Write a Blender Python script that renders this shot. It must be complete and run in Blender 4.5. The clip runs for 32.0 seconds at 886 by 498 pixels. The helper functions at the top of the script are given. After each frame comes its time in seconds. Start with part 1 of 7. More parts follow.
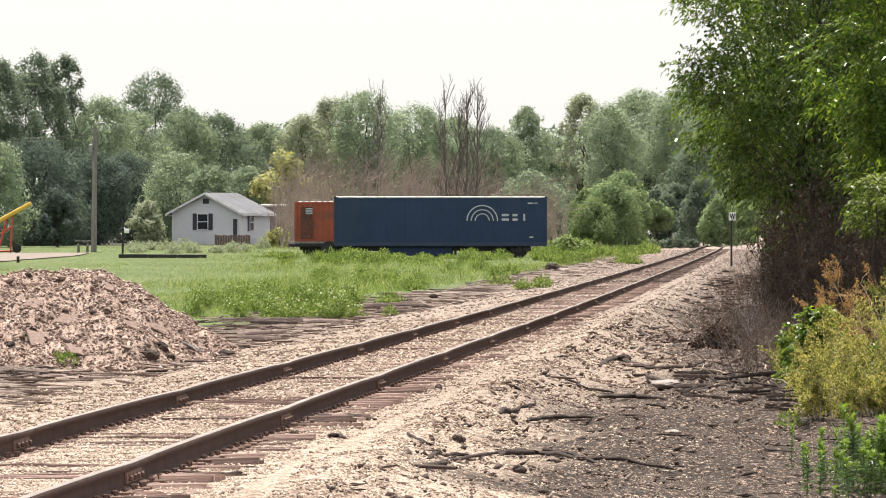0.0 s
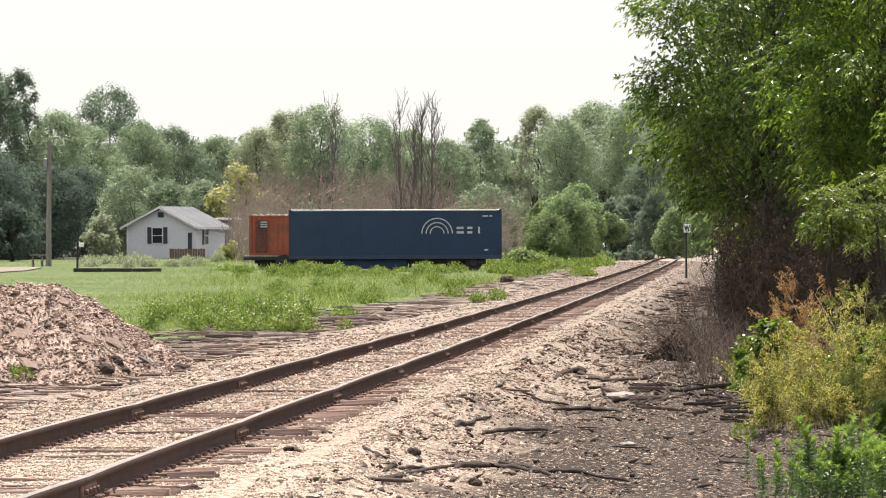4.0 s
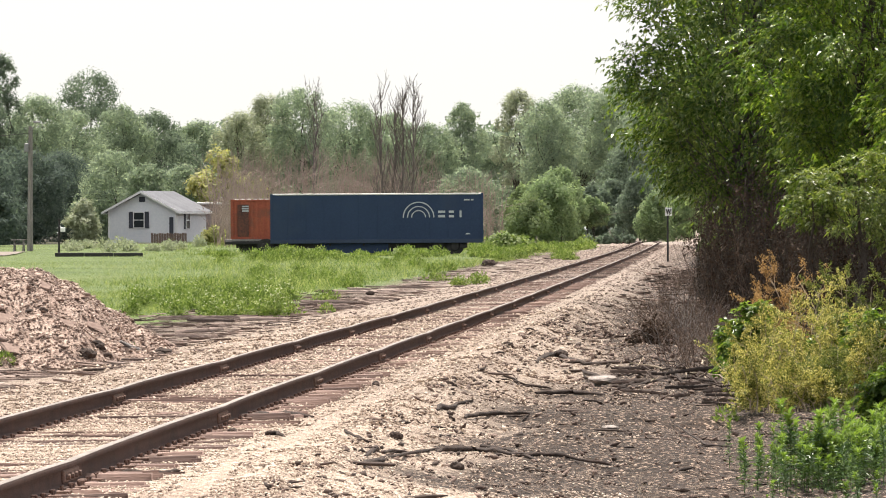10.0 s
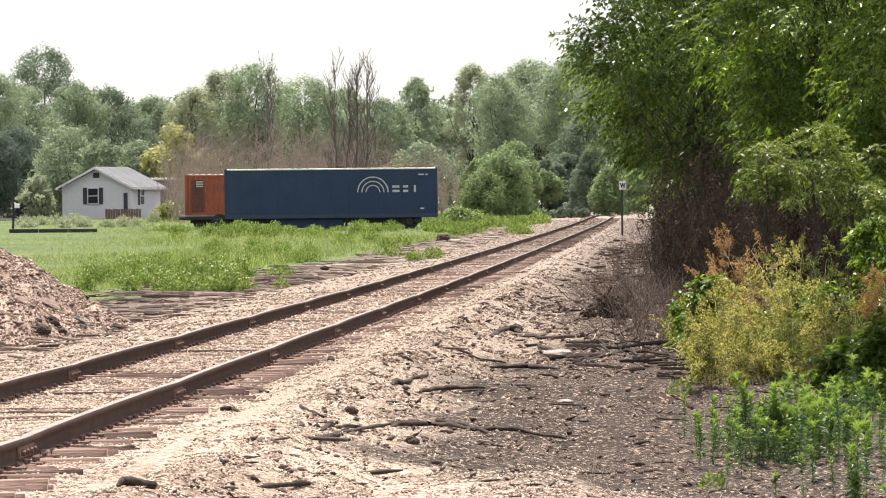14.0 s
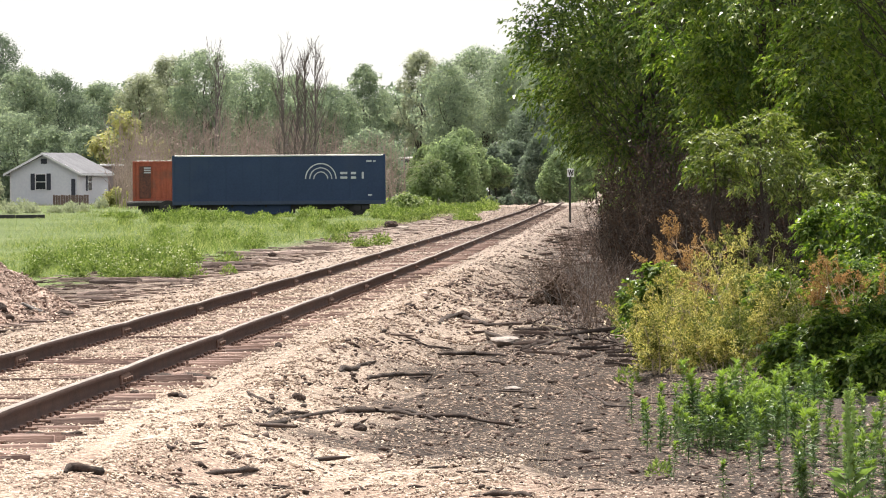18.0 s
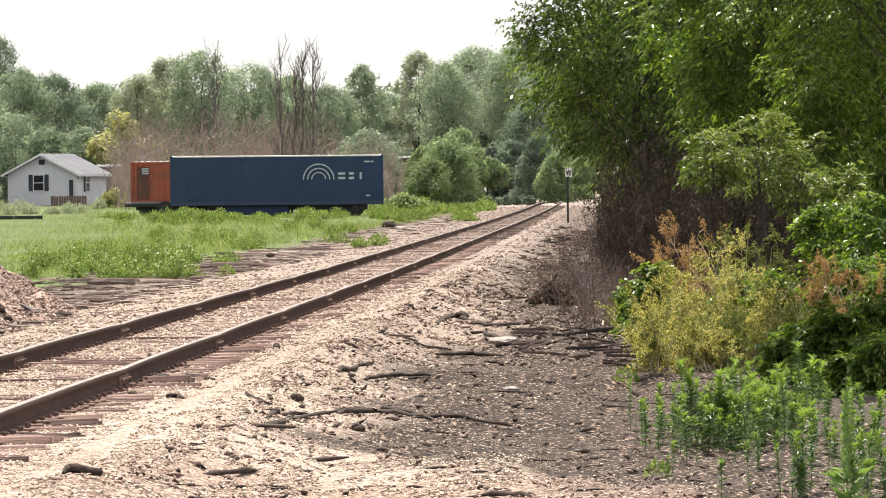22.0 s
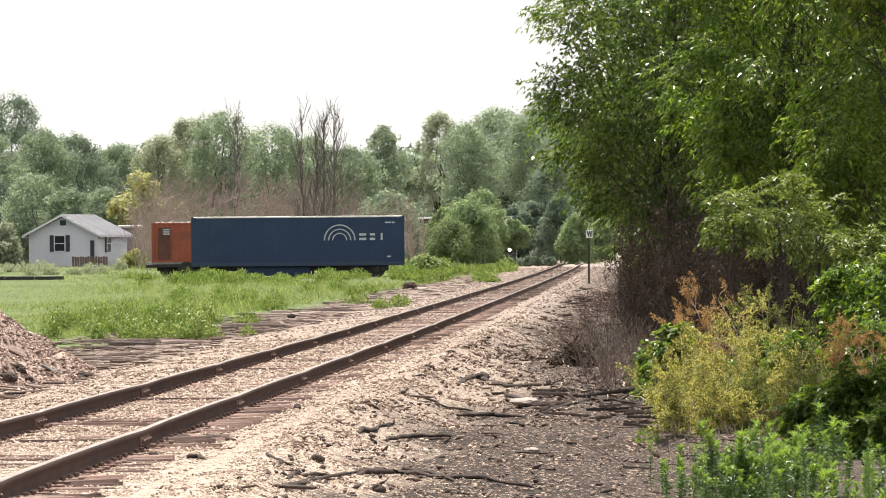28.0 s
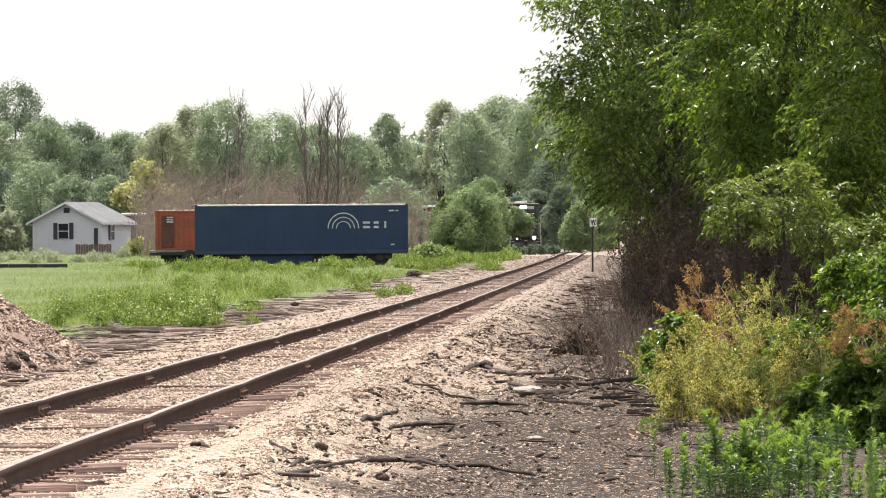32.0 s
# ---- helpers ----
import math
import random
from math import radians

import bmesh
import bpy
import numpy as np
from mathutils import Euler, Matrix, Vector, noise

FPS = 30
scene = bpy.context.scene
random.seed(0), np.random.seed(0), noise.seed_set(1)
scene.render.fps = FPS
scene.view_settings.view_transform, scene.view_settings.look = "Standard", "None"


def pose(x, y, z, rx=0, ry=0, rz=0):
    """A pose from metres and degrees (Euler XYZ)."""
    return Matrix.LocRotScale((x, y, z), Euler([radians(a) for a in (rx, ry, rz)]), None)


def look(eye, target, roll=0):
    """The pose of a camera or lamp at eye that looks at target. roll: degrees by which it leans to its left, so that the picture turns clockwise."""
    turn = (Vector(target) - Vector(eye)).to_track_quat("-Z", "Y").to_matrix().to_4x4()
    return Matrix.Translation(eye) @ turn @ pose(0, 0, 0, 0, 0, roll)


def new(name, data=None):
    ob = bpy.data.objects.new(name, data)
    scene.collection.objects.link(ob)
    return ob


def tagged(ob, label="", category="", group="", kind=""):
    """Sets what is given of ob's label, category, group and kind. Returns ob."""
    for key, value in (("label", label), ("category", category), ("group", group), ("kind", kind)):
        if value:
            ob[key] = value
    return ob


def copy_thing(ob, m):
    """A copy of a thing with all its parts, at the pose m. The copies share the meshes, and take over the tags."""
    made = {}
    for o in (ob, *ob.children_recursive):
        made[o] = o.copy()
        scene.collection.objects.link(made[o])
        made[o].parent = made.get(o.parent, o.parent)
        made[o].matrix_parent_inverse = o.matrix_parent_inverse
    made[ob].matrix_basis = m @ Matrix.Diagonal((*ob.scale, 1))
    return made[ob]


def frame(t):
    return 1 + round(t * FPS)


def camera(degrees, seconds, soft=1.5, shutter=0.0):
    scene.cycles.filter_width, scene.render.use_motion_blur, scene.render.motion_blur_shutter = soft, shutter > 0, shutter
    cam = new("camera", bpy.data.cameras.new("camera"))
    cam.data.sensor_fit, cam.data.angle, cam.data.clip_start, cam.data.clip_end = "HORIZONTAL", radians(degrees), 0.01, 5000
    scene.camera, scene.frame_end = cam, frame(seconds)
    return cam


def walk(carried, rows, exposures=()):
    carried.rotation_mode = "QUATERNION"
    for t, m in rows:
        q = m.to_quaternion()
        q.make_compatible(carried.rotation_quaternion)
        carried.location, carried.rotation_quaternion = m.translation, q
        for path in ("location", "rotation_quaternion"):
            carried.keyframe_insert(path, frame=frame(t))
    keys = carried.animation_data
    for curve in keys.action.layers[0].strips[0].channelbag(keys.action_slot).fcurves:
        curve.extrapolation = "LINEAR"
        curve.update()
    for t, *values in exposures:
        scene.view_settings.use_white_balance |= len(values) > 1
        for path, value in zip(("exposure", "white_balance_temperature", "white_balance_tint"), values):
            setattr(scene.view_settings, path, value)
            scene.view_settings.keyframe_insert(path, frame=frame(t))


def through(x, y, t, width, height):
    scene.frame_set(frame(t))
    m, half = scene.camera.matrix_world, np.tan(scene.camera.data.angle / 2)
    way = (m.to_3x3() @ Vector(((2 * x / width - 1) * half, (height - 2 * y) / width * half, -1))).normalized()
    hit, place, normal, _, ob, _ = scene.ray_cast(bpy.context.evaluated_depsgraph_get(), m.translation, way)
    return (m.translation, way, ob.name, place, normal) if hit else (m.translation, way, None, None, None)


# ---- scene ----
F, EYE = 10400.0, 1.5
cam = camera(8.622, 32.0, soft=1.08)
ROWS = [
    (0.0, 0.0000, -0.1543, -0.0000),
    (0.5, -0.0766, -0.1219, 0.0371),
    (1.0, -0.1312, -0.1196, 0.0476),
    (1.5, -0.1778, -0.1193, 0.1131),
    (2.0, -0.2290, -0.1226, 0.1459),
    (2.5, -0.2848, -0.1085, 0.1612),
    (3.0, -0.3457, -0.0676, 0.1897),
    (3.5, -0.4017, -0.0386, 0.1552),
    (4.0, -0.4401, -0.0290, 0.1805),
    (4.5, -0.4636, -0.0426, 0.1795),
    (6.5, -0.5654, -0.0908, 0.1773),
    (7.0, -0.5737, -0.1044, 0.2540),
    (7.5, -0.5874, -0.1191, 0.2880),
    (8.0, -0.6047, -0.1376, 0.2510),
    (8.5, -0.6122, -0.1686, 0.2947),
    (9.0, -0.6121, -0.2283, 0.2816),
    (9.5, -0.6160, -0.2209, 0.2748),
    (10.0, -0.6202, -0.1872, 0.3085),
    (10.5, -0.5541, -0.1689, 0.3409),
    (11.0, -0.5161, -0.1922, 0.2888),
    (11.5, -0.5710, -0.1999, 0.3487),
    (12.0, -0.7307, -0.2232, 0.4609),
    (12.5, -0.7834, -0.2848, 0.4405),
    (13.0, -0.8934, -0.3309, 0.4824),
    (13.5, -0.9458, -0.3669, 0.5120),
    (14.0, -1.0652, -0.4379, 0.5347),
    (14.5, -1.1894, -0.5219, 0.5459),
    (16.5, -1.5133, -0.6450, 0.4261),
    (17.0, -1.4679, -0.5907, 0.4330),
    (17.5, -1.5092, -0.5463, 0.4056),
    (18.0, -1.5733, -0.5709, 0.4066),
    (18.5, -1.6043, -0.6672, 0.4939),
    (19.0, -1.5669, -0.6994, 0.4578),
    (19.5, -1.6118, -0.6883, 0.4470),
    (20.0, -1.5778, -0.6954, 0.4828),
    (20.5, -1.6635, -0.7500, 0.4478),
    (21.0, -1.6459, -0.6882, 0.4285),
    (21.5, -1.6415, -0.6849, 0.5236),
    (22.0, -1.5936, -0.5683, 0.5070),
    (22.5, -1.6407, -0.5111, 0.5810),
    (23.0, -1.6800, -0.4600, 0.5677),
    (23.5, -1.6224, -0.4664, 0.5147),
    (24.0, -1.6490, -0.4501, 0.4709),
    (24.5, -1.6477, -0.4218, 0.5219),
    (25.0, -1.6285, -0.3656, 0.5021),
    (25.5, -1.6234, -0.3140, 0.4217),
    (26.0, -1.5292, -0.1888, 0.4426),
    (26.5, -1.4752, -0.0462, 0.4464),
    (28.5, -1.3808, 0.0291, 0.4498),
    (29.0, -1.4804, 0.0261, 0.4842),
    (29.5, -1.4451, 0.0070, 0.4548),
    (30.0, -1.3964, -0.0252, 0.3853),
    (30.5, -1.3096, -0.0530, 0.3400),
    (31.0, -1.3366, -0.0198, 0.3634),
    (31.5, -1.3200, 0.0000, 0.4254),
    (32.0, -1.3534, -0.0864, 0.3582),
]
walk(cam, [(t, pose(0, 0, EYE, 90 + pitch, roll, yaw)) for t, yaw, pitch, roll in ROWS], exposures=[(0.0, 0.75, 6500, 12.5), (8.0, 0.77, 6500, 12.5), (16.0, 0.85, 6500, 12.5), (26.0, 0.86, 6500, 12.5), (32.0, 0.82, 6500, 12.5)])

# ---- light: hazy midday sun ahead of the camera ----
SUN_AZ, SUN_EL = -14.0, 67.0          # degrees clockwise from +y, and above the horizon
world = bpy.data.worlds.new("sky")
scene.world = world
world.use_nodes = True
wn = world.node_tree
wn.nodes.clear()
sky = wn.nodes.new("ShaderNodeTexSky")
sky.sky_type, sky.sun_disc = "NISHITA", False
sky.sun_elevation, sky.sun_rotation = radians(SUN_EL), radians(SUN_AZ)
sky.air_density, sky.dust_density, sky.ozone_density = 1.0, 1.5, 1.0
haze = wn.nodes.new("ShaderNodeMix")          # thin bright summer haze over the whole sky
haze.data_type = "RGBA"
haze.inputs[0].default_value = 0.88
haze.inputs[7].default_value = (3.87, 3.88, 3.74, 1)
wn.links.new(sky.outputs[0], haze.inputs[6])
bg = wn.nodes.new("ShaderNodeBackground")
bg.inputs["Strength"].default_value = 0.15
wo = wn.nodes.new("ShaderNodeOutputWorld")
wn.links.new(haze.outputs[2], bg.inputs["Color"])
wn.links.new(bg.outputs[0], wo.inputs["Surface"])
sun = new("sun", bpy.data.lights.new("sun", "SUN"))
sun.data.energy, sun.data.angle, sun.data.color = 5.0, radians(0.9), (1.0, 0.93, 0.82)
ca, ce = radians(SUN_AZ), radians(SUN_EL)
sun.matrix_world = look((math.sin(ca) * math.cos(ce) * 50, math.cos(ca) * math.cos(ce) * 50, math.sin(ce) * 50), (0, 0, 0))


# ---- materials ----
def nodes_of(name):
    m = bpy.data.materials.new(name)
    m.use_nodes = True
    nt = m.node_tree
    return m, nt, nt.nodes["Principled BSDF"]


def val(nt, kind, *links, **props):
    n = nt.nodes.new(kind)
    for k, v in props.items():
        if k == "op":
            n.operation = v
        elif k == "mode":
            n.data_type = v
        else:
            n.inputs[k].default_value = v
    for slot, s in links:
        nt.links.new(s, n.inputs[slot])
    return n


def ramp(nt, fac, stops):
    n = nt.nodes.new("ShaderNodeValToRGB")
    while len(n.color_ramp.elements) < len(stops):
        n.color_ramp.elements.new(0.5)
    for e, (p, c) in zip(n.color_ramp.elements, stops):
        e.position, e.color = p, (*c, 1)
    nt.links.new(fac, n.inputs[0])
    return n.outputs[0]


def place(nt):
    return nt.nodes.new("ShaderNodeTexCoord").outputs["Object"]


def noise_at(nt, vec, scale, detail=4.0, rough=0.55):
    n = val(nt, "ShaderNodeTexNoise", ("Vector", vec), Scale=scale, Detail=detail, Roughness=rough)
    return n.outputs["Fac"]


def mixc(nt, fac, a, b):
    n = nt.nodes.new("ShaderNodeMix")
    n.data_type = "RGBA"
    for slot, s in ((0, fac), (6, a), (7, b)):
        if isinstance(s, tuple):
            n.inputs[slot].default_value = (*s, 1)
        elif isinstance(s, float):
            n.inputs[slot].default_value = s
        else:
            nt.links.new(s, n.inputs[slot])
    return n.outputs[2]


def surface(name, a, b, scale=4.0, fine=40.0, rough=0.8, metal=0.0, bump=0.3, bump_scale=None, dirt=None, stretch=(1, 1, 1), depth=0.02, c=None):
    """Two colours mixed by broad and fine noise, with fine relief; dirt is a third colour in patches."""
    m, nt, bs = nodes_of(name)
    vec = val(nt, "ShaderNodeMapping", ("Vector", place(nt))).outputs[0]
    vec.node.inputs["Scale"].default_value = stretch
    big, small = noise_at(nt, vec, scale), noise_at(nt, vec, fine, 3.0)
    mix = val(nt, "ShaderNodeMath", (0, big), (1, small), op="ADD").outputs[0]
    stops = [(0.38, a), (0.62, b)] if c is None else [(0.36, a), (0.5, b), (0.62, c)]
    half = val(nt, "ShaderNodeMath", (0, mix), op="MULTIPLY")
    half.inputs[1].default_value = 0.5
    col = ramp(nt, half.outputs[0], stops)
    if dirt:
        patch = ramp(nt, noise_at(nt, vec, scale * 0.6, 6.0, 0.7), [(0.5, (0, 0, 0)), (0.68, (1, 1, 1))])
        col = mixc(nt, patch, col, dirt)
    nt.links.new(col, bs.inputs["Base Color"])
    bs.inputs["Roughness"].default_value, bs.inputs["Metallic"].default_value = rough, metal
    if bump:
        h = noise_at(nt, vec, bump_scale or fine, 5.0)
        bn = val(nt, "ShaderNodeBump", ("Height", h), Strength=bump, Distance=depth)
        nt.links.new(bn.outputs[0], bs.inputs["Normal"])
    return m


def leaf_mat(name, stops, gloss=0.45, through=0.4, glow=(1.25, 1.35, 0.6), patch=0.6):
    """Leaves: every leaf has its own tint, and lets some light through."""
    m, nt, bs = nodes_of(name)
    isl = nt.nodes.new("ShaderNodeNewGeometry").outputs["Random Per Island"]
    broad = noise_at(nt, place(nt), patch, 2.0)
    s = val(nt, "ShaderNodeMath", (0, isl), (1, broad), op="ADD").outputs[0]
    half = val(nt, "ShaderNodeMath", (0, s), op="MULTIPLY")
    half.inputs[1].default_value = 0.5
    col = ramp(nt, half.outputs[0], stops)
    nt.links.new(col, bs.inputs["Base Color"])
    bs.inputs["Roughness"].default_value = gloss
    bs.inputs["Specular IOR Level"].default_value = 0.5 if gloss < 0.32 else 0.25 if gloss < 0.4 else 0.15
    tint = mixc(nt, 1.0, col, (0, 0, 0))
    tint.node.blend_type = "MULTIPLY"
    tint.node.inputs[7].default_value = (*glow, 1)
    tr = val(nt, "ShaderNodeBsdfTranslucent", ("Color", tint))
    mx = val(nt, "ShaderNodeMixShader", (1, bs.outputs[0]), (2, tr.outputs[0]))
    mx.inputs[0].default_value = through
    nt.links.new(mx.outputs[0], nt.nodes["Material Output"].inputs["Surface"])
    return m


def glowing(name, colour, strength):
    m, nt, bs = nodes_of(name)
    bs.inputs["Base Color"].default_value = (*colour, 1)
    bs.inputs["Emission Color"].default_value = (*colour, 1)
    bs.inputs["Emission Strength"].default_value = strength
    return m


def island_mat(name, stops, rough=0.9, fine=60.0, bump=0.3):
    """Loose pieces: each its own shade, with a fine grain."""
    m, nt, bs = nodes_of(name)
    isl = nt.nodes.new("ShaderNodeNewGeometry").outputs["Random Per Island"]
    grain = noise_at(nt, place(nt), fine, 3.0)
    s = val(nt, "ShaderNodeMath", (0, isl), (1, grain), op="ADD").outputs[0]
    half = val(nt, "ShaderNodeMath", (0, s), op="MULTIPLY")
    half.inputs[1].default_value = 0.5
    nt.links.new(ramp(nt, half.outputs[0], stops), bs.inputs["Base Color"])
    bs.inputs["Roughness"].default_value = rough
    bn = val(nt, "ShaderNodeBump", ("Height", grain), Strength=bump, Distance=0.01)
    nt.links.new(bn.outputs[0], bs.inputs["Normal"])
    return m


def object_mat(name, stops, rough=0.85, stretch=(1, 1, 1), fine=30.0, bump=0.6):
    """Like pieces that are objects of their own: each its own shade."""
    m, nt, bs = nodes_of(name)
    rnd = nt.nodes.new("ShaderNodeObjectInfo").outputs["Random"]
    vec = val(nt, "ShaderNodeMapping", ("Vector", place(nt))).outputs[0]
    vec.node.inputs["Scale"].default_value = stretch
    grain = noise_at(nt, vec, fine, 4.0)
    s = val(nt, "ShaderNodeMath", (0, rnd), (1, grain), op="ADD").outputs[0]
    half = val(nt, "ShaderNodeMath", (0, s), op="MULTIPLY")
    half.inputs[1].default_value = 0.5
    nt.links.new(ramp(nt, half.outputs[0], stops), bs.inputs["Base Color"])
    bs.inputs["Roughness"].default_value = rough
    bn = val(nt, "ShaderNodeBump", ("Height", grain), Strength=bump, Distance=0.01)
    nt.links.new(bn.outputs[0], bs.inputs["Normal"])
    return m


M_STONE = island_mat("ballast_stone", [(0.22, (0.17, 0.12, 0.094)), (0.45, (0.47, 0.375, 0.3)), (0.75, (0.73, 0.615, 0.505))], fine=90.0)
M_STONE_MID = island_mat("weathered_ballast_stone", [(0.22, (0.14, 0.098, 0.077)), (0.45, (0.38, 0.292, 0.23)), (0.75, (0.62, 0.5, 0.405))], fine=90.0)
M_CHIP = island_mat("rubble_chip", [(0.2, (0.05, 0.032, 0.025)), (0.5, (0.19, 0.128, 0.1)), (0.8, (0.46, 0.36, 0.295))], fine=60.0)
M_BALLAST_FAR = island_mat("dirty_ballast_stone", [(0.2, (0.13, 0.095, 0.08)), (0.5, (0.28, 0.215, 0.18)), (0.8, (0.46, 0.37, 0.31))], fine=60.0)
M_SPLINTER = island_mat("splinter_wood", [(0.25, (0.028, 0.018, 0.014)), (0.55, (0.1, 0.065, 0.052)), (0.8, (0.3, 0.215, 0.18))], fine=40.0)
M_SPLINTER_PALE = island_mat("weathered_splinter_wood", [(0.25, (0.05, 0.033, 0.028)), (0.5, (0.19, 0.135, 0.115)), (0.8, (0.42, 0.33, 0.285))], fine=40.0)
M_RUBBLE = island_mat("pale_rubble_chip", [(0.2, (0.085, 0.056, 0.046)), (0.5, (0.31, 0.222, 0.183)), (0.8, (0.62, 0.5, 0.425))], fine=60.0)
M_TIE = object_mat("tie_wood", [(0.2, (0.075, 0.044, 0.036)), (0.5, (0.19, 0.118, 0.097)), (0.8, (0.36, 0.245, 0.205))], stretch=(1.5, 14, 14), fine=6.0)
M_RAIL = surface("rail_rust", (0.034, 0.016, 0.012), (0.075, 0.036, 0.026), 3.0, 50.0, 0.95, 0.0, 0.3)
M_HEAD = surface("rail_head_polished", (0.15, 0.125, 0.112), (0.3, 0.265, 0.24), 2.0, 60.0, 0.6, 0.7, 0.05)
M_PLATE = surface("plate_rust", (0.085, 0.048, 0.037), (0.22, 0.135, 0.105), 9.0, 60.0, 0.8, 0.1, 0.3)
M_RUSTPANEL = surface("dark_rust_panel", (0.05, 0.026, 0.024), (0.14, 0.05, 0.035), 1.5, 12.0, 0.8, 0.0, 0.3)
M_BARK = surface("bark", (0.03, 0.024, 0.02), (0.075, 0.06, 0.05), 3.0, 25.0, 0.9, 0, 0.8, stretch=(4, 4, 0.7))
# Bluish haze is mixed into this brown, for the distant bare brush.
M_DEADWOOD = surface("dead_wood", (0.24, 0.172, 0.155), (0.48, 0.37, 0.335), 2.0, 25.0, 0.9, 0, 0.4)
M_BARETREE = surface("bare_grey_bark", (0.085, 0.07, 0.066), (0.19, 0.16, 0.15), 2.0, 25.0, 0.9, 0, 0.4)
M_GREYWOOD = surface("weathered_grey_wood", (0.13, 0.12, 0.115), (0.27, 0.25, 0.24), 2.0, 30.0, 0.85, 0, 0.4, stretch=(6, 6, 0.8))
M_LEAF_NEAR = leaf_mat("leaves_near", [(0.25, (0.036, 0.075, 0.016)), (0.5, (0.088, 0.145, 0.03)), (0.75, (0.22, 0.275, 0.08))], 0.33, 0.45, (1.65, 1.75, 0.55), patch=0.9)
# Near leaves again: deeper shade on some trees put into the green, glossier.
M_LEAF_NEAR_SHADED = leaf_mat("leaves_near_shaded_glossy", [(0.25, (0.034, 0.068, 0.02)), (0.5, (0.078, 0.128, 0.034)), (0.75, (0.19, 0.24, 0.085))], 0.26, 0.42, (1.65, 1.75, 0.55), patch=0.9)
M_LEAF_WILLOW = leaf_mat("leaves_willow", [(0.25, (0.05, 0.085, 0.022)), (0.5, (0.105, 0.145, 0.04)), (0.75, (0.25, 0.29, 0.11))], 0.38, 0.4, (1.4, 1.45, 0.6), patch=1.2)
# Distant leaves: haze is put into the colours, paler and bluer than leaf green.
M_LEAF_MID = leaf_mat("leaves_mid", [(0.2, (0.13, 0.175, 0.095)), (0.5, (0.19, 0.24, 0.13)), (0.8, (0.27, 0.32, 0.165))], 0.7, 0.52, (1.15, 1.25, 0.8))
M_LEAF_FAR_HAZED = leaf_mat("leaves_far_hazed", [(0.25, (0.19, 0.235, 0.19)), (0.5, (0.26, 0.315, 0.24)), (0.75, (0.36, 0.405, 0.29))], 0.9, 0.6, (1.12, 1.2, 0.95), patch=0.3)
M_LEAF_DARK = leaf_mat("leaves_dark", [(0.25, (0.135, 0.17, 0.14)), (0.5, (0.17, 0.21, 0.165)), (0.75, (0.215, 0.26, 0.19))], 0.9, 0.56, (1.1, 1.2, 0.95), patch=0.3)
# Far leaves again, with the shade below the tall crowns in the colour.
M_LEAF_SHADE = leaf_mat("leaves_far_shaded", [(0.25, (0.08, 0.105, 0.1)), (0.5, (0.108, 0.138, 0.125)), (0.75, (0.15, 0.185, 0.155))], 0.9, 0.5, (1.1, 1.2, 0.95), patch=0.3)
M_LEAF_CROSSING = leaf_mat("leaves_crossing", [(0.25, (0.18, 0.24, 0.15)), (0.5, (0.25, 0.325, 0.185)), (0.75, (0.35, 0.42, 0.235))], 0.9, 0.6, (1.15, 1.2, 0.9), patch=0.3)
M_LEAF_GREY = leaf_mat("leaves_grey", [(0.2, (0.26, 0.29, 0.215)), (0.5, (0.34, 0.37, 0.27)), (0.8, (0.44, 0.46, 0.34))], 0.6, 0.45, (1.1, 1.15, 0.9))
M_LEAF_YELLOW = leaf_mat("leaves_yellow", [(0.2, (0.27, 0.3, 0.14)), (0.5, (0.38, 0.385, 0.17)), (0.8, (0.5, 0.48, 0.22))], 0.6, 0.4, (1.1, 1.1, 0.6))
M_WEED = leaf_mat("weeds_green", [(0.2, (0.09, 0.14, 0.04)), (0.5, (0.16, 0.22, 0.07)), (0.8, (0.38, 0.43, 0.22))], 0.5, 0.4, patch=0.8)
M_FLOWER = leaf_mat("pale_flower_heads", [(0.2, (0.35, 0.42, 0.22)), (0.5, (0.5, 0.55, 0.34)), (0.8, (0.66, 0.68, 0.5))], 0.7, 0.3, (1.0, 1.0, 0.9))
M_SHOOT = leaf_mat("young_shoot_leaves", [(0.2, (0.12, 0.2, 0.05)), (0.5, (0.19, 0.28, 0.065)), (0.8, (0.3, 0.4, 0.1))], 0.45, 0.4, patch=3.0)
M_DRYSTALK = surface("dry_stalk", (0.045, 0.029, 0.021), (0.15, 0.102, 0.075), 2.0, 25.0, 0.9, 0, 0.4)
M_HORSEWEED = leaf_mat("horseweed_leaves", [(0.2, (0.05, 0.1, 0.04)), (0.5, (0.09, 0.16, 0.055)), (0.8, (0.2, 0.29, 0.09))], 0.33, 0.35, patch=3.0)
M_SICK = leaf_mat("yellowing_leaves", [(0.34, (0.1, 0.13, 0.035)), (0.5, (0.34, 0.335, 0.115)), (0.66, (0.62, 0.57, 0.25))], 0.6, 0.4, (1.15, 1.12, 0.6), patch=2.6)
M_ORANGE_WEED = leaf_mat("dried_orange_leaves", [(0.2, (0.2, 0.12, 0.055)), (0.5, (0.37, 0.245, 0.11)), (0.8, (0.54, 0.4, 0.21))], 0.7, 0.35, (1.15, 1.0, 0.7), patch=1.5)
M_LIME = leaf_mat("feathery_green_leaves", [(0.25, (0.05, 0.075, 0.02)), (0.5, (0.13, 0.165, 0.045)), (0.75, (0.3, 0.31, 0.11))], 0.5, 0.35, (1.2, 1.2, 0.6), patch=1.5)
M_PALETWIG = surface("pale_dry_twig", (0.3, 0.24, 0.17), (0.5, 0.42, 0.32), 3.0, 25.0, 0.9, 0, 0.3)
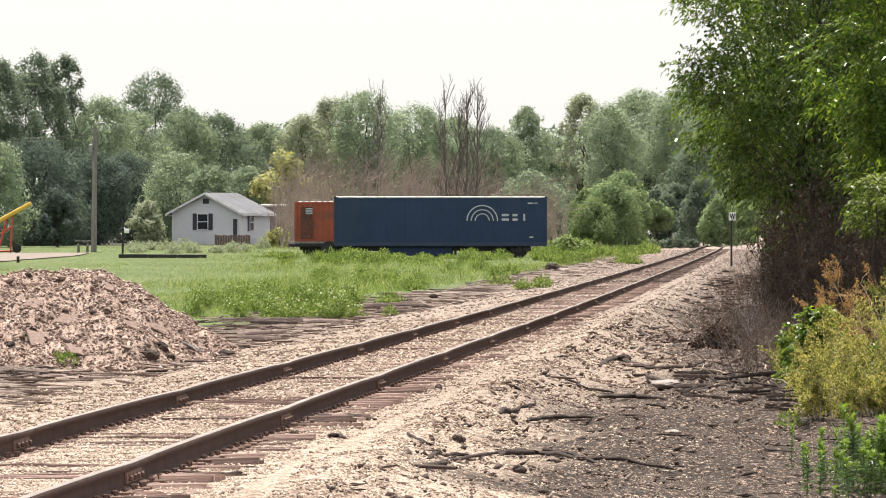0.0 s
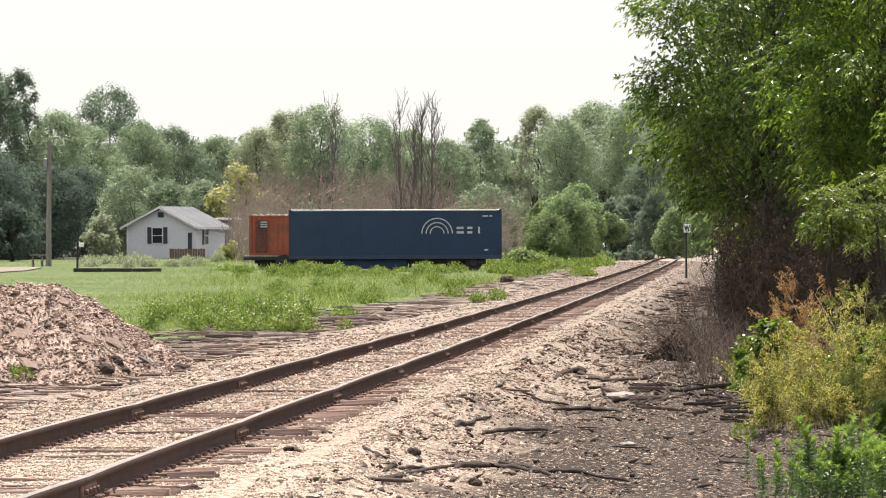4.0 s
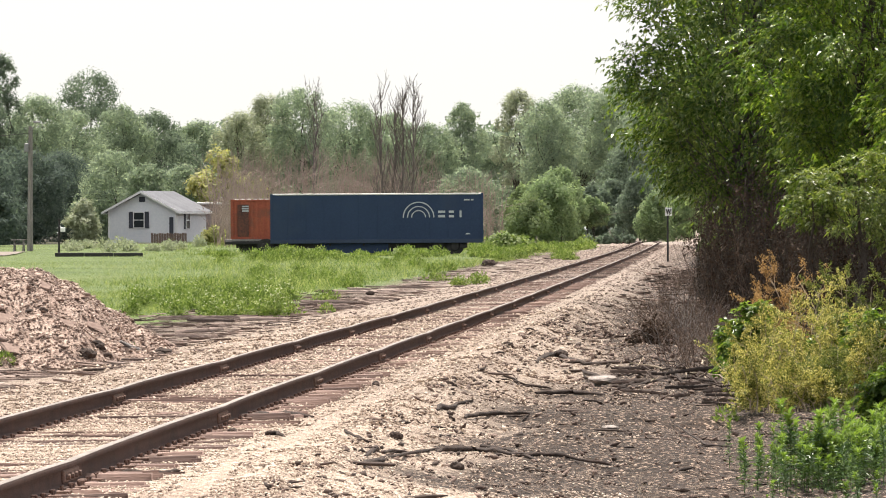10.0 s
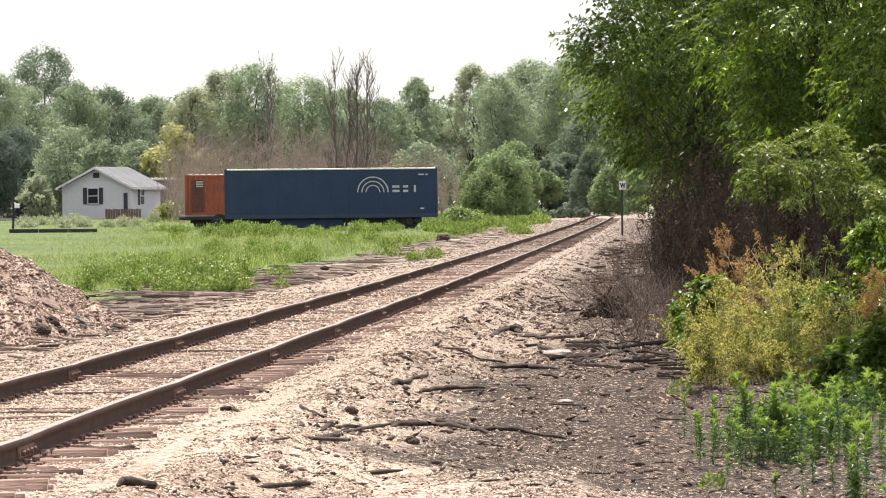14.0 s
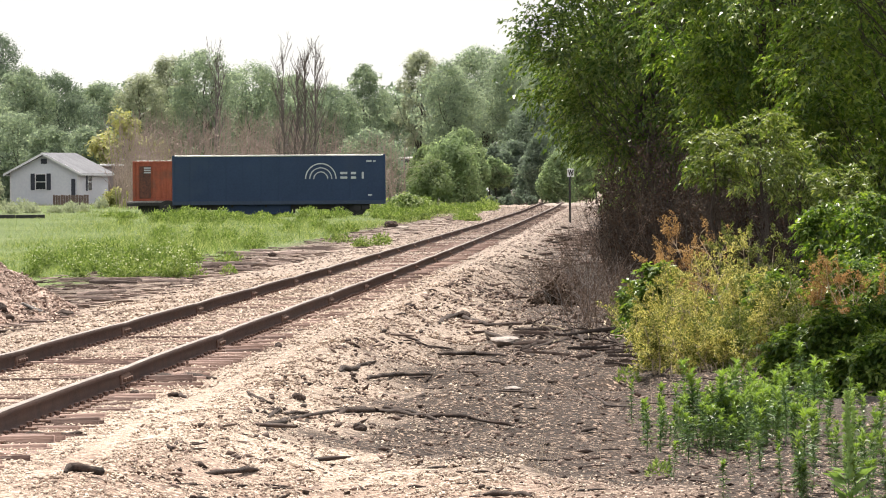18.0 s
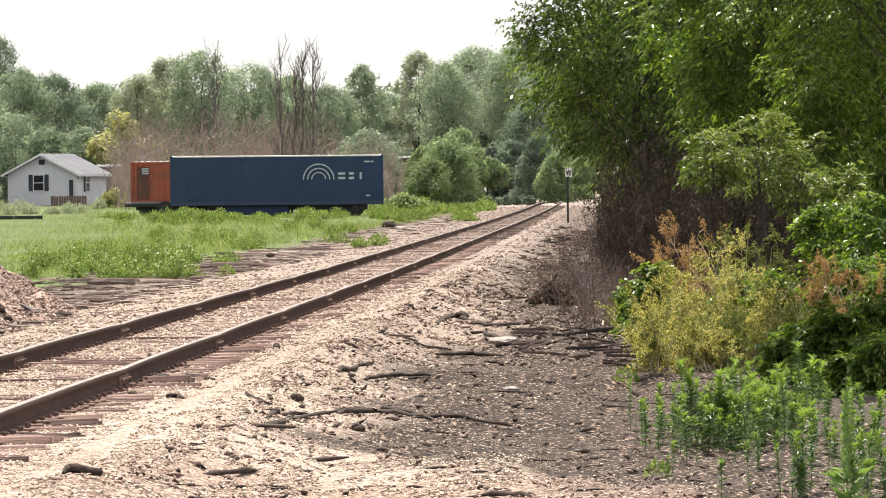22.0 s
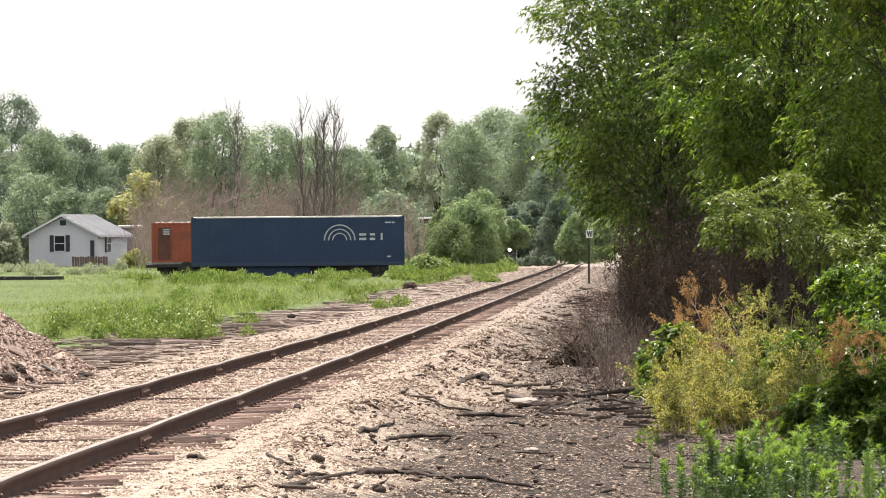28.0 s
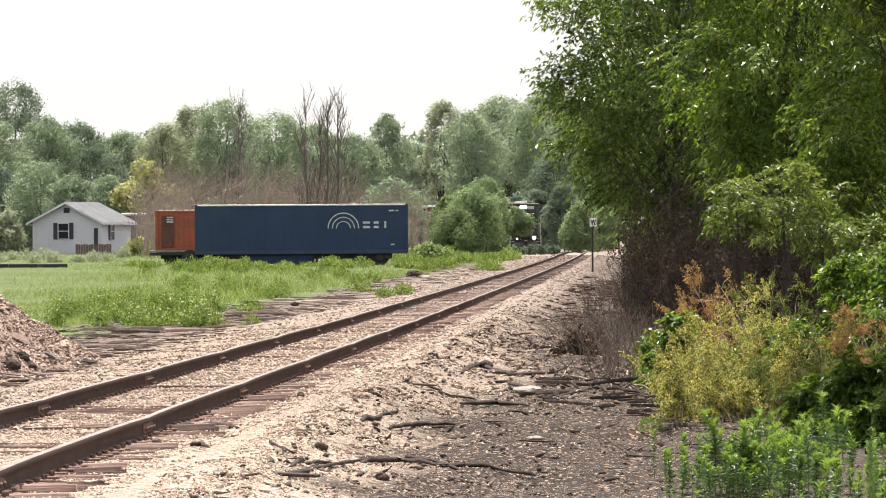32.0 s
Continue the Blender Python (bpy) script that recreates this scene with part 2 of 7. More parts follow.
# Withered brown, darkened further so the colour holds the shade under the trees.
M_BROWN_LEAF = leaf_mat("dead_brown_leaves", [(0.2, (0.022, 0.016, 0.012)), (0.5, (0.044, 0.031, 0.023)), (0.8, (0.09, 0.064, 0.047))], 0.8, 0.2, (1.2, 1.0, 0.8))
M_GRASS = leaf_mat("grass_blades", [(0.3, (0.1, 0.16, 0.05)), (0.5, (0.2, 0.255, 0.09)), (0.7, (0.4, 0.42, 0.2))], 0.55, 0.42, (1.2, 1.3, 0.75), patch=0.16)
M_BLUE = surface("blue_paint", (0.0125, 0.0295, 0.076), (0.018, 0.04, 0.096), 0.5, 9.0, 0.8, 0, 0.05, dirt=(0.024, 0.042, 0.084))
M_BLUE_DARK = surface("dark_blue_paint", (0.014, 0.028, 0.065), (0.022, 0.04, 0.085), 1.0, 9.0, 0.6, 0, 0.05)
M_ORANGE = surface("orange_red_paint", (0.24, 0.05, 0.026), (0.33, 0.08, 0.042), 1.2, 9.0, 0.65, 0, 0.1, dirt=(0.16, 0.06, 0.04))
M_ALLOY = surface("bare_alloy", (0.55, 0.55, 0.55), (0.75, 0.74, 0.72), 2.0, 20.0, 0.4, 0.6, 0.1)
M_WHITE = surface("white_paint", (0.72, 0.73, 0.74), (0.82, 0.82, 0.82), 1.0, 12.0, 0.55, 0, 0.05)
M_MARK = surface("faded_white_marking", (0.36, 0.39, 0.44), (0.5, 0.52, 0.56), 2.0, 12.0, 0.6, 0, 0)
M_BLACK = surface("black_iron", (0.012, 0.012, 0.013), (0.03, 0.028, 0.028), 2.0, 20.0, 0.6, 0.2, 0.1)
M_RUBBER = surface("tyre_rubber", (0.015, 0.015, 0.016), (0.03, 0.03, 0.03), 4.0, 30.0, 0.85, 0, 0.2)
M_SIDING = surface("white_siding", (0.66, 0.69, 0.74), (0.76, 0.78, 0.81), 0.5, 5.0, 0.6, 0, 0.05)
M_ROOF = surface("grey_shingle", (0.11, 0.115, 0.13), (0.18, 0.185, 0.2), 0.8, 8.0, 1.0, 0, 0.3, bump_scale=8)
M_SHUTTER = surface("dark_shutter", (0.03, 0.035, 0.05), (0.05, 0.055, 0.075), 2.0, 20.0, 0.6, 0, 0.1)
M_CONCRETE = surface("pale_concrete", (0.29, 0.245, 0.21), (0.38, 0.33, 0.285), 0.4, 6.0, 0.9, 0, 0.2)
M_YARD = surface("yard_gravel", (0.17, 0.138, 0.115), (0.235, 0.198, 0.168), 0.4, 6.0, 0.95, 0, 0.2)
M_YELLOW = surface("yellow_paint", (0.55, 0.36, 0.05), (0.7, 0.48, 0.08), 1.0, 10.0, 0.5, 0, 0.1)
M_RED = surface("red_paint", (0.42, 0.05, 0.035), (0.55, 0.09, 0.06), 1.0, 10.0, 0.5, 0, 0.1)
M_STEEL = surface("galvanised_grey", (0.16, 0.165, 0.17), (0.28, 0.285, 0.29), 3.0, 30.0, 0.5, 0.5, 0.1)
M_ROADGRAVEL = surface("road_gravel", (0.2, 0.16, 0.135), (0.3, 0.25, 0.215), 0.6, 9.0, 0.95, 0, 0.4)
M_LOCO = surface("locomotive_dark_paint", (0.022, 0.027, 0.025), (0.04, 0.046, 0.042), 1.0, 10.0, 0.5, 0, 0.1)
M_LOCO_WHITE = surface("locomotive_grey_paint", (0.4, 0.4, 0.38), (0.55, 0.54, 0.5), 1.0, 10.0, 0.5, 0, 0.1)
M_LAMP = glowing("lamp_glass_lit", (1.0, 0.86, 0.68), 30.0)
m_, nt_, bs_ = nodes_of("window_glass")
bs_.inputs["Base Color"].default_value = (0.03, 0.035, 0.04, 1)
bs_.inputs["Roughness"].default_value = 0.06
M_GLASS = m_


def ground_mat():
    """Grass soil, pale ballast and dark cinders, in strips along the track."""
    m, nt, bs = nodes_of("ground_soil")
    pos = nt.nodes.new("ShaderNodeNewGeometry").outputs["Position"]
    sep = val(nt, "ShaderNodeSeparateXYZ", (0, pos))

    def math(op, a, b):
        n = nt.nodes.new("ShaderNodeMath")
        n.operation = op
        for i, s in enumerate((a, b)):
            if isinstance(s, (int, float)):
                n.inputs[i].default_value = s
            else:
                nt.links.new(s, n.inputs[i])
        return n.outputs[0]

    c = math("SUBTRACT", math("ADD", sep.outputs[0], 5.07), math("MULTIPLY", sep.outputs[1], 0.058))
    wob = math("MULTIPLY", math("SUBTRACT", noise_at(nt, pos, 0.55, 5.0, 0.65), 0.5), 3.2)
    cw = math("ADD", c, wob)

    def band(lo, hi, s):
        n = nt.nodes.new("ShaderNodeMapRange")
        nt.links.new(s, n.inputs[0])
        n.inputs[1].default_value, n.inputs[2].default_value = lo, hi
        return n.outputs[0]

    grain = noise_at(nt, pos, 14.0, 5.0, 0.7)
    cell = val(nt, "ShaderNodeTexVoronoi", ("Vector", pos), Scale=16.0)
    pale = ramp(nt, math("MULTIPLY", math("ADD", grain, cell.outputs["Distance"]), 0.5), [(0.25, (0.47, 0.375, 0.3)), (0.42, (0.33, 0.255, 0.2)), (0.62, (0.13, 0.094, 0.074))])
    fleck = val(nt, "ShaderNodeTexVoronoi", ("Vector", pos), Scale=42.0)
    chance = val(nt, "ShaderNodeSeparateColor", (0, fleck.outputs["Color"])).outputs[0]
    flakes = ramp(nt, chance, [(0.0, (0.005, 0.003, 0.0016)), (0.3, (0.021, 0.011, 0.0066)), (0.72, (0.044, 0.0235, 0.0145)), (0.86, (0.095, 0.059, 0.041)), (0.92, (0.46, 0.34, 0.26))])
    earth = ramp(nt, math("MULTIPLY", math("ADD", grain, noise_at(nt, pos, 1.3, 4.0, 0.7)), 0.5), [(0.38, (0.011, 0.0065, 0.0038)), (0.52, (0.036, 0.0215, 0.0135)), (0.66, (0.135, 0.086, 0.06))])
    dark = mixc(nt, 0.7, earth, flakes)
    turf = ramp(nt, math("MULTIPLY", math("ADD", grain, noise_at(nt, pos, 0.12, 4.0)), 0.5), [(0.36, (0.07, 0.105, 0.03)), (0.52, (0.115, 0.165, 0.045)), (0.66, (0.2, 0.215, 0.085))])
    dirty = ramp(nt, grain, [(0.35, (0.15, 0.115, 0.095)), (0.65, (0.32, 0.255, 0.215))])
    pale = mixc(nt, band(80.0, 220.0, sep.outputs[1]), pale, dirty)
    pebble = ramp(nt, chance, [(0.0, (0.12, 0.085, 0.066)), (0.3, (0.33, 0.255, 0.205)), (0.7, (0.5, 0.405, 0.33)), (1.0, (0.68, 0.575, 0.48))])
    pale = mixc(nt, 0.5, pale, pebble)
    fresh = ramp(nt, math("MULTIPLY", math("ADD", grain, chance), 0.5), [(0.25, (0.17, 0.12, 0.093)), (0.45, (0.4, 0.31, 0.243)), (0.7, (0.6, 0.485, 0.395))])
    pale = mixc(nt, band(60.0, 46.0, sep.outputs[1]), pale, fresh)
    chips = ramp(nt, chance, [(0.0, (0.06, 0.035, 0.026)), (0.4, (0.2, 0.125, 0.092)), (0.8, (0.36, 0.25, 0.19)), (1.0, (0.6, 0.48, 0.39))])
    # Turf past the crossing is coloured dark, for the shade at the woods' edge.
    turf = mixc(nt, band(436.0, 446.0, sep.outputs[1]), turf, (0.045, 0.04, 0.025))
    field = math("ADD", math("ADD", c, math("MULTIPLY", wob, 0.4)), math("MULTIPLY", band(124.0, 100.0, sep.outputs[1]), 7.0))
    near = math("ADD", sep.outputs[1], math("MULTIPLY", wob, 1.5))
    pale = mixc(nt, math("MULTIPLY", math("MULTIPLY", band(39.6, 37.6, near), band(0.9, 1.8, cw)), 0.7), pale, chips)
    left = mixc(nt, band(-7.0, -2.9, cw), dark, pale)
    left = mixc(nt, band(-6.6, -5.6, field), turf, left)
    shoulder = math("ADD", cw, math("MULTIPLY", band(43.0, 38.0, near), -2.3))
    shoulder = math("ADD", shoulder, math("ADD", math("MULTIPLY", band(62.0, 80.0, near), -0.5), math("MULTIPLY", band(88.0, 104.0, near), 0.8)))
    both = mixc(nt, band(2.3, 3.3, shoulder), left, dark)
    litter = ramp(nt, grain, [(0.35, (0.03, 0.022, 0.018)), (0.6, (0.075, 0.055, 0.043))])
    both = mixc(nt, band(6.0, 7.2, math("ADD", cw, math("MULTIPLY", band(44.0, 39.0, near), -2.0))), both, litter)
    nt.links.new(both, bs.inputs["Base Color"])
    bs.inputs["Roughness"].default_value = 0.95
    bn = val(nt, "ShaderNodeBump", ("Height", math("ADD", math("ADD", grain, cell.outputs["Distance"]), math("MULTIPLY", chance, 0.5))), Strength=1.0, Distance=0.04)
    nt.links.new(bn.outputs[0], bs.inputs["Normal"])
    return m


M_GROUND = ground_mat()


# ---- mesh helpers ----


def mesh_np(name, verts, faces):
    """A mesh from arrays: all faces have the same number of corners."""
    verts, faces = np.asarray(verts, np.float32), np.asarray(faces, np.int32)
    me = bpy.data.meshes.new(name)
    n, k = faces.shape
    me.vertices.add(len(verts))
    me.vertices.foreach_set("co", verts.ravel())
    me.loops.add(n * k)
    me.loops.foreach_set("vertex_index", faces.ravel())
    me.polygons.add(n)
    me.polygons.foreach_set("loop_start", np.arange(0, n * k, k, dtype=np.int32))
    me.polygons.foreach_set("loop_total", np.full(n, k, np.int32))
    me.update(calc_edges=True)
    return me


def ob_np(name, verts, faces, material, parent=None, label="", smooth=False):
    me = mesh_np(name, verts, faces)
    me.materials.append(material)
    if smooth:
        me.polygons.foreach_set("use_smooth", np.ones(len(me.polygons), bool))
    ob = new(name, me)
    ob.parent = parent
    return tagged(ob, label)


def part(name, bm, material, parent=None, label="", smooth=False):
    me = bpy.data.meshes.new(name)
    bm.to_mesh(me)
    bm.free()
    me.materials.append(material)
    if smooth:
        for p in me.polygons:
            p.use_smooth = True
    ob = new(name, me)
    ob.parent = parent
    return tagged(ob, label)


def box(x0, y0, z0, x1, y1, z1, bevel=0.0, bm=None):
    bm = bm or bmesh.new()
    out = bmesh.ops.create_cube(bm, size=1)
    bmesh.ops.transform(bm, matrix=Matrix.Translation(((x0 + x1) / 2, (y0 + y1) / 2, (z0 + z1) / 2)) @ Matrix.Diagonal((x1 - x0, y1 - y0, z1 - z0, 1)), verts=out["verts"])
    if bevel:
        edges = {e for v in out["verts"] for e in v.link_edges}
        bmesh.ops.bevel(bm, geom=list(edges), offset=bevel, segments=1, affect="EDGES")
    return bm


def rod(a, b, r0, r1=None, sides=8, bm=None):
    """A tapered bar between two points."""
    bm = bm or bmesh.new()
    a, b = Vector(a), Vector(b)
    d = b - a
    out = bmesh.ops.create_cone(bm, cap_ends=True, segments=sides, radius1=r0, radius2=r0 if r1 is None else r1, depth=d.length)
    bmesh.ops.transform(bm, matrix=Matrix.Translation((a + b) / 2) @ d.to_track_quat("Z", "Y").to_matrix().to_4x4(), verts=out["verts"])
    return bm


def tubes(paths, sides=5):
    """Tapered tubes along lists of (point, radius): one pair of arrays."""
    V, Fc, base = [], [], 0
    ang = np.arange(sides) * 2 * np.pi / sides
    for path in paths:
        pts = np.array([p for p, _ in path], float)
        rad = np.array([r for _, r in path], float)
        n = len(pts)
        tan = np.gradient(pts, axis=0)
        tan /= np.linalg.norm(tan, axis=1)[:, None] + 1e-9
        ref = np.where(np.abs(tan[:, 2:3]) < 0.9, np.array([[0, 0, 1.0]]), np.array([[1.0, 0, 0]]))
        u = np.cross(tan, ref)
        u /= np.linalg.norm(u, axis=1)[:, None] + 1e-9
        w = np.cross(tan, u)
        ring = pts[:, None] + rad[:, None, None] * (np.cos(ang)[None, :, None] * u[:, None] + np.sin(ang)[None, :, None] * w[:, None])
        V.append(ring.reshape(-1, 3))
        i = np.arange(n - 1)[:, None] * sides + base
        j = np.arange(sides)[None]
        k = (j + 1) % sides
        Fc.append(np.stack([i + j, i + k, i + k + sides, i + j + sides], -1).reshape(-1, 4))
        e = base + (n - 1) * sides
        for q in range(1, sides - 2, 2) if sides > 4 else ():
            Fc.append(np.array([[base, base + q, base + q + 1, base + min(q + 2, sides - 1)], [e, e + min(q + 2, sides - 1), e + q + 1, e + q]]))
        base += n * sides
    return np.concatenate(V), np.concatenate(Fc)


def lattice(seed):
    g = np.random.default_rng(seed).random((256, 256))

    def f(x, y):
        xi, yi = np.floor(x).astype(int), np.floor(y).astype(int)
        fx, fy = x - xi, y - yi
        fx, fy = fx * fx * (3 - 2 * fx), fy * fy * (3 - 2 * fy)
        a, b = g[xi & 255, yi & 255], g[(xi + 1) & 255, yi & 255]
        c, d = g[xi & 255, (yi + 1) & 255], g[(xi + 1) & 255, (yi + 1) & 255]
        return a + (b - a) * fx + (c - a) * fy + (a - b - c + d) * fx * fy - 0.5
    return f


lat1, lat2, lat3 = lattice(1), lattice(2), lattice(3)

# ---- the plan: x across, y ahead, z up; 0 is the top of the near rails ----
CURVE = 425.0


def track_x(y):
    """The track's middle line: straight, then a wide curve to one side."""
    y = np.asarray(y, float)
    return -5.07 + 0.058 * y - 0.5 * 0.00069 * np.maximum(y - CURVE, 0) ** 2


def rail_z(y):
    return np.interp(y, [0, 110, 178, 242, 315, 370, 412, 440, 520, 700, 1200], [0, 0, 0.07, 0.15, 0.27, 0.4, 0.56, 0.54, 0.4, 0.45, 0.6])


def field_z(y):
    return np.interp(y, [0, 120, 200, 273, 336, 412, 456, 700, 3000], [-0.45, -0.45, -0.35, -0.08, 0.1, 0.45, 0.62, 0.8, 1.5])


def ground_z(x, y):
    x, y = np.asarray(x, float), np.asarray(y, float)
    c = x - track_x(y)
    bed = rail_z(y) - np.where(np.abs(c) < 0.62, 0.168, np.where(np.abs(c) < 1.5, 0.186, 0.2))
    left, right = np.minimum(field_z(y), bed), bed - 0.24
    z = np.where(c < 0, left + (bed - left) * np.clip((c + 4.2) / 2.4, 0, 1), right + (bed - right) * np.clip((3.1 - c) / 1.0, 0, 1) + 0.07 * np.exp(-((c - 2.05) / 0.35) ** 2))
    far = np.clip((-c - 4.2) / 6, 0, 1)
    z = z * (1 - far) + field_z(y) * far
    z += 0.09 * np.exp(-((c - 4.0 - 1.2 * lat1(y * 0.06, y * 0)) / 0.55) ** 2) * (y < 160)
    calm = np.clip((np.abs(c) - 1.25) / 0.8, 0, 1)
    near = np.clip((220 - y) / 120, 0.15, 1)
    z += (0.22 * lat1(x * 0.45, y * 0.33) + 0.11 * lat2(x * 1.3, y * 1.0) + 0.05 * lat3(x * 4.1, y * 3.1)) * calm * near * 0.8
    z += 0.02 * lat3(x * 4.1, y * 3.1) * near
    z += (0.07 * lat2(x * 2.9 + 9, y * 1.7) + 0.06 * lat1(x * 5.3, y * 3.7)) * np.clip(c - 2.2, 0, 1) * np.clip((130 - y) / 30, 0, 1)
    z += np.clip(c - 7, 0, 12) * 0.03
    return z


def gz(x, y):
    return float(ground_z(np.array([x]), np.array([y]))[0])


def at(u, d):
    """The x, in metres, of bearing u at d metres ahead."""
    return (u - 784.0) / F * d


def up(v, d):
    return EYE - (v - 413.0) / F * d


def build_ground():
    cs = np.concatenate([-np.geomspace(14, 1600, 40)[::-1], np.arange(-13.85, 15, 0.26), np.geomspace(15.2, 1600, 40)])
    ys = np.concatenate([np.arange(-60, 26, 3.0), np.arange(26, 60, 0.34), np.arange(60, 140, 0.8), np.arange(140, 440, 2.0), np.geomspace(440, 4200, 70)])
    C, Y = np.meshgrid(cs, ys)
    X = track_x(np.minimum(Y, 700)) + C
    Z = ground_z(X, Y)
    n, k = C.shape
    i = (np.arange(n - 1)[:, None] * k + np.arange(k - 1)[None]).ravel()
    ob = ob_np("ground", np.stack([X, Y, Z], -1).reshape(-1, 3), np.stack([i, i + 1, i + k + 1, i + k], 1), M_GROUND, smooth=True)
    tagged(ob, "open ground with grass, pale ballast and dark cinders", "ground", kind="structure")


build_ground()

# ---- loose stones ----
OCT = np.array([[1, 0, 0], [-1, 0, 0], [0, 1, 0], [0, -1, 0], [0, 0, 1], [0, 0, -1]], float)
OCT_F = np.array([[0, 2, 4], [2, 1, 4], [1, 3, 4], [3, 0, 4], [2, 0, 5], [1, 2, 5], [3, 1, 5], [0, 3, 5]])
CUBE = np.array([[x, y, z] for x in (-1, 1) for y in (-1, 1) for z in (-1, 1)], float)
CUBE_F = np.array([[0, 1, 3, 2], [4, 6, 7, 5], [0, 4, 5, 1], [2, 3, 7, 6], [0, 2, 6, 4], [1, 5, 7, 3]])


def turns(n, r, tilt=1.0):
    """Random turn matrices; tilt 0 keeps them upright."""
    a, b, g = r.uniform(0, 2 * np.pi, n), r.normal(0, tilt, n), r.normal(0, tilt, n)
    ca, sa, cb, sb, cg, sg = np.cos(a), np.sin(a), np.cos(b), np.sin(b), np.cos(g), np.sin(g)
    o, i = np.zeros(n), np.ones(n)
    rz = np.stack([ca, -sa, o, sa, ca, o, o, o, i], 1).reshape(n, 3, 3)
    ry = np.stack([cb, o, sb, o, i, o, -sb, o, cb], 1).reshape(n, 3, 3)
    rx = np.stack([i, o, o, o, cg, -sg, o, sg, cg], 1).reshape(n, 3, 3)
    return rz @ ry @ rx


def scatter(base, base_f, pos, size, rot, jitter, r):
    n, k = len(pos), len(base)
    v = np.repeat(base[None], n, 0) * (1 + r.uniform(-jitter, jitter, (n, k, 3)))
    v = np.einsum("nij,nkj->nki", rot, v * size[:, None]) + pos[:, None]
    f = base_f[None] + (np.arange(n) * k)[:, None, None]
    return v.reshape(-1, 3), f.reshape(-1, base_f.shape[1])


def build_ballast():
    r = np.random.default_rng(3)
    sets = []
    for y0, y1, c0, c1, n, s in ((27, 50, -2.6, 4.4, 76000, 0.0112), (50, 72, -3.4, 4.6, 36000, 0.0165), (72, 120, -3.2, 4.6, 24000, 0.024), (28, 44, 4.2, 7.0, 15000, 0.0105)):
        y = y0 + (y1 - y0) * r.random(n) ** 1.2
        c = r.uniform(c0, c1, n)
        keep = (np.abs(np.abs(c) - 0.76) > 0.09)
        keep &= (c > -2.4 - 1.2 * r.random(n))
        edge = 2.5 + 0.5 * np.clip((y - 62) / 18, 0, 1) - 0.7 * np.clip((y - 88) / 16, 0, 1) + 1.2 * lat1(c * 0.5, y * 0.6) + 2.5 * np.clip((43 - y) / 5, 0, 1)
        keep &= (c > 4.9 - 0.134 * y) & (c < 5.3 + 0.046 * y)
        keep &= (c < edge) | (r.random(n) < 0.6 * np.exp(-(c - edge) * 1.6) + 0.06)
        y, c = y[keep], c[keep]
        x = track_x(y) + c
        size = s * r.uniform(0.55, 1.5, (len(y), 1)) * r.uniform([0.7, 0.55, 0.3], [1.6, 1.15, 0.8], (len(y), 3))
        z = ground_z(x, y) + size[:, 2] * r.uniform(-0.1, 0.6, len(y))
        sets.append(scatter(OCT, OCT_F, np.stack([x, y, z], 1), size, turns(len(y), r, 0.4), 0.35, r))
    near, mid = (sets[0], sets[3]), (sets[1], sets[2])
    for pair, mat, label in ((near, M_STONE, "loose clean pale limestone ballast around the railway track"), (mid, M_STONE_MID, "loose weathered limestone ballast around the railway track")):
        (v0, f0), (v1, f1) = pair
        ob = ob_np("ballast_stones", np.concatenate([v0, v1]), np.concatenate([f0, f1 + len(v0)]), mat)
        tagged(ob, label, "ballast", kind="stuff")
    n = 14000
    y = 105 + 300 * r.random(n) ** 1.4
    x = track_x(y) + r.uniform(-3.2, 3.6, n)
    size = (0.02 + 0.00008 * y)[:, None] * r.uniform(0.5, 1.5, (n, 1)) * r.uniform([0.7, 0.7, 0.3], [1.6, 1.2, 0.7], (n, 3))
    V, Fs = scatter(OCT, OCT_F, np.stack([x, y, ground_z(x, y) + size[:, 2] * 0.2], 1), size, turns(n, r, 0.3), 0.28, r)
    tagged(ob_np("dirty_ballast", V, Fs, M_BALLAST_FAR), "dirty brownish ballast farther down the track", "ballast", kind="stuff")


build_ballast()


# ---- the railway track ----
def rail_profile():
    """Half width and height of the rail's section, from the base up, as a closed outline."""
    half = [(0.066, -0.160), (0.066, -0.150), (0.010, -0.135), (0.008, -0.050), (0.034, -0.040), (0.036, -0.012), (0.028, -0.001)]
    return half + [(-x, z) for x, z in reversed(half)]


JOINT = 11.89
JOINT_R, JOINT_L = 38.8, 44.7


def dip(y, first):
    """Low joints: the rail sags a little at each joint."""
    k = np.abs((y - first + JOINT / 2) % JOINT - JOINT / 2)
    return -0.013 * np.exp(-(k / 1.5) ** 1.2) * np.clip((260 - y) / 150, 0.2, 1)


def line_at(c, first, y):
    z = rail_z(y) + dip(y, first)
    return np.stack([track_x(y) + c + 0.012 * lat1(y * 0.09, y * 0 + c), y, z], -1)


track = tagged(new("railway_track"), "single railway track with rusty rails on weathered wooden ties", "railway track", kind="structure")


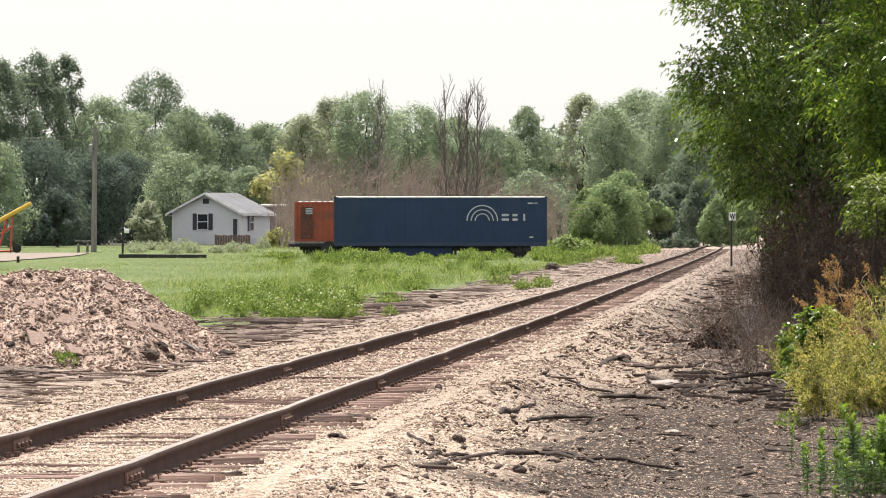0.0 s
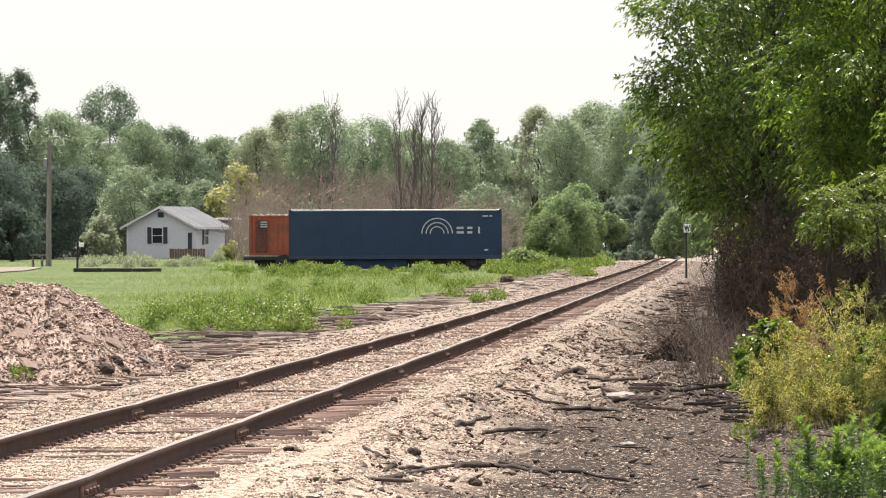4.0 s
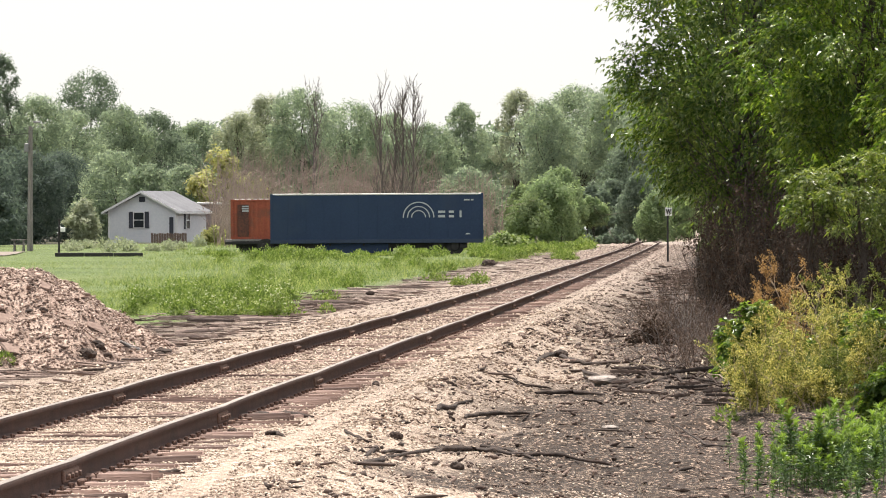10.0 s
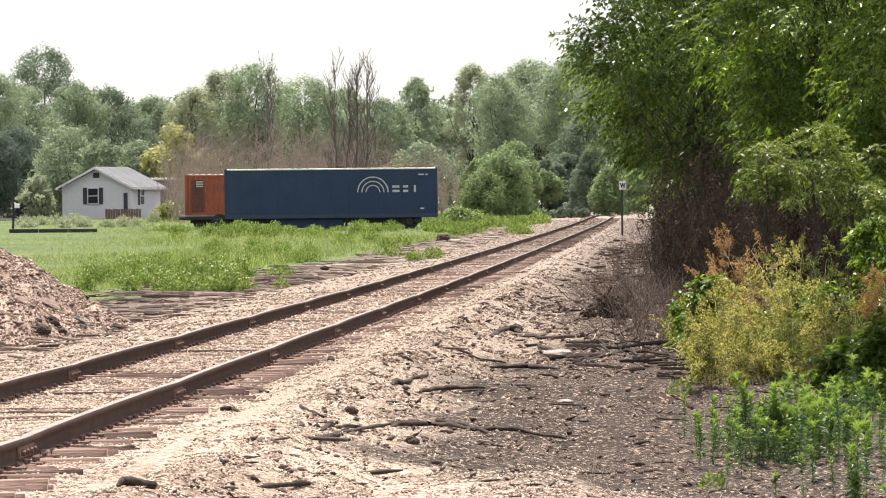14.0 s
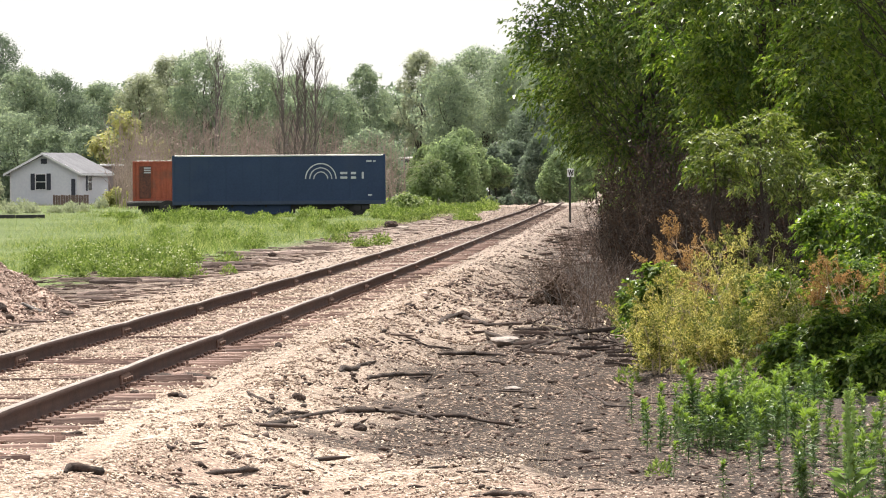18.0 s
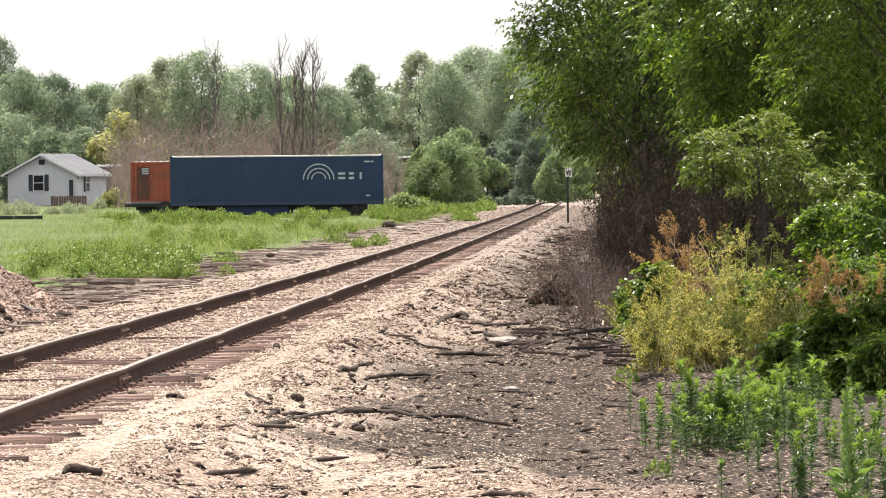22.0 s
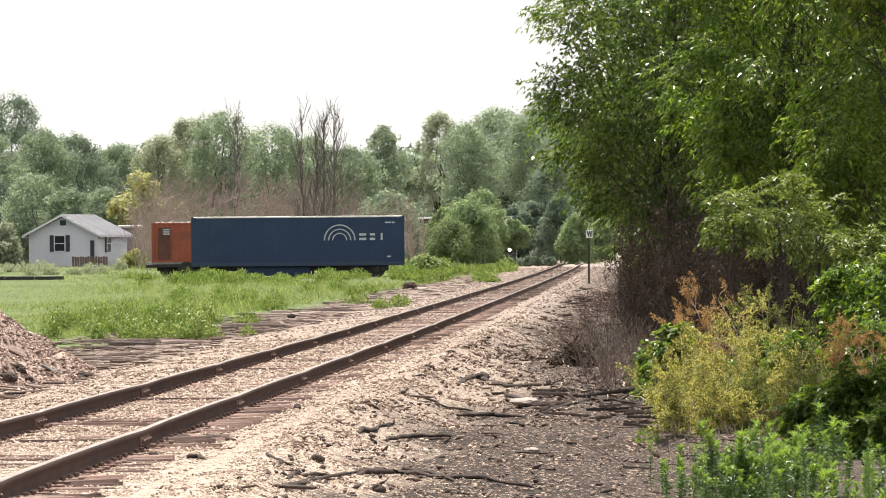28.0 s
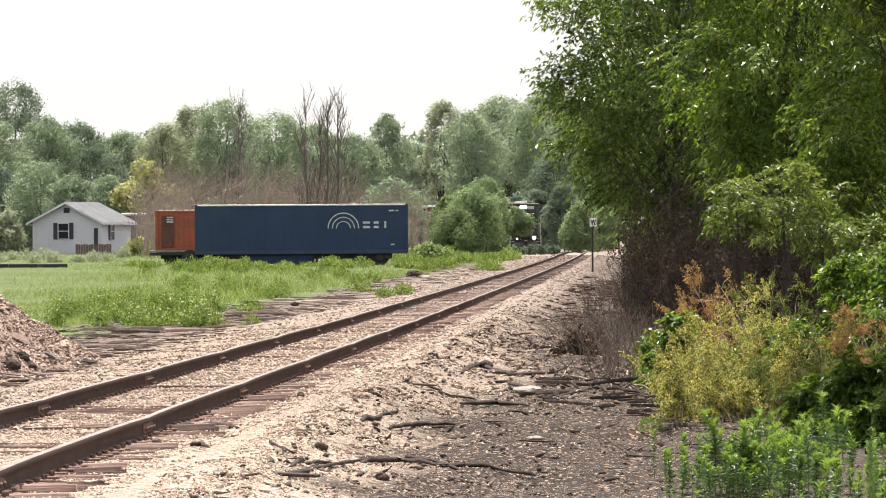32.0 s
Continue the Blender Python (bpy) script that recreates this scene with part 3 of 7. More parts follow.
def build_rails():
    prof = np.array(rail_profile())
    k = len(prof)
    for c, first, side in ((-0.752, JOINT_L, "left"), (0.752, JOINT_R, "right")):
        starts = np.arange(first - 3 * JOINT, 760, JOINT)
        for y0 in starts:
            y1 = y0 + JOINT - 0.012
            y = np.linspace(y0, y1, 14)
            p = line_at(c, first, y)
            V = p[:, None] + np.stack([prof[:, 0], np.zeros(k), prof[:, 1]], 1)[None]
            n = len(y)
            i = np.arange(n - 1)[:, None] * k
            j = np.arange(k)[None]
            q = (j + 1) % k
            faces = np.stack([i + j, i + k + j, i + k + q, i + q], -1).reshape(-1, 4)
            rail = ob_np("rail", V.reshape(-1, 3), faces, M_RAIL, track)
            V2 = p[:, None] + np.array([[-0.031, 0, 0.0], [-0.02, 0, 0.0035], [0.02, 0, 0.0035], [0.031, 0, 0.0]])[None]
            j = np.arange(3)[None]
            i = np.arange(n - 1)[:, None] * 4
            ob_np("running_surface", V2.reshape(-1, 3), np.stack([i + j, i + 1 + j, i + 5 + j, i + 4 + j], -1).reshape(-1, 4), M_HEAD, rail, "polished steel rail head")


build_rails()


def build_joints():
    """Bolted joint bars on both sides of each rail, where two rails meet."""
    bm = box(-0.030, -0.45, -0.135, 0.030, 0.45, -0.045, 0.012)
    for i in range(4):
        y = -0.33 + i * 0.22
        for s in (-1, 1):
            rod((0.02 * s, y, -0.09), (0.058 * s, y, -0.09), 0.02, sides=6, bm=bm)
    bar = part("joint_bar", bm, M_PLATE, track, "bolted rusty joint bar")
    # a broad tie plate juts out beneath each joint
    bm = box(-0.11, -0.13, -0.176, 0.16, 0.13, -0.152, 0.006)
    box(0.07, -0.10, -0.160, 0.12, -0.05, -0.118, 0.008, bm)
    box(0.07, 0.05, -0.160, 0.12, 0.10, -0.118, 0.008, bm)
    plate = part("joint_plate", bm, M_PLATE, track, "heavy rusty tie plate under a joint")
    proto = (bar, plate)
    first_use = True
    for c, first in ((-0.752, JOINT_L), (0.752, JOINT_R)):
        for y in np.arange(first, 330, JOINT):
            p = line_at(c, first, np.array([y]))[0]
            for o in proto:
                ob = o if first_use else o.copy()
                if not first_use:
                    scene.collection.objects.link(ob)
                ob.matrix_basis = Matrix.Translation(p) @ Matrix.Rotation(-0.058, 4, "Z")
            first_use = False


build_joints()


def tie_mesh(r, material, length=2.56, ragged=0.1, height=0.17):
    """A weathered tie, split lengthwise into strips of uneven length and height."""
    V, Fc, edges = [], [], np.sort(np.concatenate([[-0.11, 0.11], r.uniform(-0.09, 0.09, 3)]))
    for k in range(len(edges) - 1):
        lo, hi = edges[k], edges[k + 1]
        a, e = -length / 2 + abs(r.normal(0, ragged)), length / 2 - abs(r.normal(0, ragged))
        n = 6
        top = height / 2 - abs(r.normal(0, 0.012))
        xs = np.linspace(a, e, n)
        base = len(V)
        for x in xs:
            dy, dz = r.normal(0, 0.004), r.normal(0, 0.005)
            V += [(x, lo + 0.003 + dy, -height / 2), (x, lo + 0.003 + dy, top + dz), (x, hi - 0.003 + dy, top + dz + r.normal(0, 0.004)), (x, hi - 0.003 + dy, -height / 2)]
        for i in range(n - 1):
            p = base + i * 4
            for j in range(3):
                Fc.append((p + j, p + j + 4, p + j + 5, p + j + 1))
        Fc += [(base, base + 1, base + 2, base + 3), (base + 4 * n - 1, base + 4 * n - 2, base + 4 * n - 3, base + 4 * n - 4)]
    me = mesh_np("tie", V, Fc)
    me.materials.append(material)
    return me


def build_ties():
    r = np.random.default_rng(11)
    shapes = [tie_mesh(r, M_TIE) for i in range(9)]
    far_v, far_f, base = [], [], 0
    ys = np.arange(30.0, 520, 0.52)
    for i, y in enumerate(ys):
        y += r.normal(0, 0.04)
        m = Matrix.Translation((float(track_x(y)) + r.normal(0, 0.06), y, float(rail_z(y)) - 0.165 - 0.085 + r.normal(0, 0.012))) @ Matrix.Rotation(-0.058 + r.normal(0, 0.025), 4, "Z") @ Matrix.Rotation(r.normal(0, 0.008), 4, "Y")
        if i < 300:
            ob = new("tie", shapes[int(r.integers(9))])
            ob.parent, ob.matrix_basis = track, m
        else:
            v = CUBE * np.array([1.28, 0.105, 0.085])
            far_v.append(np.array([m @ Vector(p) for p in v]))
            far_f.append(CUBE_F + base)
            base += 8
    far = ob_np("distant_ties", np.concatenate(far_v), np.concatenate(far_f), M_SPLINTER, track)
    tagged(far, kind="stuff")


def build_fastenings():
    """Tie plates and rail anchors beside the rails, as far as they can be told apart."""
    r = np.random.default_rng(5)
    bm = box(-0.10, -0.09, -0.176, 0.15, 0.09, -0.155, 0.004)
    rod((0.095, 0.0, -0.17), (0.09, 0.0, -0.125), 0.013, sides=5, bm=bm)
    rod((-0.08, 0.02, -0.17), (-0.075, 0.02, -0.13), 0.013, sides=5, bm=bm)
    plate = part("tie_plate", bm, M_PLATE, track)
    bm = box(-0.075, -0.03, -0.186, 0.10, 0.03, -0.150, 0.006)
    box(0.066, -0.03, -0.186, 0.105, 0.03, -0.128, 0.006, bm)
    anchor = part("rail_anchor", bm, M_RAIL, track)
    n = 0
    for y in np.arange(34.0, 108, 0.52):
        for c, first in ((-0.752, JOINT_L), (0.752, JOINT_R)):
            p = line_at(c, first, np.array([y]))[0]
            for o, dy in ((plate, 0.0), (anchor, 0.15)):
                ob = o if n < 2 else o.copy()
                n += 1
                if ob is not o:
                    scene.collection.objects.link(ob)
                ob.matrix_basis = Matrix.Translation((p[0], p[1] + dy + r.normal(0, 0.03), p[2] + r.normal(0, 0.004))) @ Matrix.Rotation(-0.058 + r.normal(0, 0.05), 4, "Z")


def build_crossing():
    """The gravel road that crosses the track on its crest."""
    xs, ys = np.linspace(16.2, 60, 90), np.linspace(408.5, 418, 12)
    X, Y = np.meshgrid(xs, ys)
    edge = np.minimum(np.abs(Y - 408.5), np.abs(Y - 418)) / 1.5
    Z = np.maximum(rail_z(Y) - 0.08, 0.3) + 0.03 * lat2(X * 0.7, Y) - 0.22 * np.clip(1 - edge, 0, 1) + 0.08
    C = X - track_x(Y)
    Z -= 0.5 * np.clip((19.0 - X) / 2.8, 0, 1)
    Z = np.where(np.abs(np.abs(C) - 0.752) < 0.35, Z - 0.11, Z)
    k = len(xs)
    i = (np.arange(len(ys) - 1)[:, None] * k + np.arange(k - 1)[None]).ravel()
    ob = ob_np("road_crossing", np.stack([X, Y, Z], -1).reshape(-1, 3), np.stack([i, i + 1, i + k + 1, i + k], 1), M_ROADGRAVEL, smooth=True)
    tagged(ob, "pale gravel road crossing over the railway track", "road", kind="structure")


build_crossing()


# ---- plants ----
def leaf_quads(pos, out, length, width, r, droop=0.0, spread=1.0, facing=None, loose=0.4):
    """Folded leaf shapes at points, growing roughly along out: arrays of corners and faces."""
    n = len(pos)
    d = out + r.normal(0, spread, (n, 3))
    d[:, 2] -= droop
    d /= np.linalg.norm(d, axis=1)[:, None] + 1e-9
    s = np.cross(d, r.normal(0, 1, (n, 3)) if facing is None else facing + r.normal(0, loose, (n, 3)))
    s /= np.linalg.norm(s, axis=1)[:, None] + 1e-9
    u = np.cross(d, s)
    L = (length * r.uniform(0.6, 1.35, n))[:, None]
    W = (width * r.uniform(0.6, 1.35, n))[:, None]
    a, t = pos, pos + d * L
    m = pos + d * L * 0.45 + u * W * 0.25
    V = np.stack([a, m + s * W * 0.5, t, m - s * W * 0.5], 1).reshape(-1, 3)
    return V, (np.arange(n)[:, None] * 4 + np.arange(4)[None])


def blades(pos, d, n, length, width, r, sag=0.18):
    """Leaves with a given run and upper side: arrays of corners and faces."""
    k = len(pos)
    d = d / (np.linalg.norm(d, axis=1)[:, None] + 1e-9)
    s = np.cross(d, n)
    s /= np.linalg.norm(s, axis=1)[:, None] + 1e-9
    u = np.cross(s, d)
    L = (length * r.uniform(0.6, 1.3, k))[:, None]
    W = (width * r.uniform(0.6, 1.3, k))[:, None]
    m = pos + d * L * 0.42 + u * W * 0.18
    t = pos + d * L - np.array([0, 0, 1.0]) * L * sag
    V = np.stack([pos, m + s * W * 0.5, t, m - s * W * 0.5], 1).reshape(-1, 3)
    return V, np.arange(k)[:, None] * 4 + np.arange(4)[None]


def leaflets(pos, d, n, length, width, r):
    """Far leaves, one small triangle each."""
    k = len(pos)
    d = d / (np.linalg.norm(d, axis=1)[:, None] + 1e-9)
    s = np.cross(d, n)
    s /= np.linalg.norm(s, axis=1)[:, None] + 1e-9
    L = (length * r.uniform(0.6, 1.4, k))[:, None]
    W = (width * r.uniform(0.6, 1.4, k))[:, None]
    V = np.stack([pos - s * W * 0.5, pos + s * W * 0.5, pos + d * L], 1).reshape(-1, 3)
    return V, np.arange(k)[:, None] * 3 + np.arange(3)[None]


def sphere_points(n, r):
    d = r.normal(0, 1, (n, 3))
    return d / (np.linalg.norm(d, axis=1)[:, None] + 1e-9)


def branch_path(a, b, r0, r1, r, n=5, bend=0.12):
    a, b = np.array(a, float), np.array(b, float)
    L = np.linalg.norm(b - a)
    pts = []
    for i in range(n):
        t = i / (n - 1)
        p = a + (b - a) * t + (r.normal(0, bend * L * 0.35, 3) if 0 < i < n - 1 else 0)
        pts.append((p, r0 + (r1 - r0) * t))
    return pts


def make_tree(name, x, y, height, radius, material, label, seed, low=0.25, blobs=26, leaves=3400, leaf=0.45, width=0.26, narrow=1.0, droop=0.1, blob_size=0.34, bark=None, z=None, upright=0.0, category="tree", full=False):
    """A tapered trunk with limbs, and a crown of many small leaves in uneven clumps."""
    r = np.random.default_rng(seed)
    base = gz(x, y) - 0.1 if z is None else z
    tree = tagged(new(name), label, category)
    tree.location = (x, y, base)
    z0, z1 = height * low, height
    mid, half = (z0 + z1) / 2, (z1 - z0) / 2
    d = sphere_points(blobs, r)
    rad = r.uniform(0.35, 1.0, blobs) ** 0.6
    cen = d * rad[:, None] * np.array([radius * 0.82, radius * 0.82 * narrow, half * 0.86])
    if full:
        h = r.uniform(-1, 1, blobs)
        a = r.uniform(0, 2 * np.pi, blobs)
        w = np.sqrt(1 - np.abs(h) ** 3) * r.random(blobs) ** 0.4 * radius * (0.9 + 0.22 * np.sin(2.3 * a + seed) * np.cos(3.1 * h + seed))
        cen = np.stack([np.cos(a) * w, np.sin(a) * w, h * half * 0.93 - radius * blob_size * 0.6], 1)
    taper = np.clip(1.08 - (0.12 if full else 0.42) * (cen[:, 2] / half + 0.1), 0.5, 1.15)
    cen[:, :2] *= taper[:, None]
    cen[:, 2] += mid
    size = radius * blob_size * (r.uniform(0.45, 1.0, blobs) ** 1.2 * 1.6)
    trunk_top = np.array([r.normal(0, radius * 0.1), r.normal(0, radius * 0.1), height * 0.82])
    tr = max(height * (0.009 if full or category == "bush" else 0.018), 0.02 if category == "bush" else 0.05)
    paths = [branch_path((0, 0, 0), trunk_top, tr * 1.25, tr * 0.25, r, 7, 0.06)]
    for i in range(min(blobs, 16)):
        t = np.clip(cen[i, 2] / height * r.uniform(0.45, 0.75), 0.08, 0.75)
        paths.append(branch_path(trunk_top * t, cen[i], tr * 0.45, tr * 0.08, r, 5))
    V, Fc = tubes(paths)
    ob_np("trunk", V, Fc, bark or M_BARK, tree, smooth=True)
    per = np.maximum((leaves * size ** 2 / (size ** 2).sum()).astype(int), 4)
    P, O = [], []
    for c, s, k in zip(cen, size, per):
        q = sphere_points(k, r)
        rr = r.uniform(0.4, 1.0, k) ** 0.6 * (1 + 0.35 * (r.random(k) < 0.06))
        rr *= 1 + 0.25 * np.sin(q[:, 0] * 5 + c[0]) * np.cos(q[:, 2] * 4 + c[1])
        P.append(c + q * (rr * s)[:, None] * np.array([1, 1, 0.8 + upright]))
        O.append(q + np.array([0, 0, upright]))
    P, O = np.concatenate(P), np.concatenate(O)
    face = O + np.array([0, 0, 0.3]) + r.normal(0, 0.3, O.shape)
    V, Fc = leaflets(P, np.cross(face, sphere_points(len(P), r)), face, leaf, width, r)
    crown = ob_np("crown", V, Fc, material, tree)
    crown["kind"] = "stuff"
    return tree


# the far woods: column, top row, half width in columns, distance, leaf material, label
T_BIG = "tall leafy cottonwood tree behind the road"
T_WOOD = "leafy green tree at the edge of the woods"
T_DARK = "dark green tree in the hazy woods"
T_GREY = "pale feathery grey-green tree in the woods"
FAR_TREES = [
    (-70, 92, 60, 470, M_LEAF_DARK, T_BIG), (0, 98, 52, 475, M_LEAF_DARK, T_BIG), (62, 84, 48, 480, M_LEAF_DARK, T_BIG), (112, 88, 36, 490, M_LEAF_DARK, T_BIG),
    (180, 166, 60, 540, M_LEAF_FAR_HAZED, T_WOOD), (278, 120, 62, 600, M_LEAF_DARK, T_DARK), (330, 185, 45, 580, M_LEAF_FAR_HAZED, T_WOOD), (240, 190, 50, 560, M_LEAF_FAR_HAZED, T_WOOD),
    (390, 194, 55, 620, M_LEAF_DARK, T_DARK), (462, 214, 52, 640, M_LEAF_FAR_HAZED, T_WOOD), (535, 196, 42, 560, M_LEAF_GREY, T_GREY),
    (590, 168, 46, 570, M_LEAF_GREY, T_GREY), (648, 150, 52, 560, M_LEAF_FAR_HAZED, T_WOOD), (735, 176, 62, 580, M_LEAF_FAR_HAZED, T_WOOD), (805, 200, 50, 600, M_LEAF_FAR_HAZED, T_WOOD),
    (880, 220, 46, 520, M_LEAF_FAR_HAZED, T_WOOD), (934, 184, 34, 540, M_LEAF_FAR_HAZED, T_WOOD), (985, 236, 50, 730, M_LEAF_FAR_HAZED, T_WOOD),
    (1030, 158, 36, 560, M_LEAF_GREY, T_GREY), (1080, 178, 50, 520, M_LEAF_FAR_HAZED, T_WOOD), (1140, 150, 62, 800, M_LEAF_FAR_HAZED, T_WOOD),
    (1215, 142, 66, 780, M_LEAF_FAR_HAZED, T_WOOD), (1290, 145, 66, 740, M_LEAF_FAR_HAZED, T_WOOD), (1240, 250, 60, 720, M_LEAF_DARK, T_DARK),
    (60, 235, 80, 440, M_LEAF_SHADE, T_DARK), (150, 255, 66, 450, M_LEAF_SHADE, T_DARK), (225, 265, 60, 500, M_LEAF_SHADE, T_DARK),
    (315, 262, 56, 490, M_LEAF_FAR_HAZED, T_WOOD), (375, 285, 40, 480, M_LEAF_FAR_HAZED, T_WOOD), (440, 290, 46, 490, M_LEAF_FAR_HAZED, T_WOOD), (-20, 235, 60, 420, M_LEAF_FAR_HAZED, T_WOOD),
    (560, 255, 70, 600, M_LEAF_FAR_HAZED, T_WOOD), (680, 250, 76, 600, M_LEAF_FAR_HAZED, T_WOOD), (800, 262, 76, 600, M_LEAF_FAR_HAZED, T_WOOD),
    (940, 300, 56, 480, M_LEAF_FAR_HAZED, T_WOOD),
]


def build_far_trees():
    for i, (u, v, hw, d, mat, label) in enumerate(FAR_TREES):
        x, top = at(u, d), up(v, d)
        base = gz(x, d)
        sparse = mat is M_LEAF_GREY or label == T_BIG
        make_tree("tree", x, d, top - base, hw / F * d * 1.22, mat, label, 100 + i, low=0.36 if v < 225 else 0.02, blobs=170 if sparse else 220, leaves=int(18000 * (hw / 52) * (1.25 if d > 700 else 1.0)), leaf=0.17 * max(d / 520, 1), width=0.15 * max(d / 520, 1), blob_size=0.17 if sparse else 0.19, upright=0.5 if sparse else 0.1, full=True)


build_far_trees()


def build_far_woods():
    """One uneven belt of distant woods behind everything."""
    r = np.random.default_rng(77)
    n = 26000
    u = r.uniform(-300, 1500, n)
    d = r.uniform(880, 960, n)
    x = at(u, d)
    topz = up(235, 900) + 3.0 * lat1(x * 0.09, x * 0) + 2.0 * lat2(x * 0.3, x * 0)
    z = 0.5 + (topz - 0.5) * r.random(n) ** 0.7
    V, Fc = leaflets(np.stack([x, d, z], 1), sphere_points(n, r), sphere_points(n, r), 1.0, 0.9, r)
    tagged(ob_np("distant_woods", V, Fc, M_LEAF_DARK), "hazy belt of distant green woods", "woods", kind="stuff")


build_far_woods()


def make_bush(name, u, d, top, hw, material, label, seed, leaves=2500, leaf=0.3, width=0.16, blobs=18, base=None, upright=0.2, low=0.02):
    x = at(u, d)
    z = gz(x, d) - 0.05
    return make_tree(name, x, d, up(top, d) - z, hw / F * d, material, label, seed, low=low, blobs=int(blobs * 1.7), leaves=int(leaves * 2.0), leaf=leaf * 0.75, width=width * 1.1, z=z, upright=upright, category="bush", blob_size=0.27)


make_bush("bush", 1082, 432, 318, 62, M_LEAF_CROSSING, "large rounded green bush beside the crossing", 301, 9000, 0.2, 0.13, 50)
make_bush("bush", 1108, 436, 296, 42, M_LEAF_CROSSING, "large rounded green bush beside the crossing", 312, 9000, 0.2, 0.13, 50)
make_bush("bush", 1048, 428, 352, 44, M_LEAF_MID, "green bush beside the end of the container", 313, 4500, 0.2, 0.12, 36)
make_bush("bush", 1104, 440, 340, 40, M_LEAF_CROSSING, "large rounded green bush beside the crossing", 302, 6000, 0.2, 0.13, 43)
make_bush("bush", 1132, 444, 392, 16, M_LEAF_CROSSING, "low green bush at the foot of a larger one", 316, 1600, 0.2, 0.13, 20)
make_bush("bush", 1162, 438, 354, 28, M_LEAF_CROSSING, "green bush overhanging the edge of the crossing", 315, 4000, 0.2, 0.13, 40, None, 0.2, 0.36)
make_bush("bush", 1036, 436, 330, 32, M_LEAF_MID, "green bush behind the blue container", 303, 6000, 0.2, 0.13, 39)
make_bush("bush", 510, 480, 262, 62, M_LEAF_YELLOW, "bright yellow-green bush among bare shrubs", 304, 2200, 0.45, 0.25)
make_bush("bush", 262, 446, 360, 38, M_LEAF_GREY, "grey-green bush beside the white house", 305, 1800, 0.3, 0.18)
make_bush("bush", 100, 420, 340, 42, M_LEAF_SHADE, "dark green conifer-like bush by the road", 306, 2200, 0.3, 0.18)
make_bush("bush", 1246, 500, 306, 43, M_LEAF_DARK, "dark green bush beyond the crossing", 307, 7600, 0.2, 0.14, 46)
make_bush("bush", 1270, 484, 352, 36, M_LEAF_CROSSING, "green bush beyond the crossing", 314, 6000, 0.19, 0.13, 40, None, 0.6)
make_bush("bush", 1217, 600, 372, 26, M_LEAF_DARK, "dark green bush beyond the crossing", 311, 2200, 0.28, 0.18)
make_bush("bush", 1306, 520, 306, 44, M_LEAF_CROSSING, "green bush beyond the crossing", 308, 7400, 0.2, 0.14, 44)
for i in range(7):
    make_bush("bush", 1143 + 14 * i, 458 + 4 * (i % 3), 424 - 3 * (i % 2), 13, M_LEAF_DARK, "low dark weeds beyond the crossing", 340 + i, 500, 0.2, 0.12, 10)
make_bush("bush", 1010, 350, 426, 40, M_WEED, "low green weeds beside the container", 309, 1600, 0.3, 0.12)
make_bush("bush", 494, 420, 408, 26, M_LEAF_YELLOW, "tall weeds between house and container", 310, 1200, 0.3, 0.12)


for i, u in enumerate(range(1150, 1360, 26)):
    make_bush("bush", u, 690 + 9 * (i % 3), 318 + 22 * (i % 2), 30, M_LEAF_DARK, "dense dark green thicket at the foot of the woods", 320 + i, 2600, 0.4, 0.24, 22)


def make_brush(name, u0, u1, d0, d1, top, stems, material, label, seed, spread=0.25, thick=0.02, twigs=3):
    """A thicket of bare upright stems with side twigs."""
    r = np.random.default_rng(seed)
    paths = []
    for i in range(stems):
        d = r.uniform(d0, d1)
        x = at(r.uniform(u0, u1), d)
        z = gz(x, d) - 0.1
        h = (up(top, d) - z) * r.uniform(0.45, 1.0)
        tip = np.array([x + r.normal(0, spread * h * 0.4), d + r.normal(0, 0.3), z + h])
        base = np.array([x, d, z])
        paths.append(branch_path(base, tip, thick * (0.6 + h * 0.15), thick * 0.25, r, 5, 0.06))
        for j in range(twigs):
            t = r.uniform(0.25, 0.9)
            q = base + (tip - base) * t
            e = q + np.array([r.normal(0, 0.16 * h), r.normal(0, 0.1), r.uniform(0.06, 0.22) * h])
            paths.append(branch_path(q, e, thick * 0.45, thick * 0.15, r, 3, 0.1))
    V, Fc = tubes(paths, 3)
    return tagged(ob_np(name, V, Fc, material), label, "brush", kind="stuff")


make_brush("bare_brush", 490, 880, 400, 470, 262, 700, M_DEADWOOD, "thicket of bare reddish-brown shrubs behind the containers", 401, 0.3, 0.028, 4)
make_brush("bare_brush", 880, 1000, 390, 420, 300, 120, M_DEADWOOD, "thicket of bare reddish-brown shrubs behind the containers", 402, 0.3, 0.024, 4)


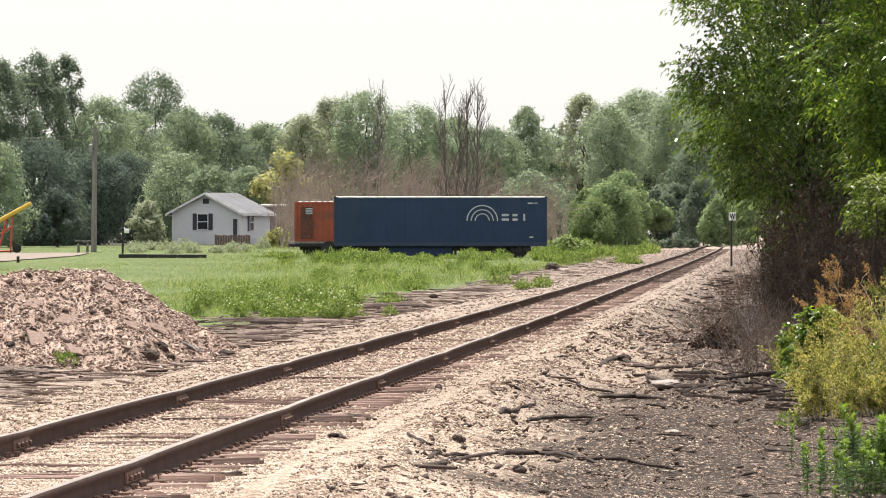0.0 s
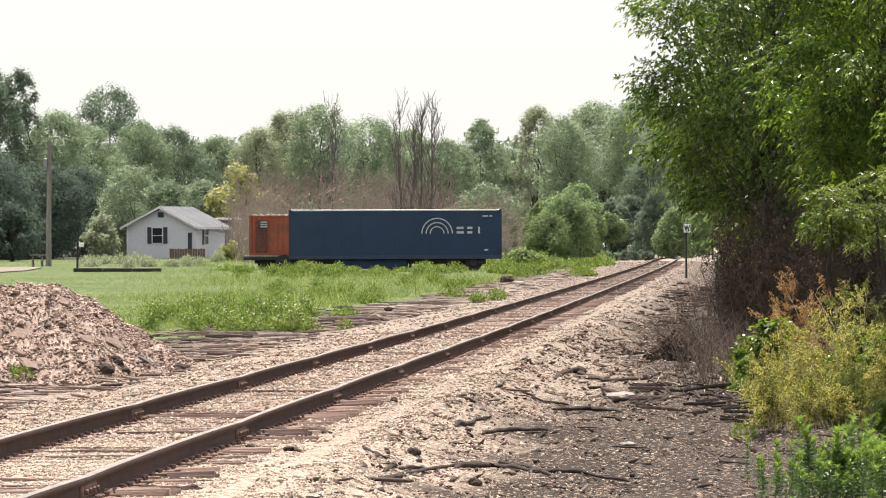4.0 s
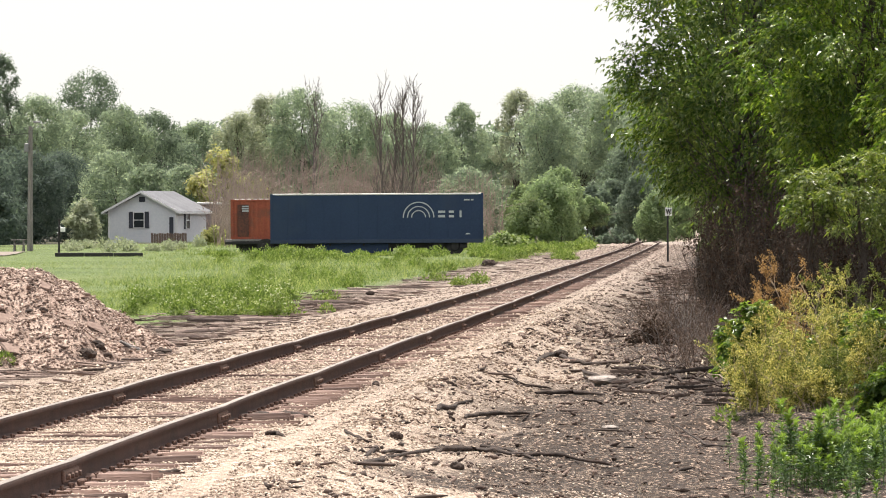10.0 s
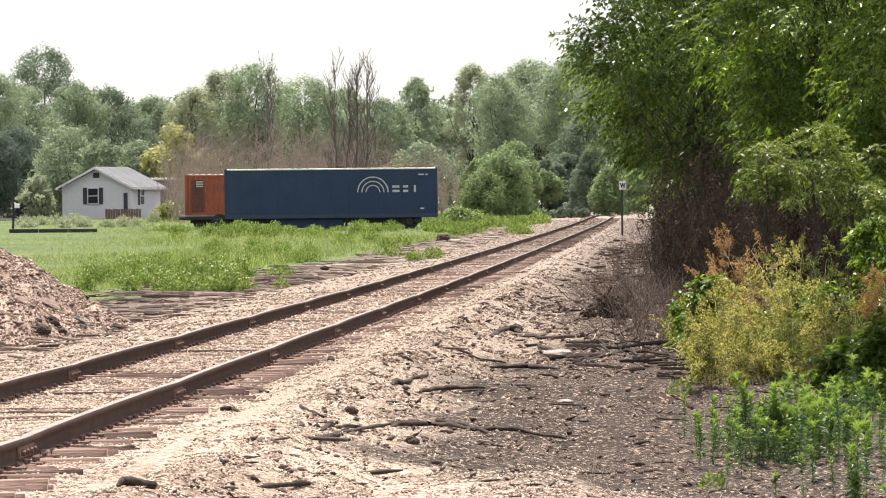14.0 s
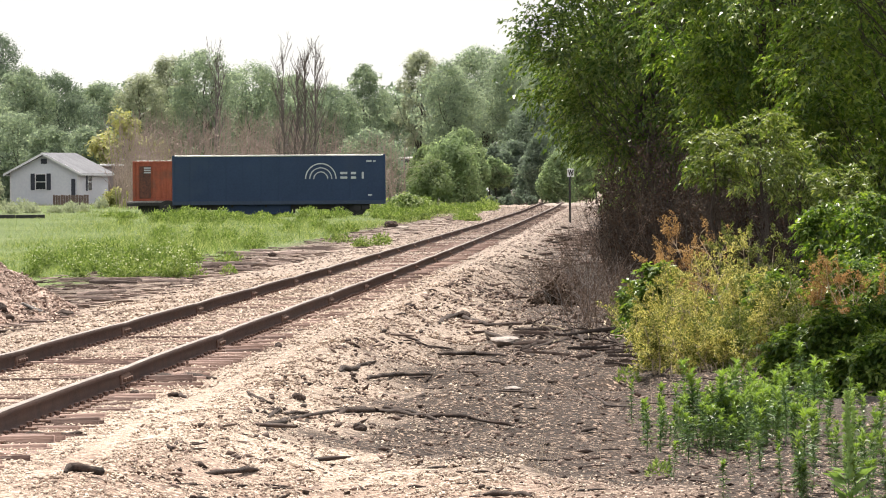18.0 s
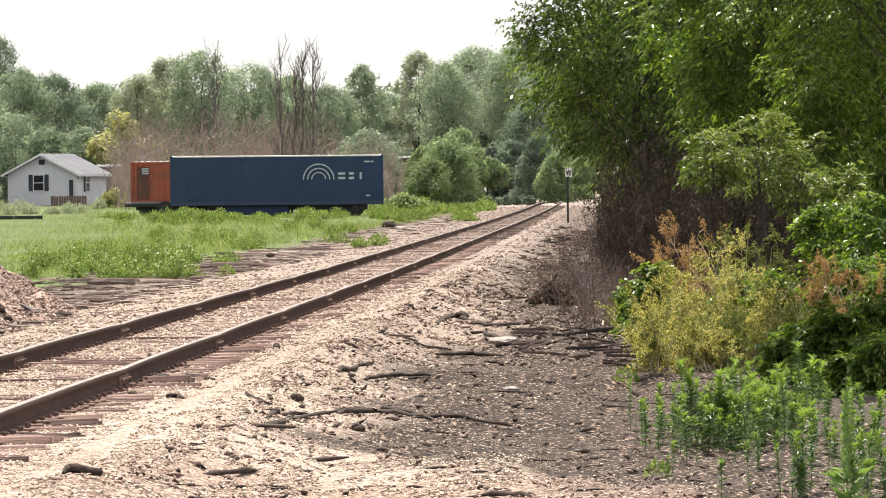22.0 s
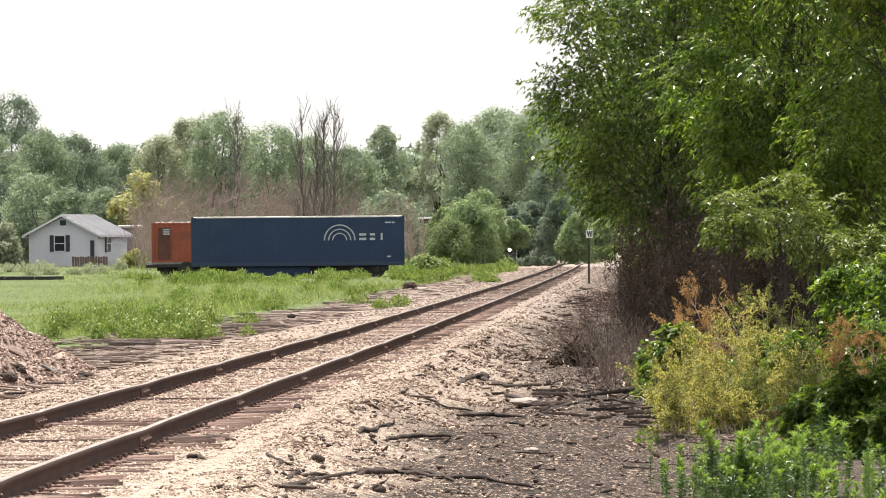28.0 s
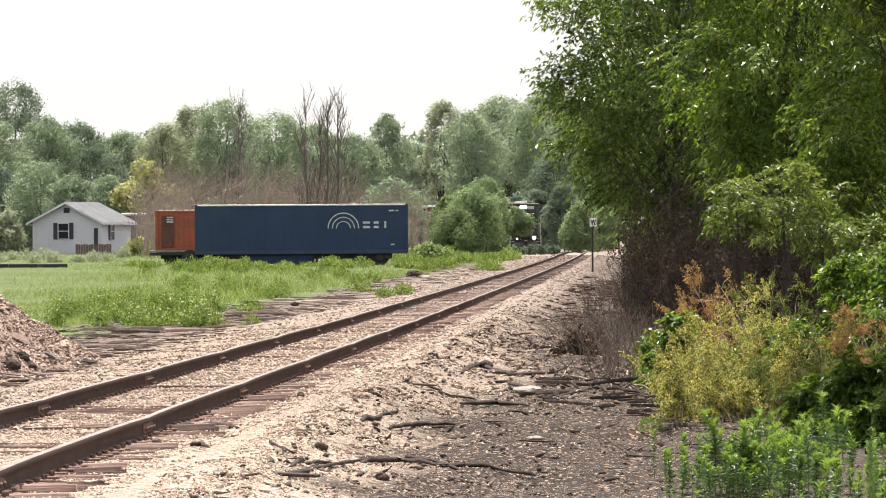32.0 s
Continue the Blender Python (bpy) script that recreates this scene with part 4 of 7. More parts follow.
def make_bare_tree(u, d, top, seed, lean=0.0):
    r = np.random.default_rng(seed)
    x = at(u, d)
    z = gz(x, d) - 0.1
    h = up(top, d) - z
    tree = tagged(new("bare_tree"), "bare dead tree with upright branches", "tree", group="bare trees behind the containers")
    tree.location = (x, d, z)
    tip = np.array([lean * h, 0, h])
    trunk, limbs = [branch_path((0, 0, 0), tip, 0.11, 0.02, r, 8, 0.03)], []
    for i in range(46):
        t = r.uniform(0.12, 0.93)
        q = tip * t
        a = r.uniform(0, 2 * np.pi)
        L = h * r.uniform(0.12, 0.34) * (1.1 - t * 0.6)
        e = q + np.array([math.cos(a) * L * 0.4, math.sin(a) * L * 0.4, L])
        limbs.append(branch_path(q, e, 0.028, 0.01, r, 4, 0.08))
        for j in range(3):
            q2 = q + (e - q) * r.uniform(0.3, 0.9)
            limbs.append(branch_path(q2, q2 + np.array([r.normal(0, 0.25), r.normal(0, 0.25), r.uniform(0.4, 1.1)]), 0.014, 0.007, r, 3, 0.1))
    for nm, pp in (("trunk", trunk), ("branchwork", limbs)):
        V, Fc = tubes(pp, 5)
        ob_np(nm, V, Fc, M_BARETREE, tree)


for u, top, sd, ln in ((792, 158, 411, -0.02), (826, 165, 412, 0.0), (843, 150, 413, 0.01), (808, 190, 414, 0.02), (668, 160, 416, 0.02)):
    make_bare_tree(u, 405 if u > 700 else 520, top, sd, ln)


def ground_hit(u, v):
    """Where the line of sight through column u and row v of the first view meets the ground."""
    d = np.concatenate([np.arange(30, 140, 0.1), np.arange(140, 600, 0.5)])
    x = (u - 784.0) / F * d
    under = ground_z(x, d) >= EYE - (v - 413.0) / F * d
    i = int(np.argmax(under))
    return float(x[i]), float(d[i]), float(ground_z(x[i:i + 1], d[i:i + 1])[0])


# ---- containers on their trailers ----
def trailer_frame(parent, x0, x1, y0, y1, z, ground):
    for y in (y0 + 0.5, y1 - 0.6):
        part("beam", box(x0, y, z - 0.28, x1, y + 0.12, z, 0.01), M_BLACK, parent)
    for x in np.linspace(x0 + 0.2, x1 - 0.2, 7):
        part("cross_member", box(x - 0.05, y0 + 0.1, z - 0.14, x + 0.05, y1 - 0.1, z - 0.003, 0.01), M_BLACK, parent)


def wheel(parent, x, y, r, ground):
    bm = bmesh.new()
    bmesh.ops.create_cone(bm, cap_ends=True, segments=28, radius1=r, radius2=r, depth=0.26)
    bmesh.ops.bevel(bm, geom=[e for e in bm.edges if abs(e.verts[0].co.z - e.verts[1].co.z) < 0.01], offset=0.05, segments=2, affect="EDGES")
    bmesh.ops.transform(bm, matrix=pose(x, y, ground + r, 90, 0, 0), verts=bm.verts)
    w = part("wheel", bm, M_RUBBER, parent, smooth=False)
    bm = bmesh.new()
    bmesh.ops.create_cone(bm, cap_ends=True, segments=20, radius1=r * 0.55, radius2=r * 0.45, depth=0.05)
    bmesh.ops.transform(bm, matrix=pose(x, y - 0.15, ground + r, 90, 0, 0), verts=bm.verts)
    part("rim", bm, M_BLACK, w)


def arc_band(cx, cz, r0, r1, y, n=24):
    bm = bmesh.new()
    prev = None
    for i in range(n + 1):
        a = math.pi * i / n
        ring = [bm.verts.new((cx + r * math.cos(a), yy, cz + r * math.sin(a))) for r, yy in ((r0, y), (r1, y), (r1, y + 0.01), (r0, y + 0.01))]
        if prev:
            for j in range(4):
                bm.faces.new((prev[j], prev[(j + 1) % 4], ring[(j + 1) % 4], ring[j]))
        else:
            bm.faces.new(ring)
        prev = ring
    bm.faces.new(prev[::-1])
    bmesh.ops.recalc_face_normals(bm, faces=bm.faces)
    return bm


def build_blue_container():
    d = 336.0
    x0, x1, y1 = at(591, d), at(968, d), d + 2.5
    top, low, g = up(348, d), up(433, d), gz(2, d)
    c = tagged(new("container"), "dark blue box container with white arcs on a wheeled chassis", "container")
    part("body", box(x0, d, low, x1, y1, top - 0.06, 0.02), M_BLUE, c)
    part("roof", box(x0 + 0.03, d + 0.03, top - 0.06, x1 - 0.03, y1 - 0.03, top - 0.004, 0.02), M_ALLOY, c, "pale alloy roof sheet")
    part("top_rail", box(x0 + 0.3, d - 0.03, top - 0.085, x1 - 0.25, d + 0.05, top, 0.01), M_ALLOY, c, "bright alloy top rail")
    part("bottom_rail", box(x0, d - 0.03, low - 0.10, x1, d + 0.04, low + 0.12, 0.012), M_BLUE_DARK, c)
    for x in (x0, x1 - 0.14):
        part("corner_post", box(x - 0.004, d - 0.025, low, x + 0.14, d + 0.12, top - 0.002, 0.015), M_BLUE, c)
    n = 12
    for i in range(1, n):
        x = x0 + (x1 - x0) * i / n
        part("panel_seam", box(x - 0.035, d - 0.012, low + 0.13, x + 0.035, d + 0.01, top - 0.09, 0.006), M_BLUE, c)
    ax, az = at(853.5, d), up(391, d)
    for r0, r1 in ((0.84, 0.905), (0.60, 0.66), (0.37, 0.425)):
        part("arc_mark", arc_band(ax, az, r0, r1, d - 0.024), M_MARK, c, "white painted arc")
    # plain blocks where the maker's name stands
    za, zb = up(391, d), up(379, d)

    def bar(u0, u1, z0, z1):
        part("name_bar", box(at(u0, d), d - 0.022, z0, at(u1, d), d - 0.008, z1), M_MARK, c, "white painted block")
    for u0, u1 in ((888, 900.5), (907, 916)):
        bar(u0, u1, zb - 0.13, zb), bar(u0, u1, za, za + 0.13)
    bar(926, 929.5, za, zb)
    for u0, u1, v in ((934, 944, 360), (946, 951, 360), (937, 944, 420)):
        bar(u0, u1, up(v + 1.2, d), up(v - 1.2, d))
    zf = low - 0.10
    trailer_frame(c, at(572, d), at(940, d), d, y1, zf, g)
    part("rear_bumper", box(at(926, d), d + 0.1, g + 0.35, at(938, d), y1 - 0.1, zf - 0.05, 0.02), M_BLACK, c)
    for x in (at(884, d), at(918, d), at(582, d)):
        wheel(c, x, d + 0.35, 0.5, g - 0.05)
        wheel(c, x, y1 - 0.35, 0.5, g - 0.05)
    part("side_skirt", box(at(682, d), d + 0.25, g + 0.1, at(800, d), d + 0.35, zf - 0.02, 0.02), M_BLUE, c, "faded blue side panel hanging low")
    for x in (at(800, d), at(806, d)):
        part("landing_leg", box(x - 0.07, d + 0.4, g - 0.02, x + 0.07, d + 0.54, zf - 0.1, 0.01), M_BLACK, c)


build_blue_container()


def build_orange_container():
    d = 347.0
    x0, x1, y1 = at(521, d), at(590, d) + 3.6, d + 2.44
    top, low, g = up(357.5, d), up(428, d), gz(-7, d)
    c = tagged(new("container"), "rusty orange-red corrugated container on a flat deck trailer", "container")
    bm = bmesh.new()
    # corrugated side: a folded sheet with thickness
    n, prev = 72, None
    for i in range(n + 1):
        x = x0 + 0.12 + (x1 - x0 - 0.24) * i / n
        y = d + (0.0 if (i // 2) % 2 else 0.045)
        ring = [bm.verts.new(p) for p in ((x, y, low + 0.14), (x, y, top - 0.12), (x, y + 0.06, top - 0.12), (x, y + 0.06, low + 0.14))]
        if prev:
            for j in range(4):
                bm.faces.new((prev[j], ring[j], ring[(j + 1) % 4], prev[(j + 1) % 4]))
        prev = ring
    bmesh.ops.recalc_face_normals(bm, faces=bm.faces)
    part("side_wall", bm, M_ORANGE, c)
    part("body", box(x0 + 0.02, d + 0.12, low + 0.02, x1 - 0.02, y1, top - 0.02, 0.01), M_ORANGE, c)
    for x in (x0, x1 - 0.14):
        part("corner_post", box(x, d - 0.02, low, x + 0.14, d + 0.14, top, 0.012), M_ORANGE, c)
    part("top_rail", box(x0 + 0.14, d - 0.012, top - 0.12, x1 - 0.14, d + 0.1, top - 0.008, 0.012), M_ORANGE, c)
    part("bottom_rail", box(x0 + 0.14, d - 0.012, low + 0.006, x1 - 0.14, d + 0.1, low + 0.14, 0.012), M_ORANGE, c)
    for i in range(14):
        x = x0 + 0.25 + i * 0.36
        part("roof_rib", box(x, d + 0.0, top - 0.03, x + 0.2, y1 - 0.1, top + 0.025, 0.01), M_ALLOY, c, "sunlit pale roof rib")
    part("rust_panel", box(at(533, d), d - 0.03, low + 0.15, at(553, d), d - 0.005, top - 0.3, 0.01), M_RUSTPANEL, c, "dark rusted panel")
    for k in range(3):
        part("marking", box(at(541, d), d - 0.045, up(371 + k * 4, d), at(553, d), d - 0.033, up(368.6 + k * 4, d)), M_MARK, c, "white stencilled bar")
    deck = low - 0.003
    t = tagged(new("flat_trailer"), "low dark flat deck trailer carrying the orange container", "trailer")
    part("deck", box(at(511, d), d - 0.2, deck - 0.16, at(600, d), y1 + 0.2, deck, 0.03), M_GREYWOOD, t, "weathered grey plank deck")
    part("rub_rail", box(at(511, d), d - 0.26, deck - 0.30, at(600, d), d - 0.203, deck - 0.10, 0.02), M_BLACK, t)
    for y in (d + 0.4, y1 - 0.5):
        part("beam", box(at(530, d), y, deck - 0.5, at(690, d), y + 0.12, deck - 0.163, 0.01), M_BLACK, t)
    for x in (at(548, d), at(590, d)):
        wheel(t, x, d + 0.3, 0.42, g - 0.05)
        wheel(t, x, y1 - 0.3, 0.42, g - 0.05)


build_orange_container()


# ---- house, pole and yard ----
def build_house():
    d = 456.0
    s = d / F
    W, L, H, R = 5.55, 7.2, up(376, d) - 0.45, up(344, d) - 0.45
    h = tagged(new("house"), "small white clapboard house with grey gable roof and dark shutters", "house")
    h.matrix_basis = pose(at(305, d), d, 0.45, 0, 0, -17)
    bm = bmesh.new()
    pts = [(0, 0), (W, 0), (W, H), (W / 2, R - 0.08), (0, H)]
    f = [bm.verts.new((x, 0, z)) for x, z in pts]
    b = [bm.verts.new((x, L, z)) for x, z in pts]
    bm.faces.new(f), bm.faces.new(b[::-1])
    for i in range(5):
        bm.faces.new((f[i], b[i], b[(i + 1) % 5], f[(i + 1) % 5]))
    bmesh.ops.recalc_face_normals(bm, faces=bm.faces)
    wall = part("wall", bm, M_SIDING, h)
    for k in range(1, 19):
        z = k * 0.14 * 1.0
        if z < H - 0.05:
            part("siding_board", box(0.02, -0.014, z, W - 0.02, -0.002, z + 0.125), M_SIDING, wall)
            part("siding_board", box(W + 0.002, 0.02, z, W + 0.014, L - 0.02, z + 0.125), M_SIDING, wall)
    for x in (-0.02, W - 0.10):
        part("corner_board", box(x, -0.03, 0, x + 0.12, -0.015, H), M_WHITE, wall)
    e = 0.42
    k = (R - H) / (W / 2)
    for sgn in (-1, 1):
        bm = bmesh.new()
        x_out = W / 2 + sgn * (W / 2 + e)
        z_out = H - e * k
        q = [(W / 2, -e, R), (x_out, -e, z_out), (x_out, L + e, z_out), (W / 2, L + e, R)]
        lo = [bm.verts.new(p) for p in q]
        hi = [bm.verts.new((x, y, z + 0.12)) for x, y, z in q]
        bm.faces.new(lo), bm.faces.new(hi[::-1])
        for i in range(4):
            bm.faces.new((lo[i], hi[i], hi[(i + 1) % 4], lo[(i + 1) % 4]))
        bmesh.ops.recalc_face_normals(bm, faces=bm.faces)
        roof = part("roof", bm, M_ROOF, h)
        bm = bmesh.new()
        a, c = Vector((W / 2, -e - 0.02, R + 0.05)), Vector((x_out, -e - 0.02, z_out + 0.05))
        vs = [bm.verts.new(p + Vector((0, yy, zz))) for yy in (-0.03, 0.015) for p, zz in ((a, -0.12), (c, -0.12), (c, 0.06), (a, 0.06))]
        bm.faces.new(vs[:4]), bm.faces.new(vs[4:][::-1])
        for i in range(4):
            bm.faces.new((vs[i], vs[i + 4], vs[(i + 1) % 4 + 4], vs[(i + 1) % 4]))
        bmesh.ops.recalc_face_normals(bm, faces=bm.faces)
        part("bargeboard", bm, M_WHITE, roof)
        part("eave_board", box(x_out - 0.03, -e, z_out - 0.06, x_out + 0.03, L + e, z_out + 0.1), M_WHITE, roof)
    vent = part("gable_vent", box(W / 2 - 0.25, -0.04, R - 0.75, W / 2 + 0.25, -0.005, R - 0.35, 0.02), M_SHUTTER, h, "dark louvred gable vent")

    def window(x, z, w, hh, side=False):
        def b(x0, y0, z0, x1, y1, z1, bv=0.0):
            return box(W - y1, x0, z0, W - y0, x1, z1, bv) if side else box(x0, y0, z0, x1, y1, z1, bv)
        win = part("window", b(x, -0.05, z, x + w, -0.02, z + hh), M_GLASS, h)
        for zz in (z - 0.06, z + hh / 2 - 0.03, z + hh):
            part("window_frame", b(x - 0.06, -0.08, zz, x + w + 0.06, -0.052, zz + 0.06), M_WHITE, win)
        for xx in (x - 0.06, x + w):
            part("window_frame", b(xx, -0.082, z, xx + 0.06, -0.055, z + hh), M_WHITE, win)
        return win
    wx, wz = (351 - 305) * s / math.cos(radians(17)), 3.0
    wz = up(406, d) - 0.45
    window(wx, wz, 0.8, 1.15)
    for x in (wx - 0.42, wx + 0.88):
        sh = part("shutter", box(x, -0.075, wz - 0.06, x + 0.34, -0.02, wz + 1.22, 0.01), M_SHUTTER, h, "dark louvred shutter")
    window(2.2, wz - 0.1, 0.9, 1.3, True)
    part("shutter", box(W + 0.02, 1.75, wz - 0.15, W + 0.07, 2.1, wz + 1.25, 0.01), M_SHUTTER, h)
    door = part("door", box(W - 0.55, -0.07, 0.15, W - 0.22, -0.02, 2.15, 0.01), M_SHUTTER, h, "dark narrow entrance door")
    part("gutter_pipe", rod((W + 0.04, 0.1, 0.1), (W + 0.04, 0.1, H - 0.1), 0.05), M_WHITE, h)
    part("foundation", box(-0.03, -0.03, -0.5, W + 0.03, L + 0.03, 0.1, 0.02), M_CONCRETE, h)


build_house()


M_FENCE = surface("brown_fence_board", (0.12, 0.085, 0.07), (0.2, 0.15, 0.125), 2.0, 20.0, 0.9, 0, 0.3)


def build_pole():
    d = 375.0
    x = at(166, d)
    z = gz(x, d) - 0.2
    top = up(226, d)
    p = tagged(new("utility_pole"), "grey wooden utility pole with a lamp and transformer box", "utility pole")
    part("pole", rod((x, d, z), (x + 0.08, d, top), 0.19, 0.13, 10), M_GREYWOOD, p)
    part("meter_box", box(x - 0.32, d - 0.3, up(272, d), x - 0.05, d - 0.05, up(256, d), 0.03), M_STEEL, p)
    part("bracket", rod((x, d, up(240, d)), (x + 0.5, d - 0.6, up(219, d)), 0.03), M_STEEL, p)
    part("lamp_head", box(x + 0.3, d - 0.85, up(221, d), x + 0.75, d - 0.5, up(217, d), 0.03), M_STEEL, p)
    w = tagged(new("mailbox_post"), "dark post with a white box and bent bracket beside a garden", "post")
    x, d = at(217, 360), 360.0
    z = gz(x, d) - 0.1
    part("post", rod((x, d, z), (x + 0.04, d, up(391, d)), 0.07, 0.06), M_BLACK, w)
    part("box", box(x + 0.1, d - 0.15, up(413, d), x + 0.4, d + 0.15, up(405, d), 0.03), M_WHITE, w)
    part("bracket", rod((x, d, up(400, d)), (x + 0.25, d, up(409, d)), 0.03), M_WHITE, w)
    x, d = at(32, 300), 300.0
    z = gz(x, d)
    tagged(part("marker_post", box(x - 0.07, d - 0.07, z - 0.1, x + 0.07, d + 0.07, z + 0.35, 0.02), M_BLACK), "short dark wooden marker post in the grass", "post")
    d = 332.0
    z = gz(at(280, d), d)
    d2 = 448.0
    z2 = gz(at(405, d2), d2)
    fence = tagged(new("garden_fence"), "low brown board fence in front of the house", "fence")
    for i in range(14):
        x2 = at(380, d2) + i * 0.195
        part("board", box(x2, d2, z2 - 0.05, x2 + 0.18, d2 + 0.05, up(416 + (i % 3) * 0.5, d2), 0.01), M_FENCE, fence)
    low = tagged(new("timber_edging"), "low dark timber edging along a garden bed", "edging")
    for i in range(3):
        part("timber", box(at(210, d) + i * 1.66, d, z - 0.1, at(210, d) + (i + 1) * 1.66 - 0.02, d + 0.2, z + 0.24 - 0.01 * i, 0.02), M_BLACK, low)


build_pole()


def build_cable():
    d = 375.0
    x = at(166, d)
    c = tagged(new("overhead_cable"), "thin dark overhead cable hanging from the utility pole", "cable")
    V, Fc = tubes([[(np.array([x - 26 * t, d + 4 * t, up(238, d) - 1.6 * t * (1 - t) * 2 + 0.6 * t]), 0.02) for t in np.linspace(0, 1, 14)]], 5)
    ob_np("cable", V, Fc, M_BLACK, c)


build_cable()


def build_shed():
    """A low shed half hidden by the bare brush."""
    d = 466.0
    x0, x1 = at(466, d), at(513, d)
    g = gz(x0, d)
    s = tagged(new("shed"), "small weathered grey-mauve shed with a pale roof edge", "shed")
    for k in range(9):
        w = (x1 - x0) / 9
        part("wall_board", box(x0 + k * w, d, g - 0.1, x0 + (k + 1) * w - 0.015, d + 0.06, up(366, d), 0.006), M_SHED, s)
    part("back_wall", box(x0, d + 0.062, g - 0.1, x1, d + 3.0, up(366, d), 0.01), M_SHED, s)
    part("roof", box(x0 - 0.2, d - 0.25, up(366, d) + 0.003, x1 + 0.15, d + 3.2, up(362, d), 0.02), M_ALLOY, s, "pale sheet metal roof")


M_SHED = surface("weathered_mauve_boards", (0.2, 0.165, 0.16), (0.3, 0.25, 0.24), 1.0, 12.0, 0.9, 0, 0.2, stretch=(6, 6, 0.8))
build_shed()


def build_yard():
    # paved yard
    y = np.linspace(300, 366, 24)
    right = np.interp(y, [300, 325, 345, 366], [at(-6, 300), at(70, 325), at(135, 345), at(160, 366)])
    V, Fc = [], []
    for i, (yy, xr) in enumerate(zip(y, right)):
        for j, t in enumerate(np.linspace(0, 1, 20)):
            x = -60 + (xr + 60) * t
            V.append((x, yy, gz(x, yy) + 0.05))
    for i in range(len(y) - 1):
        for j in range(19):
            a = i * 20 + j
            Fc.append((a, a + 1, a + 21, a + 20))
    ob = ob_np("paved_yard", V, Fc, M_YARD)
    tagged(ob, "pale sunlit gravel yard and road", "road", kind="structure")
    # a conveyor with yellow boom and red frame
    d = 370.0
    c = tagged(new("grain_conveyor"), "yellow portable conveyor boom on a red wheeled frame", "conveyor")
    z0 = gz(at(0, d), d)
    part("boom", rod((at(-90, d), d, up(440, d)), (at(55, d), d, up(360, d)), 0.16, 0.13), M_YELLOW, c, "yellow tubular boom")
    part("spout", box(at(50, d), d - 0.15, up(364, d), at(56, d), d + 0.15, up(358, d), 0.02), M_YELLOW, c)
    for a, b in (((at(18, d), z0), (at(22, d), up(380, d))), ((at(-4, d), z0), (at(12, d), up(386, d))), ((at(-6, d), up(418, d)), (at(20, d), up(402, d))), ((at(-12, d), z0 + 0.1), (at(24, d), z0 + 0.12))):
        part("frame_bar", rod((a[0], d + 0.2, a[1]), (b[0], d + 0.2, b[1]), 0.06), M_RED, c, "red frame tube")
    for x in (at(-8, d), at(30, d)):
        wheel(c, x, d - 0.1, 0.28, z0)
    # a timber picnic table and odd things by the road
    d = 372.0
    z = gz(at(150, d), d)
    t = tagged(new("picnic_table"), "weathered picnic table under the trees", "table")
    part("tabletop", box(at(132, d), d, z + 0.7, at(160, d), d + 0.8, z + 0.76, 0.01), M_GREYWOOD, t)
    for y in (d - 0.35, d + 0.9):
        part("bench", box(at(132, d), y, z + 0.42, at(160, d), y + 0.25, z + 0.47, 0.01), M_GREYWOOD, t)
    for x in (at(138, d), at(154, d)):
        part("leg", rod((x, d - 0.3, z), (x, d + 0.3, z + 0.7), 0.05), M_GREYWOOD, t)
        part("leg", rod((x, d + 1.1, z), (x, d + 0.5, z + 0.7), 0.05), M_GREYWOOD, t)


build_yard()


# ---- whistle post ----
def build_sign():
    d = 281.0
    x = at(1294.5, d)
    z = gz(x, d)
    s = tagged(new("whistle_post"), "dark railway post with a small white letter plate", "sign")
    part("post", box(x - 0.045, d, z - 0.2, x + 0.045, d + 0.08, up(380, d), 0.01), M_BLACK, s)
    part("plate", box(at(1290, d), d - 0.03, up(390.5, d), at(1302, d), d - 0.004, up(376, d), 0.008), M_WHITE, s, "white metal plate")
    cu = bpy.data.curves.new("letter", "FONT")
    cu.body, cu.align_x, cu.align_y, cu.size, cu.extrude = "W", "CENTER", "CENTER", 0.25, 0.012
    cu.offset = 0.009
    tmp = new("letter_source", cu)
    bpy.context.view_layer.update()
    me = bpy.data.meshes.new_from_object(tmp.evaluated_get(bpy.context.evaluated_depsgraph_get()))
    bpy.data.objects.remove(tmp)
    me.materials.append(M_BLACK)
    ob = new("letter", me)
    ob.parent = s
    ob.matrix_basis = pose(at(1296, d), d - 0.05, up(383.4, d), 90, 0, 0) @ Matrix.Diagonal((0.92, 1.4, 1, 1))
    ob["label"] = "black letter W"


build_sign()


# ---- rubble pile ----
def pile_h(x, y):
    """Height of the rubble heap over the ground: a long flat-topped mound."""
    px, py = (x + 6.35) / 1.0, (y - 92.0)
    ex = np.maximum(np.abs(px) - 1.1, 0)
    ey = np.maximum(np.abs(py) - 2.5, 0) * 0.55
    h = 1.22 - 0.62 * np.sqrt(ex ** 2 + ey ** 2)
    h = h + 0.18 * lat1(x * 0.9 + 3, y * 0.7) + 0.20 * lat2(x * 2.2, y * 1.2) + 0.11 * lat3(x * 6, y * 3)
    return np.where(h > 0, h, h * 0.5)


